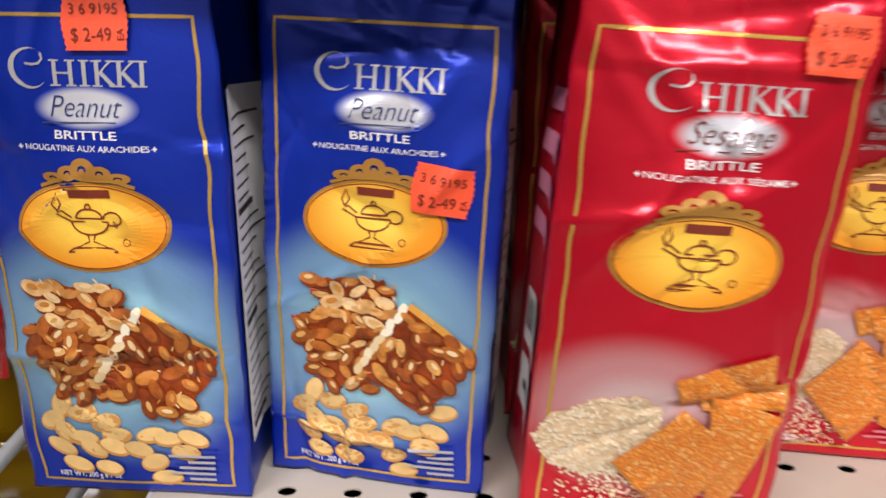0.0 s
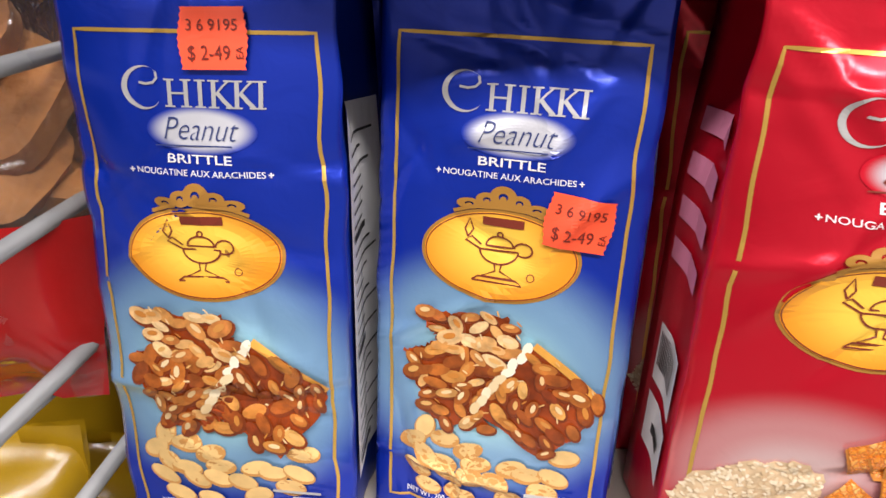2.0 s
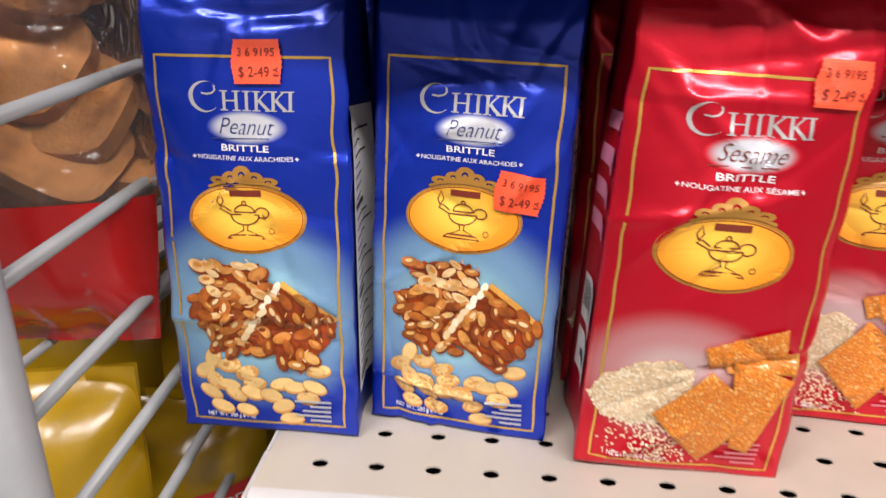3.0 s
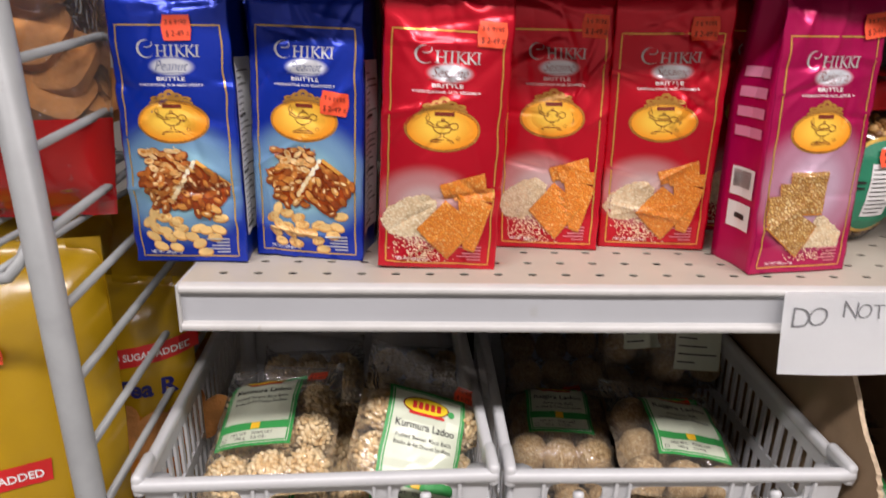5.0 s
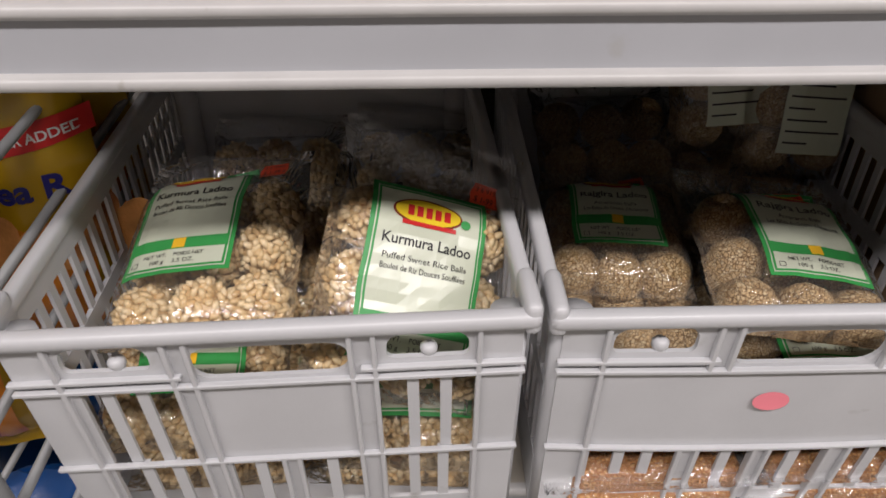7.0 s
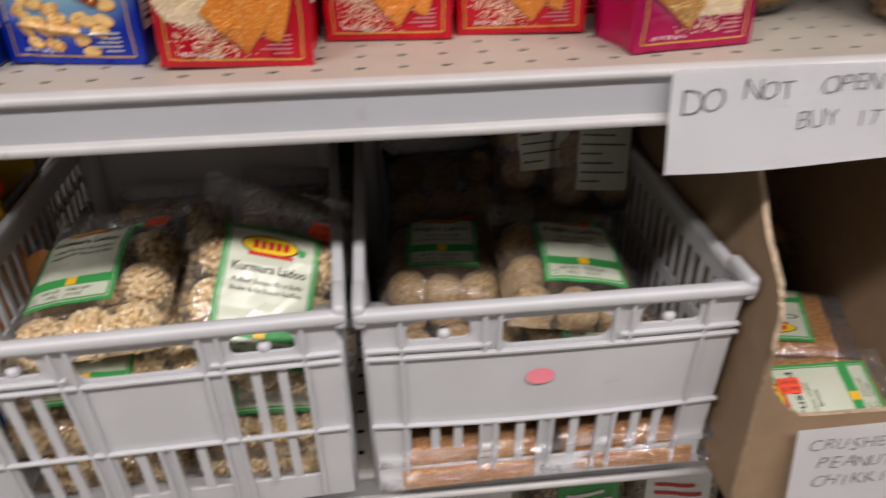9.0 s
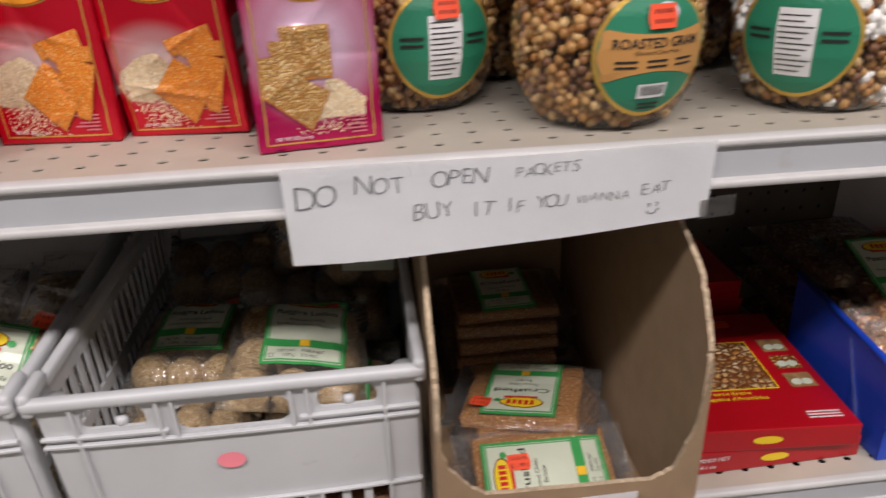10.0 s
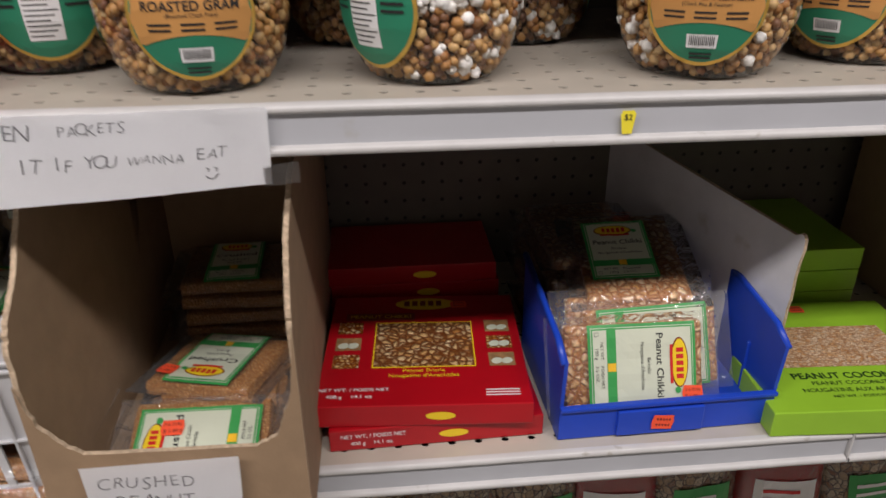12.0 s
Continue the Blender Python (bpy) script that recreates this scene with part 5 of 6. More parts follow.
blue1, s1 = brittle_bag(pose(-0.0288, 0.0235, SHELF_Z + 0.0008, -0.9, -0.6, -2.0), "peanut", 3, 0.0845, bulge=0.008)
blue2, s2 = brittle_bag(pose(0.0585, 0.0345, SHELF_Z + 0.0008, -0.8, 1.2, -8.0), "peanut", 11, 0.0845, bulge=0.006, crush=1.5)
red1, s3 = brittle_bag(pose(0.157, 0.0125, SHELF_Z + 0.0008, 0.5, 2.2, 0), "sesame", 17, 0.0885, bulge=0.0125, crush=1.5)
red2, s4 = brittle_bag(pose(0.2475, 0.0615, SHELF_Z + 0.0008, -0.5, 0, -5.5), "sesame", 23, 0.0835, crush=1.6)
red3, s5 = brittle_bag(pose(0.3355, 0.0640, SHELF_Z + 0.0008, 5.5, -1.2, -8), "sesame", 29, 0.0855, crush=1.7)
mag, s6 = brittle_bag(pose(0.432, 0.0095, SHELF_Z + 0.0008, -1.5, 0, 10), "rajgira", 31, 0.081)
# the row behind, in shade
for k, (x, y, kind) in enumerate(((-0.03, 0.092, blue1), (0.06, 0.1, blue2), (0.157, 0.086, red1), (0.246, 0.13, red2), (0.335, 0.135, red3), (0.43, 0.115, red2))):
    copy_thing(kind, pose(x, y, SHELF_Z + 0.0008, 0, 0, 2 - k))

bag_tag(blue1, s1, 0.0075, 0.1708, -1)
bag_tag(blue2, s2, 0.0222, 0.1205, 7)
bag_tag(red1, s3, 0.029, 0.1715, 2)
bag_tag(red2, s4, 0.027, 0.1755, 3)
bag_tag(red3, s5, 0.022, 0.176, 0)
bag_tag(mag, s6, 0.03, 0.18, -8)


# ---- jars of roasted gram ----
def blob(bm, co, r, stretch=None, sub=1, rough=0.0, seed=0):
    res = bmesh.ops.create_icosphere(bm, subdivisions=sub, radius=r)
    mtx = Matrix.Translation(co)
    if stretch is not None:
        mtx = mtx @ stretch
    bmesh.ops.transform(bm, matrix=mtx, verts=res["verts"])


def ico(sub):
    bm = bmesh.new()
    bmesh.ops.create_icosphere(bm, subdivisions=sub, radius=1)
    v = np.array([q.co[:] for q in bm.verts])
    f = np.array([[q.index for q in t.verts] for t in bm.faces])
    bm.free()
    return v, f


ICO1, ICO2 = ico(1), ico(2)


def many(spots, base=ICO1):
    """One mesh of many small grains: each spot a centre, three axes' lengths and a turn."""
    V, F = base
    vs, fs, k = [], [], 0
    for c, s, e in spots:
        R = np.array(Euler(e).to_matrix())
        vs.append((V * np.array(s)) @ R.T + np.array(c))
        fs.append(F + k)
        k += len(V)
    me = bpy.data.meshes.new("grains")
    me.from_pydata(np.concatenate(vs).tolist(), [], np.concatenate(fs).tolist())
    me.shade_smooth()
    return me


JAR = [(0.040, 0.0), (0.046, 0.002), (0.053, 0.010), (0.0605, 0.024), (0.0655, 0.042), (0.0672, 0.060), (0.0655, 0.078), (0.0595, 0.094), (0.052, 0.104), (0.0465, 0.109), (0.045, 0.113), (0.045, 0.122)]


def jar_radius(z):
    for (r0, z0), (r1, z1) in zip(JAR, JAR[1:]):
        if z0 <= z <= z1:
            return r0 + (r1 - r0) * (z - z0) / (z1 - z0)
    return 0.045


def jar_fill(seed, white):
    rnd = random.Random(seed)
    gram, puff = [], []
    n = 860
    for k in range(n):
        z = 0.006 + 0.098 * (k + rnd.random()) / n
        a = k * 2.399963 + rnd.uniform(-0.05, 0.05)
        r = jar_radius(z) - rnd.choice((0.0047, 0.0058, 0.0085))
        s = rnd.uniform(0.0037, 0.0054)
        e = (rnd.uniform(0, 6), rnd.uniform(0, 6), 0)
        if rnd.random() < white * (1.4 if z > 0.05 else 0.6):
            puff.append(((r * math.cos(a), r * math.sin(a), z), (s * 1.3, s * 1.2, s * 1.15), e))
            for q in range(3):
                puff.append(((r * math.cos(a) + rnd.uniform(-1, 1) * s * 0.7, r * math.sin(a) + rnd.uniform(-1, 1) * s * 0.7, z + rnd.uniform(-1, 1) * s * 0.7), (s * 0.6,) * 3, e))
        else:
            gram.append(((r * math.cos(a), r * math.sin(a), z), (s, s * rnd.uniform(0.72, 1), s * rnd.uniform(0.85, 1.05)), e))
    for k in range(160):
        a, r = rnd.uniform(0, math.tau), 0.048 * math.sqrt(rnd.random())
        gram.append(((r * math.cos(a), r * math.sin(a), 0.104 + rnd.uniform(-0.003, 0.002)), (0.0044,) * 3, (0, 0, 0)))
    return many(gram), (many(puff) if puff else None)


FILLS = [jar_fill(1, 0.0), jar_fill(2, 0.0), jar_fill(3, 0.28), jar_fill(4, 0.11), jar_fill(5, 0.0)]


def jar(x, y, fill, face, label_kind, turn_deg, label):
    t = thing("snack_jar", pose(x, y, SHELF_Z + 0.0008, 0, 0, turn_deg), label, "jar", "round snack jars")
    bm = bmesh.new()
    lathe(bm, JAR, 48)
    w = part("wall", bm, M["jar_wall"], t, "clear plastic wall", True)
    w.visible_shadow = False
    tagged(part("gram_filling", FILLS[fill][0], M["gram"], t, "roasted gram"), kind="stuff")
    if FILLS[fill][1]:
        tagged(part("puff_filling", FILLS[fill][1], M["puff"], t, "white puffed seeds"), kind="stuff")
    # solid core in place of the inner gram, with shade put into its colour
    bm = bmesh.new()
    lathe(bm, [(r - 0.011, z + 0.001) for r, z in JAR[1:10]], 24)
    part("core", bm, M["shaded_fill"], t, "packed filling, coloured dark for the shade between grains", True)
    bm = bmesh.new()
    n = 96
    prof = [(0.0462, 0.1135), (0.0485, 0.1135), (0.0488, 0.116), (0.0488, 0.131), (0.0478, 0.1345), (0.045, 0.1362), (0.0, 0.1365)]
    rings = []
    for i, (r, z) in enumerate(prof[:-1]):
        rings.append([bm.verts.new(((r + (0.0005 if k % 2 and 2 <= i <= 3 else 0)) * math.cos(k * math.tau / n), (r + (0.0005 if k % 2 and 2 <= i <= 3 else 0)) * math.sin(k * math.tau / n), z)) for k in range(n)])
    for q, w2 in zip(rings, rings[1:]):
        for k in range(n):
            bm.faces.new((q[k], q[(k + 1) % n], w2[(k + 1) % n], w2[k]))
    bm.faces.new(rings[-1])
    part("lid", bm, M["red_lid"], t, "red ribbed screw lid", True)

    zc = 0.053

    def S(u, v, l):
        z = zc + v
        r = jar_radius(min(0.11, max(0.002, z))) + 0.0008 + l
        a = -math.pi / 2 + u / 0.066 + face
        return (r * math.cos(a), r * math.sin(a), z)
    R = 0.041
    bm = bmesh.new()
    disc(bm, 0, 0, R, R, S, 0, 48, 10)
    lab = part("label_rim", bm, M["gold"], t, "gold label rim")
    bm = bmesh.new()
    disc(bm, 0, 0, R * 0.93, R * 0.93, S, 0.0004, 48, 10)
    part("label", bm, M["jar_green"], lab, "green oval label")
    bm = bmesh.new()
    if label_kind == "back":
        patch(bm, ((-0.0125, -0.025), (0.0125, -0.025), (0.0125, 0.02), (-0.0125, 0.02)), S, 0.0008, 8, 10)
        part("facts_panel", bm, M["ink_white"], lab, "white nutrition panel")
        bm = bmesh.new()
        for k in range(11):
            v = -0.022 + k * 0.0037
            patch(bm, ((-0.011, v), (0.005 + 0.006 * ((k * 7) % 3) / 2, v), (0.005 + 0.006 * ((k * 7) % 3) / 2, v + 0.0009), (-0.011, v + 0.0009)), S, 0.0012, 5, 1)
        for sx in (-0.024, 0.024):
            for v in (-0.001, 0.004):
                patch(bm, ((sx - 0.008, v), (sx + 0.008, v), (sx + 0.008, v + 0.002), (sx - 0.008, v + 0.002)), S, 0.0012, 5, 1)
        part("fine_print", bm, M["ink_black"], lab)
    else:
        rows = []
        for i in range(25):
            u = -R * 0.93 + 2 * R * 0.93 * i / 24
            lim = math.sqrt(max(0, (R * 0.93) ** 2 - u * u))
            hi = min(lim, 0.013 + 0.006 * (u / R) ** 2)
            lo = max(-lim, -0.013 - 0.010 * (u / R) ** 2 + 0.003)
            rows.append([(u, lo + (hi - lo) * j / 6) for j in range(7)])
        g = [[bm.verts.new(S(a, b, 0.0008)) for a, b in r] for r in rows]
        for r, r2 in zip(g, g[1:]):
            for j in range(6):
                bm.faces.new((r[j], r2[j], r2[j + 1], r[j + 1]))
        part("band", bm, M["jar_orange"], lab, "orange label band")
        bm = bmesh.new()
        words(bm, "ROASTED GRAM" if label_kind == "gram" else "Channa & Makhana", 0, 0.008, 0.0085, S, 0.0013, bold=0.015, width=0.058)
        words(bm, "(Roasted Chick Peas)" if label_kind == "gram" else "(Chick Pea & Foxnut)", 0, 0.0022, 0.0036, S, 0.0013)
        for k in range(2):
            for cx in (-0.02, 0.0, 0.02):
                v = -0.004 - k * 0.0035
                patch(bm, ((cx - 0.007, v), (cx + 0.007, v), (cx + 0.007, v + 0.0014), (cx - 0.007, v + 0.0014)), S, 0.0013, 3, 1)
        for k in range(2):
            patch(bm, ((-0.008, -0.0325 - k * 0.003), (0.008, -0.0325 - k * 0.003), (0.008, -0.031 - k * 0.003), (-0.008, -0.031 - k * 0.003)), S, 0.0013, 3, 1)
        part("print", bm, M["ink_black"], lab)
        bm = bmesh.new()
        patch(bm, ((-0.0105, -0.0275), (0.0105, -0.0275), (0.0105, -0.018), (-0.0105, -0.018)), S, 0.0011, 5, 2)
        part("barcode_panel", bm, M["ink_white"], lab)
        bm = bmesh.new()
        for k in range(14):
            u = -0.0085 + k * 0.00125
            patch(bm, ((u, -0.0255), (u + 0.0005 + 0.0003 * (k % 2), -0.0255), (u + 0.0005, -0.019), (u, -0.019)), S, 0.0016, 1, 1)
        part("barcode", bm, M["ink_black"], lab)
        bm = bmesh.new()
        disc(bm, 0.005, 0.0255, 0.0085, 0.006, S, 0.0009, 20, 2)
        part("emblem", bm, M["cloud"], lab)
    if label_kind == "back":
        bm = bmesh.new()
        disc(bm, 0.0, 0.0295, 0.006, 0.004, S, 0.0009, 20, 2)
        part("emblem", bm, M["cloud"], lab)
    return t, S


def jar_tag(t, S, u, v):
    p, a, b = Vector(S(u, v, 0.002)), Vector(S(u + 0.004, v, 0)) - Vector(S(u - 0.004, v, 0)), Vector(S(u, v + 0.004, 0)) - Vector(S(u, v - 0.004, 0))
    price_tag(t.matrix_basis @ frame_of(p, a, b), 0.018, 0.0145, top="", bend=0.0028)


GRAM, MIX = "round clear jar of roasted gram with red lid", "round clear jar of gram and white puffs with red lid"
jt, S = jar(0.5035, 0.130, 0, 0.27, "back", 0, GRAM)
jar_tag(jt, S, 0.001, 0.025)
jt, S = jar(0.632, 0.050, 1, 0.19, "gram", 0, GRAM)
jar_tag(jt, S, 0.001, 0.0235)
jt, S = jar(0.801, 0.058, 2, -0.84, "back", 0, MIX)
jt, S = jar(1.007, 0.051, 3, -0.42, "mix", 0, MIX)
jar_tag(jt, S, 0.006, 0.0255)
jt, S = jar(1.157, 0.083, 4, -0.98, "gram", 0, GRAM)
jar_tag(jt, S, 0.004, 0.0235)
jar(0.585, 0.225, 1, 2.2, "gram", 40, GRAM)
jar(0.742, 0.215, 0, 0.9, "gram", 60, GRAM)
jar(0.895, 0.205, 2, 1.6, "gram", 0, MIX)
jar(1.060, 0.215, 4, -0.6, "back", 0, GRAM)
jar(1.27, 0.2, 0, 0.2, "gram", 10, GRAM)
jar(1.31, 0.075, 1, 0.2, "gram", 0, GRAM)


# ---- paper signs, stickers ----
def handwriting(bm, text, cu, cv, size, at, lift, width, seed):
    rnd = random.Random(seed)
    n = len(text)
    step = width / n
    for k, ch in enumerate(text):
        if ch == " ":
            continue
        words(bm, ch, cu - width / 2 + step * (k + 0.5), cv + rnd.uniform(-0.0012, 0.0012), size * rnd.uniform(0.9, 1.1), at, lift, shear=rnd.choice((0.0, 0.12, 0.2)), turn=rnd.uniform(-0.1, 0.12), bold=-0.016)


sign = thing("paper_sign", pose(0, 0, 0), "white paper sign handwritten in marker, taped to shelf edge", "sign")


def sign_at(u, v, lift):
    f = (u - 0.406) / 0.280
    y = -0.0268 - 0.010 * (1 - v) ** 1.5 * (0.6 + 0.4 * math.sin(f * 5)) - 0.0012 * math.sin(f * 11 + v * 2)
    drop = 0.0635 - 0.011 * f
    return (u + (1 - v) * (0.002 - 0.004 * f), y - lift, 1.0998 - 0.0012 * math.sin(f * 3) - drop * (1 - v))


bm = bmesh.new()
patch(bm, ((0.406, 0), (0.686, 0), (0.686, 1), (0.406, 1)), sign_at, 0, 48, 12)
bmesh.ops.solidify(bm, geom=bm.faces[:], thickness=0.0003)
part("sheet", bm, M["paper"], sign)
hand = lambda u, v, lift: sign_at(0.406 + (u - 0.413) * 0.967, (v + 0.0038) / 0.062, lift)
bm = bmesh.new()
handwriting(bm, "DO", 0.4335, 0.040, 0.021, hand, 0.0006, 0.026, 1)
handwriting(bm, "NOT", 0.476, 0.044, 0.017, hand, 0.0006, 0.033, 2)
handwriting(bm, "OPEN", 0.5285, 0.046, 0.0165, hand, 0.0006, 0.036, 3)
handwriting(bm, "PACKETS", 0.587, 0.0475, 0.0115, hand, 0.0006, 0.045, 4)
handwriting(bm, "BUY IT", 0.5235, 0.0245, 0.0155, hand, 0.0006, 0.058, 5)
handwriting(bm, "IF YOU", 0.579, 0.024, 0.0135, hand, 0.0006, 0.043, 6)
handwriting(bm, "WANNA", 0.6265, 0.0235, 0.010, hand, 0.0006, 0.036, 7)
handwriting(bm, "EAT", 0.663, 0.0255, 0.012, hand, 0.0006, 0.022, 8)
for k in (-1, 1):
    line(bm, [(0.662 + k * 0.0028 - 0.001, 0.0135), (0.662 + k * 0.0028 + 0.001, 0.0125), (0.662 + k * 0.0028, 0.0105)], 0.0009, hand, 0.0006)
line(bm, [(0.6575, 0.0075), (0.660, 0.005), (0.663, 0.005), (0.6665, 0.0085)], 0.001, hand, 0.0006)
part("handwriting", bm, M["ink"], sign, "grey marker handwriting")
bm = bmesh.new()
patch(bm, ((0.679, 0.008), (0.703, 0.010), (0.703, 0.025), (0.679, 0.023)), lambda u, v, l: (u, -0.0285 - l, 1.0375 + v), 0, 4, 2)
part("tape", bm, M["film"], sign, "clear sticky tape")

csign = thing("paper_label", pose(0.583, -0.0602, 0.8435, -3, 0.6, 0), "white paper label handwritten for crushed peanut", "label")
bm = bmesh.new()
cs = lambda u, v, l: (u, -0.002 - l - 0.003 * math.sin((u + 0.06) * 20) * (-v / 0.08) - 0.002, v)
patch(bm, ((-0.053, -0.085), (0.056, -0.083), (0.058, 0.001), (-0.059, -0.002)), cs, 0, 16, 10)
bmesh.ops.solidify(bm, geom=bm.faces[:], thickness=0.0003)
part("sheet", bm, M["paper"], csign)
bm = bmesh.new()
handwriting(bm, "CRUSHED", -0.012, -0.017, 0.0155, cs, 0.0006, 0.072, 11)
handwriting(bm, "PEANUT", -0.008, -0.034, 0.0155, cs, 0.0006, 0.062, 12)
handwriting(bm, "CHIKKI", -0.008, -0.052, 0.0155, cs, 0.0006, 0.06, 13)
part("handwriting", bm, M["ink"], csign)

ytag = thing("shelf_tag", pose(0.929, -0.0243, 1.0805), "small yellow tag stuck in the price channel", "tag")
bm = bmesh.new()
flat(bm, [(-0.0055, 0.006), (-0.004, 0.0085), (0.004, 0.0085), (0.0055, 0.006), (0.0045, -0.001), (0.0035, -0.008), (-0.0035, -0.008), (-0.0045, -0.001)], plane_at, 0.0)
part("tag", bm, M["yellow_tag"], ytag)
bm = bmesh.new()
words(bm, "$2", 0, 0.004, 0.006, plane_at, 0.0004)
part("figures", bm, M["ink_black"], ytag)


# ---- packs of sweet balls ----
def rice_ball_mesh(seed):
    rnd = random.Random(seed)
    sp = []
    n = 165
    for k in range(n):
        z = 1 - 2 * (k + 0.5) / n
        a = k * 2.399963 + rnd.uniform(-0.2, 0.2)
        r = math.sqrt(1 - z * z)
        c = Vector((r * math.cos(a), r * math.sin(a), z)) * 0.0172 * rnd.uniform(0.95, 1.03)
        sp.append((c[:], (0.0050, 0.0027, 0.0025), (rnd.uniform(0, 6), rnd.uniform(0, 6), rnd.uniform(0, 6))))
    sp.append(((0, 0, 0), (0.0184,) * 3, (0, 0, 0)))
    return many(sp)


def seed_ball_mesh(seed):
    V, F = ico(4)
    r = np.array([0.0185 * (1 + 0.05 * noise.noise(Vector(p) * 2.5 + Vector((seed, 0, 0))) + 0.05 * noise.noise(Vector(p) * 14)) for p in V])
    me = bpy.data.meshes.new("ball")
    me.from_pydata((V * r[:, None]).tolist(), [], F.tolist())
    me.shade_smooth()
    return me


RICE = [rice_ball_mesh(k) for k in range(2)]
SEEDB = [seed_ball_mesh(k) for k in range(2)]
for q in RICE:
    q.materials.append(M["rice_ball"])
for q in SEEDB:
    q.materials.append(M["amaranth_ball"])


def pouch(at, W, H, nu=26, nv=34, back=0.018):
    """Clear pouch: puffed front sheet with a flat sealed flap, and a back sheet."""
    bm = bmesh.new()
    for side in (0, 1):
        g = []
        for j in range(nv + 1):
            v = -H / 2 + H * j / nv
            g.append([bm.verts.new(at(-W / 2 + W * i / nu, v, 0.0005) if side == 0 else Vector(at(-W / 2 + W * i / nu, v, 0.0)) * Vector((1, 0, 1)) + Vector((0, back * (1 - abs(2 * i / nu - 1) ** 3) * (1 - abs(2 * j / nv - 1) ** 3), 0))) for i in range(nu + 1)])
        for j in range(nv):
            for i in range(nu):
                q = (g[j][i], g[j][i + 1], g[j + 1][i + 1], g[j + 1][i])
                bm.faces.new(q if side == 0 else q[::-1])
    return bm


M["label_gloss"] = mat("label_gloss", (0.62, 0.66, 0.52), 0.3, var=0.02, scale=40, coat=0.3)


def front_label(t, at, cu, cv, w, hgt, lines, turn=0.0, lift=0.0012, square=True):
    """Green-bordered cream label: emblem, name, small lines, green band with a yellow square."""
    ct, st = math.cos(turn), math.sin(turn)
    A = lambda u, v, l: at(cu + u * ct - v * st, cv + u * st + v * ct, lift + l)
    h, k = w / 2, hgt / 2
    lab = t
    for nm, e, l, mt in (("label_border", 0, 0, "green"), ("label_line", 0.0028, 0.0003, "label_gloss"), ("label_inner", 0.0035, 0.0006, "green"), ("label", 0.0048, 0.0009, "label_gloss")):
        bm = bmesh.new()
        patch(bm, ((-h + e, -k + e), (h - e, -k + e), (h - e, k - e), (-h + e, k - e)), A, l, 10, 14)
        q = part(nm, bm, M[mt], lab)
        lab = q if nm == "label_border" else lab
    bm = bmesh.new()
    patch(bm, ((-h + 0.003, -k + 0.018), (h - 0.003, -k + 0.018), (h - 0.003, -k + 0.027), (-h + 0.003, -k + 0.027)), A, 0.0012, 8, 2)
    part("green_band", bm, M["green"], lab)
    bm = bmesh.new()
    disc(bm, -0.002, k - 0.0165, w * 0.30, 0.0085, A, 0.0011, 32, 3)
    part("emblem_rim", bm, M["maroon"], lab)
    bm = bmesh.new()
    disc(bm, -0.002, k - 0.0163, w * 0.28, 0.0074, A, 0.0014, 32, 3)
    part("emblem", bm, M["yellow"], lab, "yellow oval emblem")
    bm = bmesh.new()
    for i in range(5):
        u = (-0.2 + 0.078 * i) * w
        patch(bm, ((u, k - 0.0195), (u + w * 0.052, k - 0.0195), (u + w * 0.052, k - 0.0128), (u, k - 0.0128)), A, 0.0017, 2, 1)
    patch(bm, ((-w * 0.24, k - 0.0255), (w * 0.22, k - 0.0255), (w * 0.22, k - 0.0228), (-w * 0.24, k - 0.0228)), A, 0.0017, 4, 1)
    part("emblem_bar", bm, M["redprint"], lab)
    bm = bmesh.new()
    disc(bm, w * 0.3, k - 0.0185, 0.0032, 0.0028, A, 0.0018, 14, 1)
    part("leaf", bm, M["green"], lab)
    bm = bmesh.new()
    patch(bm, ((-0.004, -k + 0.0185), (0.004, -k + 0.0185), (0.004, -k + 0.0265), (-0.004, -k + 0.0265)), A, 0.0015, 2, 2)
    part("yellow_mark", bm, M["oval"], lab)
    bm = bmesh.new()
    y = k - 0.035
    for i, s in enumerate(lines):
        words(bm, s, 0, y, 0.0092 if i == 0 else 0.0052, A, 0.0014, bold=0.012 if i == 0 else 0.0, width=(w * 0.76 if i == 0 else min(w * 0.72, len(s) * 0.0022)))
        y -= 0.0105 if i == 0 else 0.0062
    words(bm, "NET WT.    POIDS NET", -0.002, -k + 0.0135, 0.0042, A, 0.0014, width=w * 0.55)
    words(bm, "100 g    3.5 OZ.", -0.002, -k + 0.0085, 0.0042, A, 0.0014, width=w * 0.4)
    line(bm, [(-h + 0.007, -k + 0.0065), (-h + 0.0105, -k + 0.0065), (-h + 0.0105, -k + 0.010), (-h + 0.007, -k + 0.010)], 0.0005, A, 0.0014, True)
    part("print", bm, M["ink_black"], lab)


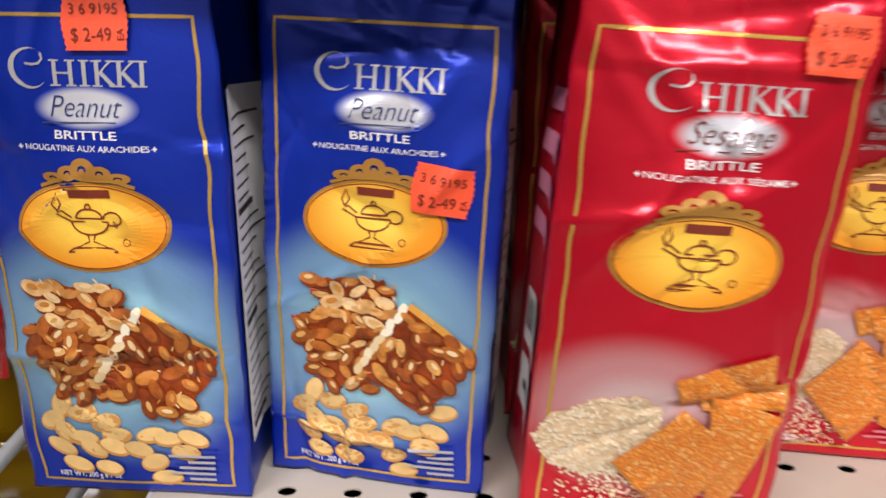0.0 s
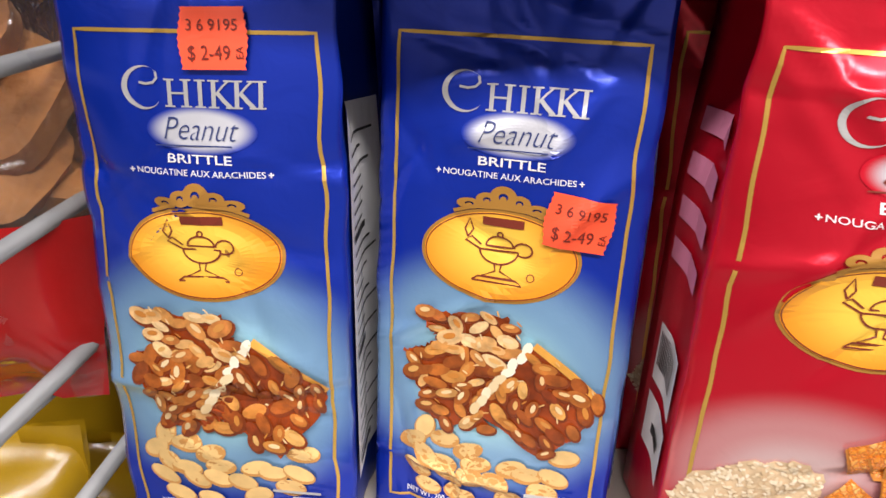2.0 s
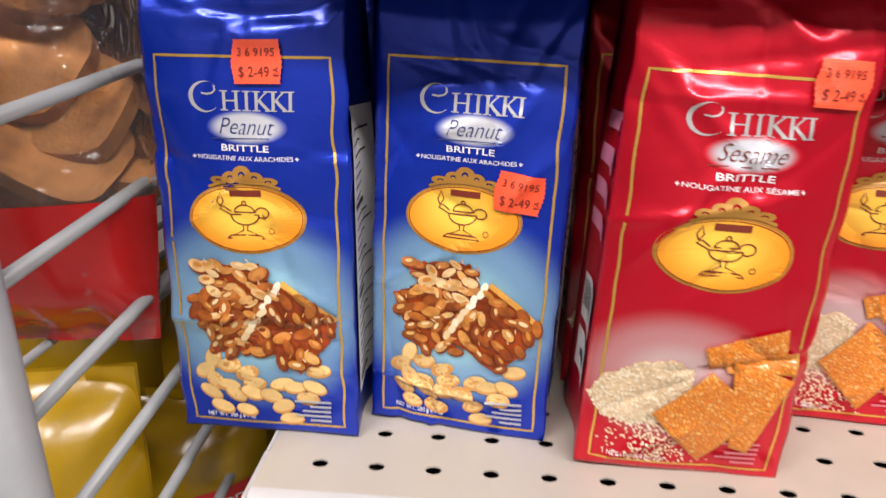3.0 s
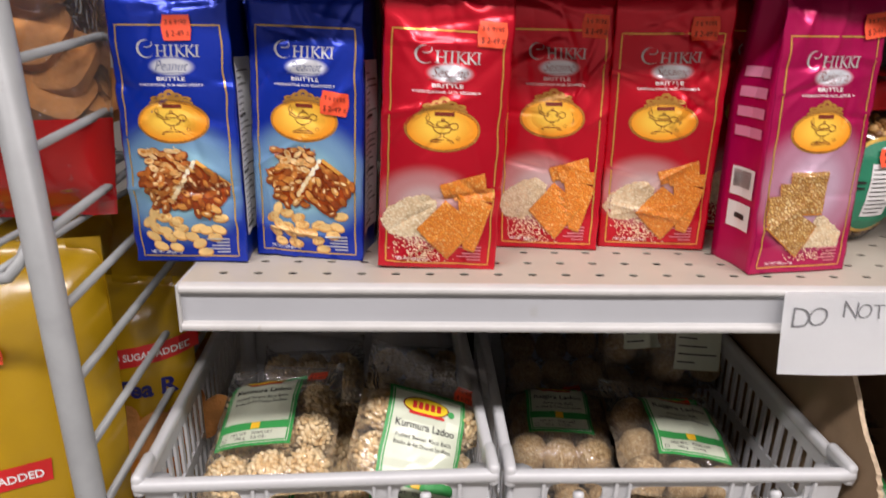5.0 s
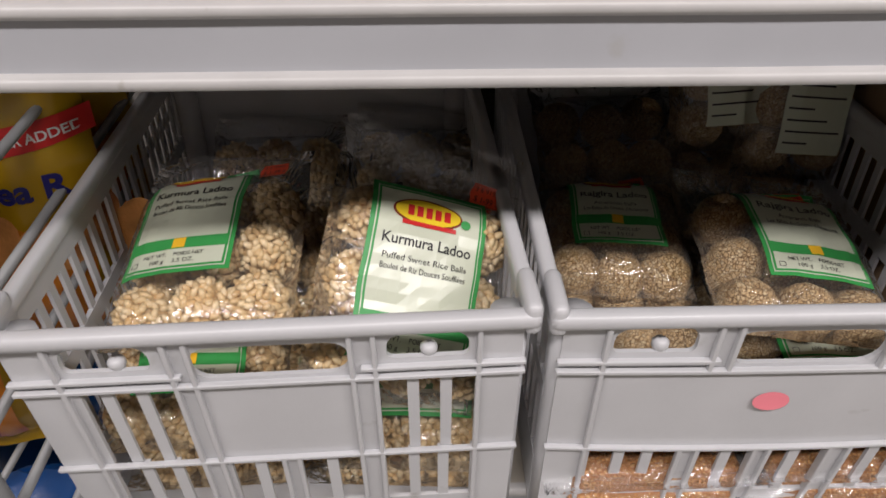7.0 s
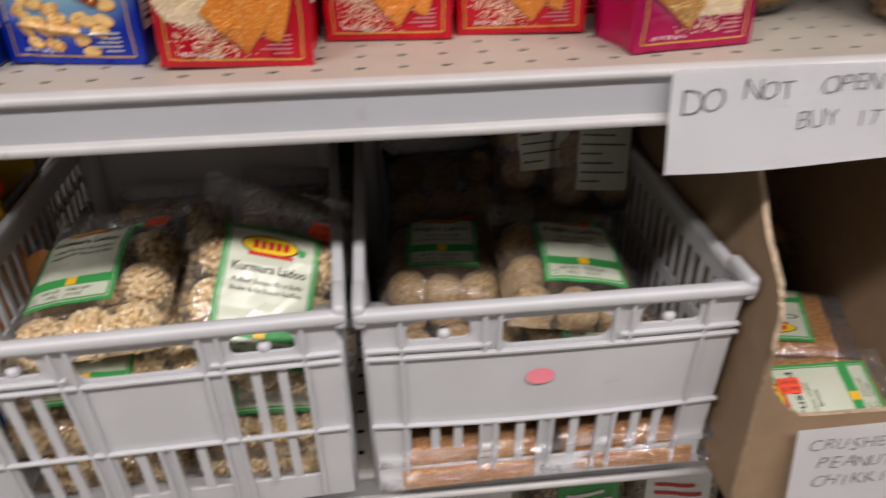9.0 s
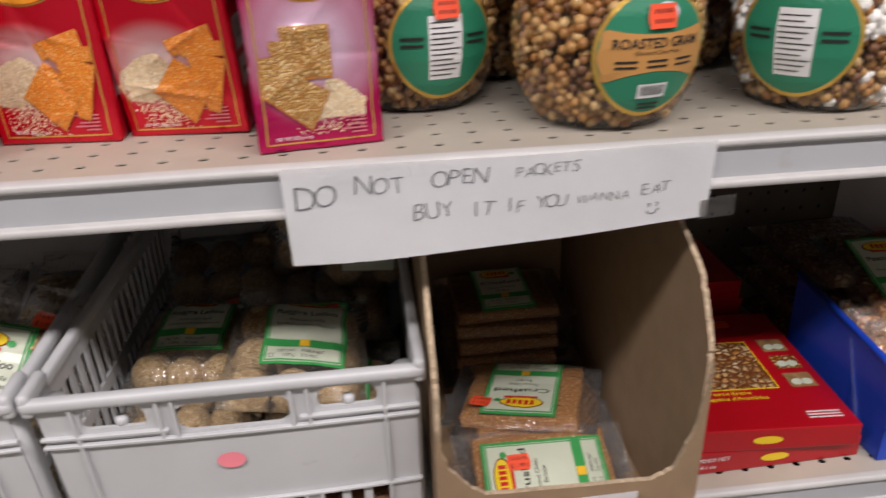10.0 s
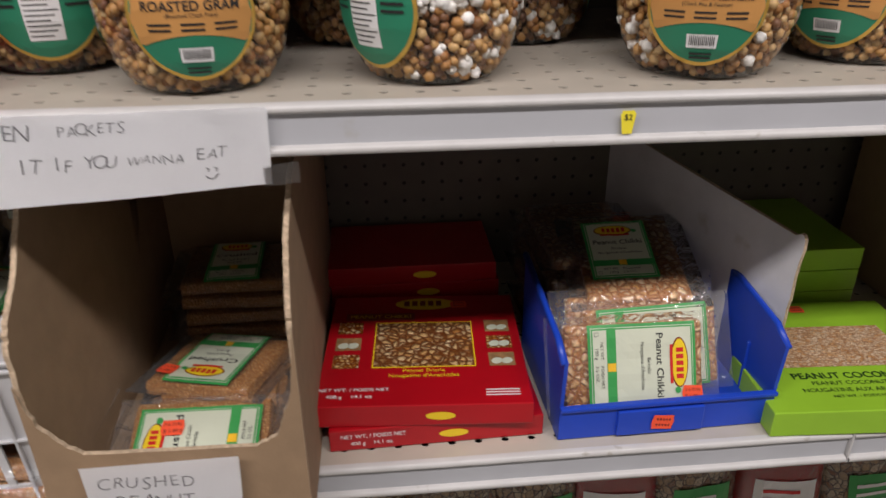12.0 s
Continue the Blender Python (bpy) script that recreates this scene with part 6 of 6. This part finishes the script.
def ball_pack(m, kind, seed, W=0.115, H=0.165, label_size=(0.068, 0.105), label_off=(0, 0.0), flap=0.03, n=(3, 3), bare=False):
    rice = kind == "rice"
    t = thing("sweet_pack", m, "clear pack of puffed rice balls with green and cream label" if rice else "clear pack of amaranth balls with green and cream label", "pack", "packs of sweet balls")
    rnd = random.Random(seed)
    T = 0.0215

    def at(u, v, lift):
        s, q = min(1, abs(2 * u / W)), (v + H / 2) / H
        body = (1 - s ** 3.5) ** 0.6 * (max(0, 1 - abs(2 * min(1, q / (1 - flap / H)) - 1) ** 4)) ** 0.5
        y = -T * body + 0.0016 * noise.noise(Vector((u * 60, v * 50, seed)))
        if q > 1 - flap / H:
            y += 0.006 * math.sin((q - 1) * 22 + u * 30)
        return Vector((u + 0.003 * noise.noise(Vector((v * 40, seed, 1))) * s, y - lift, v))
    sx, sz = (W - 0.012) / n[0], (H - flap - 0.01) / n[1]
    for i in range(n[0]):
        for j in range(n[1]):
            b = part("ball", rnd.choice(RICE if rice else SEEDB), None, t, "", False,
                     pose((i - (n[0] - 1) / 2) * sx + rnd.uniform(-0.002, 0.002), 0.0005 + rnd.uniform(-0.001, 0.003), -H / 2 + 0.006 + sz * (j + 0.5) + rnd.uniform(-0.002, 0.002), rnd.uniform(0, 360), rnd.uniform(0, 360), 0))
    f = part("film", pouch(at, W, H), M["film"], t, "crinkled clear film", True)
    f.visible_shadow = False
    if bare:
        return t, at
    front_label(t, at, label_off[0], label_off[1], *label_size, ["Kurmura Ladoo", "Puffed Sweet Rice Balls", "Boules de Riz Douces Souffl\u00e9es"] if rice else ["Rajgira Ladoo", "Amaranth Balls", "Les Billes de Graine d'Amarante"])
    return t, at


def pack_tag(t, at, u, v, turn=0):
    a = Vector(at(u + 0.006, v, 0)) - Vector(at(u - 0.006, v, 0))
    b = Vector(at(u, v + 0.006, 0)) - Vector(at(u, v - 0.006, 0))
    price_tag(t.matrix_basis @ frame_of(at(u, v, 0.0035), a, b) @ pose(0, 0, 0, 0, turn, 0), 0.0185, 0.0145, top="3 6 9195", low="$ 1-99")


t, a = ball_pack(frame_of((0.0114, 0.0915, 0.9122), (0.995, 0, 0.099), (-0.022, 0.975, 0.219)), "rice", 1, label_off=(-0.012, 0.008))
pack_tag(t, a, 0.034, 0.056, 4)
t, a = ball_pack(frame_of((0.1446, 0.0500, 0.9196), (0.939, 0.081, -0.335), (0.175, 0.727, 0.664)), "rice", 2, 0.12, 0.165, label_size=(0.071, 0.105), label_off=(-0.003, -0.008), flap=0.035)
pack_tag(t, a, 0.034, 0.052, 8)
t, a = ball_pack(frame_of((0.2875, 0.1495, 0.8795), (0.996, -0.091, 0), (0.089, 0.983, 0.163)), "seed", 3, 0.105, 0.14, (0.064, 0.086), (0.0, 0.004), n=(3, 3))
pack_tag(t, a, 0.02, 0.046, 0)
t, a = ball_pack(frame_of((0.3862, 0.0907, 0.898), (0.987, -0.007, -0.16), (0.039, 0.98, 0.196)), "seed", 4, 0.118, 0.15, (0.069, 0.098), (0.006, 0.006))
pack_tag(t, a, 0.022, 0.05, 0)
# deeper layers in both crates
for k, (x, y, z, kind, tilt) in enumerate(((-0.004, 0.07, 0.842, "rice", 12), (0.145, 0.066, 0.828, "rice", 18), (0.007, 0.075, 0.788, "rice", 3), (0.132, 0.075, 0.786, "rice", 3),
                                           (0.288, 0.078, 0.845, "seed", 8), (0.412, 0.078, 0.845, "seed", 6), (0.29, 0.21, 0.80, "seed", 2), (0.42, 0.21, 0.80, "seed", 2),
                                           (0.02, 0.24, 0.868, "rice", 22), (0.14, 0.25, 0.868, "rice", 25), (0.3, 0.24, 0.90, "seed", 30), (0.41, 0.25, 0.88, "seed", 25), (0.073, 0.14, 0.866, "rice", 10))):
    c = math.radians(tilt)
    ball_pack(frame_of((x, y, z), (1, 0.05 * (-1) ** k, 0), (0, math.cos(c), math.sin(c))), kind, 20 + k, 0.118, 0.16, n=(3, 3), bare=k in (2, 3, 4, 6, 7, 8, 9, 10, 11, 12))


# packs standing at the back of the right crate, white panels outward
for k, (x, y, z, ry) in enumerate(((0.395, 0.255, 0.972, 2), (0.452, 0.235, 0.955, -3))):
    t, a = ball_pack(frame_of((x, y, z), (1, 0.04, 0.03 * ry), (0, 0.25, 0.97)), "seed", 70 + k, 0.1, 0.15, n=(2, 3), bare=True)
    bm = bmesh.new()
    patch(bm, ((-0.026, -0.05), (0.026, -0.05), (0.026, 0.045), (-0.026, 0.045)), a, 0.0012, 8, 12)
    part("facts_panel", bm, M["label_gloss"], t, "white nutrition panel")
    bm = bmesh.new()
    for q in range(9):
        w = 0.02 + 0.012 * ((q * 5) % 3)
        patch(bm, ((-0.023, -0.042 + q * 0.009), (-0.023 + w, -0.042 + q * 0.009), (-0.023 + w, -0.0405 + q * 0.009 + 0.002 * (q == 6)), (-0.023, -0.0405 + q * 0.009 + 0.002 * (q == 6))), a, 0.0018, 5, 1)
    part("fine_print", bm, M["ink_black"], t)


# ---- flat brittle slabs in film ----
M["crushed"] = cells("crushed_brittle", [(0, (0.45, 0.2, 0.05)), (0.5, (0.62, 0.32, 0.1)), (1, (0.7, 0.42, 0.17))], 330, gap=(0.36, 0.14, 0.03), edge=0.34)
M["peanut_slab"] = cells("peanut_slab", [(0, (0.5, 0.25, 0.07)), (0.5, (0.7, 0.45, 0.22)), (1, (0.78, 0.6, 0.36))], 125, gap=(0.34, 0.13, 0.035), bump=1.0, edge=0.34)


def slab_pack(m, mt, lines, label_turn, W=0.125, H=0.095, T=0.007, label_size=(0.058, 0.085), off=(0, 0), bare=False, seed=0):
    t = thing("brittle_pack", m, "clear film pack with a flat slab of peanut brittle", "pack", "film packs of brittle")
    bm = bmesh.new()
    box(bm, -W / 2 + 0.008, W / 2 - 0.008, -T, T, -H / 2 + 0.005, H / 2 - 0.005, 0.0035, 2)
    bmesh.ops.subdivide_edges(bm, edges=bm.edges[:], cuts=5, use_grid_fill=True)
    for v in bm.verts:
        v.co += Vector((noise.noise(v.co * 160), noise.noise(v.co * 170 + Vector((3, 0, 0))), noise.noise(v.co * 150 + Vector((9, 0, 0))))) * 0.0017
    part("slab", bm, M[mt], t, "nut-studded brittle slab", True)

    def at(u, v, lift):
        s, q = min(1, abs(2 * u / W)), min(1, abs(2 * v / H))
        y = -(T + 0.0035) * (1 - s ** 8) ** 0.5 * (1 - q ** 10) ** 0.5
        return Vector((u, y - lift + 0.0008 * noise.noise(Vector((u * 70, v * 70, seed))), v))
    f = part("film", pouch(at, W + 0.02, H + 0.006, 20, 16, T + 0.0035), M["film"], t, "crinkled clear film", True)
    f.visible_shadow = False
    if not bare:
        front_label(t, at, off[0], off[1], *label_size, lines, label_turn)
    return t, at


CR = ["Crushed", "Peanut Chikki", "Brittle"]
PC = ["Peanut Chikki", "Brittle", "Nougatine d'Arachides"]
t, a = slab_pack(frame_of((0.5895, 0.009, 0.793), (1, -0.03, 0.005), (0.026, 0.934, 0.356)), "crushed", CR, math.radians(90), W=0.135, label_size=(0.066, 0.106), seed=1)
pack_tag(t, a, -0.022, 0.012)
t, a = slab_pack(frame_of((0.592, 0.107, 0.8085), (0.935, -0.341, 0.092), (0.347, 0.936, -0.03)), "crushed", CR, math.radians(180), H=0.1, label_size=(0.070, 0.088), seed=2)
pack_tag(t, a, -0.036, -0.03, 10)
for k in range(5):
    slab_pack(frame_of((0.594 + 0.006 * (k % 2), 0.07 + 0.02 * (k % 3), 0.770 + k * 0.0065), (1, 0.08 * (-1) ** k, 0), (0, 1, 0.02)), "crushed", CR, 0, T=0.004, bare=True, seed=3 + k)
for k in range(5):
    slab_pack(frame_of((0.593, 0.235, 0.775 + k * 0.019), (1, 0.03 * (-1) ** k, 0), (0, 1, 0.05)), "crushed", CR, 0, bare=k < 4, seed=30 + k)
# slabs lying at the bottom of the right crate
for k, (x, y, z) in enumerate(((0.292, 0.034, 0.774), (0.424, 0.037, 0.774), (0.292, 0.036, 0.797), (0.424, 0.039, 0.797))):
    slab_pack(frame_of((x, y, z), (1, 0.03 * (-1) ** k, 0), (0, 1, 0.02)), "crushed", CR, 0, bare=True, seed=60 + k, H=0.11, T=0.008)
# packs standing in the blue bin
t, a = slab_pack(frame_of((0.993, 0.067, 0.811), (1, -0.06, 0.03), (0, 0.40, 0.92)), "peanut_slab", PC, math.radians(-90), W=0.15, H=0.092, label_size=(0.082, 0.104), off=(0.007, 0.0), seed=11)
pack_tag(t, a, 0.054, -0.028, 4)
for k in range(3):
    slab_pack(frame_of((1.012 + 0.006 * (-1) ** k, 0.088 + k * 0.02, 0.8165 + 0.001 * k), (1, 0.03 * (-1) ** k, 0.02), (0, 0.42, 0.9)), "peanut_slab", PC, math.radians(-90), W=0.15, H=0.092, label_size=(0.082, 0.112), seed=12 + k, bare=k > 0)
t, a = slab_pack(frame_of((1.016, 0.168, 0.873), (0.99, -0.1, 0.05), (0.1, 0.95, 0.27)), "peanut_slab", PC, 0, W=0.12, H=0.14, label_size=(0.068, 0.09), off=(-0.01, 0.005), seed=21)
pack_tag(t, a, 0.005, 0.064)
for k in range(7):
    slab_pack(frame_of((0.985 + 0.03 * (k % 2), 0.235 + 0.012 * (k % 3), 0.775 + k * 0.0165), (1, 0.06 * (-1) ** k, 0), (0, 1, 0.06)), "peanut_slab", PC, 0, W=0.12, H=0.14, bare=True, seed=40 + k)
price_tag(pose(1.012, 0.0222, 0.7745, 0, 6, 1), 0.02, 0.016, top="")
price_tag(frame_of((0.838, 0.205, 0.8064), (1, 0, 0), (0, 1, 0)), 0.017, 0.014, top="")
price_tag(frame_of((1.232, 0.186, 0.7868), (1, -0.05, 0), (0, 1, 0)), 0.017, 0.014, top="")


# ---- wire rack beside the shelves ----
rack = thing("wire_rack", pose(0, 0, 0), "white enamelled wire rack with scuffed post and rods", "rack")
for x, y in ((-0.0984, -0.0532), (-0.0984, 0.36), (-0.62, -0.0532), (-0.62, 0.36)):
    bm = bmesh.new()
    tube(bm, [(x + 0.031, y, 0.0), (x - 0.0141, y, 1.6)], 0.0100, 20)
    part("post", bm, M["wire"], rack, "", True)
for k in range(-4, 15):
    z = 1.2525 - 0.0547 * k
    x = -0.0984 - 0.0282 * (z - 1.1)
    bm = bmesh.new()
    tube(bm, [(x, -0.0532, z), (x, 0.36, z + 0.030)], 0.0033, 8)
    part("side_rod", bm, M["wire"], rack, "", True)
for zs in (1.118, 0.79, 0.45):
    bm = bmesh.new()
    tube(bm, [(-0.107, -0.045, zs + 0.028), (-0.111, -0.055, zs + 0.012), (-0.118, -0.062, zs + 0.002), (-0.137, -0.064, zs), (-0.6, -0.064, zs)], 0.0042, 10)
    part("front_rail", bm, M["wire"], rack, "", True)
    bm = bmesh.new()
    tube(bm, [(-0.095, 0.34, zs), (-0.61, 0.34, zs)], 0.0042, 8)
    part("back_rail", bm, M["wire"], rack, "", True)
    for k in range(17):
        x = -0.124 - k * 0.03
        bm = bmesh.new()
        tube(bm, [(x, -0.064, zs + 0.006), (x, 0.34, zs + 0.006)], 0.0026, 6)
        part("shelf_rod", bm, M["wire"], rack, "", True)

# ---- bags of rusk in the rack ----
M["toast"] = mat("toasted_bread", (0.56, 0.24, 0.065), 0.75, var=0.3, scale=45, bump=0.7, bscale=220, stain=(0.24, 0.08, 0.02), stain_scale=18, stain_at=0.52)
M["bag_red"] = mat("red_bag_print", (0.5, 0.012, 0.012), 0.22, coat=0.4, var=0.08, scale=20, bump=0.5, bscale=40)
M["bag_yellow"] = mat("yellow_bag_print", (0.44, 0.26, 0.007), 0.25, coat=0.3, var=0.06, scale=15, bump=0.4, bscale=40)
M["bag_blue"] = mat("blue_bag_print", (0.006, 0.07, 0.26), 0.25, coat=0.4, var=0.1, bump=0.4, bscale=40)
M["bag_orange"] = mat("orange_bag_print", (0.6, 0.2, 0.02), 0.22, coat=0.4, var=0.15, scale=20)
M["navy_print"] = mat("navy_lettering", (0.02, 0.02, 0.16), 0.3)
M["sign_orange"] = mat("orange_card", (0.9, 0.12, 0.02), 0.6)


def toast_mesh(seed):
    bm = bmesh.new()
    out = []
    for k in range(28):
        a = k * math.tau / 28
        out.append((0.062 * math.copysign(abs(math.cos(a)) ** 0.45, math.cos(a)), 0.030 * math.copysign(abs(math.sin(a)) ** 0.5, math.sin(a))))
    rows = []
    for y, s in ((-0.0075, 0.9), (-0.006, 1.0), (0.006, 1.0), (0.0075, 0.9)):
        rows.append([bm.verts.new((u * s + 0.001 * noise.noise(Vector((u * 80, v * 80, seed))), y, v * s)) for u, v in out])
    for r, r2 in zip(rows, rows[1:]):
        for k in range(28):
            bm.faces.new((r[k], r[(k + 1) % 28], r2[(k + 1) % 28], r2[k]))
    bm.faces.new(rows[0][::-1])
    bm.faces.new(rows[-1])
    bmesh.ops.recalc_face_normals(bm, faces=bm.faces[:])
    me = mesh_of(bm, "toast", False)
    me.materials.append(M["toast"])
    return me


TOAST = [toast_mesh(k) for k in range(3)]


def pillow(W, H, T, seed, flap=0.02):
    def at(u, v, lift):
        s, q = min(1, abs(2 * u / W)), min(1, abs(2 * v / H))
        body = (1 - s ** 3) ** 0.6 * (1 - min(1, q * H / (H - flap)) ** 4) ** 0.6
        y = -T * body + 0.003 * noise.noise(Vector((u * 26, v * 22, seed))) + 0.0015 * noise.noise(Vector((u * 80, v * 30, seed)))
        if q > 1 - 2 * flap / H:
            y += 0.002 * math.sin(u * 900)
        return Vector((u * (1 - 0.05 * q), y - lift, v))
    return at


def rusk_bag(m, seed):
    t = thing("rusk_bag", m, "clear bag of toasted rusks with a red base band", "bag", "bags of rusk")
    rnd = random.Random(seed)
    W, H, T = 0.27, 0.27, 0.05
    at = pillow(W, H, T, seed)
    for k in range(40):
        part("rusk", rnd.choice(TOAST), None, t, "", False, pose(rnd.uniform(-0.088, 0.088), rnd.uniform(-0.012, 0.03), -0.045 + 0.155 * k / 40, rnd.uniform(-55, -25), 28 + rnd.uniform(-16, 16), rnd.uniform(-18, 18)))
    f = part("film", pouch(at, W, H, 24, 26, T), M["film"], t, "glossy clear film", True)
    f.visible_shadow = False
    bm = bmesh.new()
    patch(bm, ((-W / 2, -H / 2), (W / 2, -H / 2), (W / 2, -H * 0.22), (-W / 2, -H * 0.22)), at, 0.001, 30, 12)
    part("red_band", bm, M["bag_red"], t, "red printed base band", True)
    return t


def tea_bag(m, seed, W=0.2, H=0.3, words_on="Tea Rusk", shift=0.0, level=0.155, wide=0.0125):
    t = thing("tea_rusk_bag", m, "glossy yellow bag of tea rusk with orange lower band", "bag", "bags of rusk")
    at = pillow(W, H, 0.045, seed)
    bm = bmesh.new()
    for sgn in (1, -1):
        g = [[bm.verts.new(Vector(at(-W / 2 + W * i / 30, -H / 2 + H * j / 40, 0)) * Vector((1, sgn, 1))) for i in range(31)] for j in range(41)]
        for j in range(40):
            for i in range(30):
                q = (g[j][i], g[j][i + 1], g[j + 1][i + 1], g[j + 1][i])
                bm.faces.new(q if sgn > 0 else q[::-1])
    part("body", bm, M["bag_yellow"], t, "", True)
    k0 = -H / 2
    bm = bmesh.new()
    rows = [[at(-W * 0.46 + W * 0.92 * i / 20, k0 + 0.012 + (level - 0.036 + 0.008 * math.sin(math.pi * i / 5)) * j / 8, 0.0024) for i in range(21)] for j in range(9)]
    g = [[bm.verts.new(p) for p in r] for r in rows]
    for r, r2 in zip(g, g[1:]):
        for i in range(20):
            bm.faces.new((r[i], r[i + 1], r2[i + 1], r2[i]))
    part("band", bm, M["bag_orange"], t, "orange band", True)
    for i in range(5):
        bm = bmesh.new()
        disc(bm, shift - 0.05 + 0.026 * i, k0 + level - 0.047 + 0.008 * (i % 2), 0.016, 0.026, at, 0.0034 + 0.0003 * i, 20, 4, turn=-0.5)
        part("rusk_picture", bm, M["toast"], t)
    bm = bmesh.new()
    words(bm, words_on, shift, k0 + level, 0.027 * wide / 0.0125, at, 0.0012, bold=0.03, width=len(words_on) * wide)
    part("lettering", bm, M["navy_print"], t, "dark blue lettering")
    bm = bmesh.new()
    r0 = k0 + level + 0.017
    patch(bm, ((shift - 4 * wide, r0), (shift + 4 * wide, r0 + 0.012), (shift + 4 * wide, r0 + 0.03), (shift - 4 * wide, r0 + 0.018)), at, 0.0012, 12, 3)
    part("ribbon", bm, M["redprint"], t, "red ribbon")
    bm = bmesh.new()
    words(bm, "NO SUGAR ADDED", shift + 0.002, r0 + 0.015, 0.009, at, 0.0018, turn=0.1, bold=0.02, width=0.085 * wide / 0.0125)
    part("ribbon_words", bm, M["ink_white"], t)
    return t, at


rusk_bag(pose(-0.225, 0.055, 1.262, -6, 0, 8), 1)
rusk_bag(pose(-0.36, 0.17, 1.262, -4, 0, 0), 2)
ta, aa = tea_bag(pose(-0.205, 0.025, 0.952, -8, 0, 14), 5, 0.2, 0.31, "Tea Rusk", 0.0, 0.095)
pack_tag(ta, aa, 0.018, 0.075, -8)
tea_bag(pose(-0.166, 0.135, 0.922, -6, 3, 6), 6, 0.175, 0.24, "Tea R", 0.05, 0.142, 0.0105)
tea_bag(pose(-0.27, 0.22, 0.94, 0, 0, 0), 7, 0.2, 0.29)
tea_bag(pose(-0.16, 0.25, 0.95, 0, 0, -5), 8, 0.14, 0.29)
tea_bag(pose(-0.36, 0.0, 0.94, 0, 0, 5), 9, 0.18, 0.29)


def blue_bag(m, seed):
    t = thing("snack_bag", m, "glossy blue snack bag on the lower wire shelf", "bag")
    at = pillow(0.2, 0.27, 0.045, seed)
    bm = bmesh.new()
    for sgn in (1, -1):
        g = [[bm.verts.new(Vector(at(-0.1 + 0.2 * i / 20, -0.135 + 0.27 * j / 24, 0)) * Vector((1, sgn, 1))) for i in range(21)] for j in range(25)]
        for j in range(24):
            for i in range(20):
                q = (g[j][i], g[j][i + 1], g[j + 1][i + 1], g[j + 1][i])
                bm.faces.new(q if sgn > 0 else q[::-1])
    part("body", bm, M["bag_blue"], t, "", True)
    bm = bmesh.new()
    patch(bm, ((-0.06, 0.0), (0.06, 0.0), (0.06, 0.03), (-0.06, 0.03)), at, 0.001, 10, 4)
    part("print", bm, M["ink_white"], t)


blue_bag(pose(-0.2, 0.03, 0.6, -6, 0, 8), 3)
blue_bag(pose(-0.2, 0.15, 0.6, -6, 0, 0), 4)

# ---- orange card in the rack ----
bm = bmesh.new()
patch(bm, ((-0.25, 1.235), (-0.118, 1.225), (-0.128, 1.36), (-0.25, 1.36)), lambda u, v, l: (u, -0.03, v), 0, 3, 3)
bmesh.ops.solidify(bm, geom=bm.faces[:], thickness=0.0006)
tagged(part("price_card", bm, M["sign_orange"]), "plain bright orange card hanging in the wire rack", "card")

# ---- bags on the bottom shelf ----
M["lentil"] = cells("green_lentils", [(0, (0.25, 0.22, 0.06)), (0.5, (0.4, 0.36, 0.12)), (1, (0.5, 0.42, 0.2))], 150, gap=(0.08, 0.06, 0.02), bump=1)
M["pulses"] = cells("mixed_nuts", [(0, (0.3, 0.12, 0.04)), (0.5, (0.6, 0.4, 0.2)), (1, (0.7, 0.55, 0.35))], 110, gap=(0.1, 0.05, 0.02), bump=1)
BOTTOM = [(-0.02, "bag_blue"), (0.1, "lentil"), (0.2, "bag_blue"), (0.33, "lentil"), (0.46, "pulses"), (0.58, "lentil"), (0.72, "pulses"), (0.83, "pulses"), (0.94, "pulses"), (1.04, "bag_red"), (1.15, "pulses"), (1.27, "bag_red"), (1.39, "pulses")]
for k, (x, mt) in enumerate(BOTTOM):
    t = thing("pulse_bag", pose(x, 0.20, 0.36 + 0.152, -8, 0, (-1) ** k * 6), "clear printed bag of pulses on the bottom shelf", "bag", "bags on the bottom shelf")
    at = pillow(0.13, 0.30, 0.035, 60 + k)
    bm = bmesh.new()
    for sgn in (1, -1):
        g = [[bm.verts.new(Vector(at(-0.065 + 0.13 * i / 16, -0.15 + 0.3 * j / 30, 0)) * Vector((1, sgn, 1))) for i in range(17)] for j in range(31)]
        for j in range(30):
            for i in range(16):
                q = (g[j][i], g[j][i + 1], g[j + 1][i + 1], g[j + 1][i])
                bm.faces.new(q if sgn > 0 else q[::-1])
    part("body", bm, M[mt], t, "", True)
    f = part("film", pouch(at, 0.134, 0.304, 14, 20, 0.036), M["film"], t, "clear film", True)
    f.visible_shadow = False
    bm = bmesh.new()
    patch(bm, ((-0.04, -0.05), (0.04, -0.05), (0.04, 0.02), (-0.04, 0.02)), at, 0.002, 8, 6)
    part("label", bm, M["ink_white" if k % 2 else "green"], t)
    bm = bmesh.new()
    for j in range(4):
        patch(bm, ((-0.03, -0.038 + j * 0.013), (0.028 - 0.01 * (j % 2), -0.038 + j * 0.013), (0.028 - 0.01 * (j % 2), -0.033 + j * 0.013), (-0.03, -0.033 + j * 0.013)), at, 0.003, 5, 1)
    part("fine_print", bm, M["redprint" if k % 2 else "ink_white"], t)
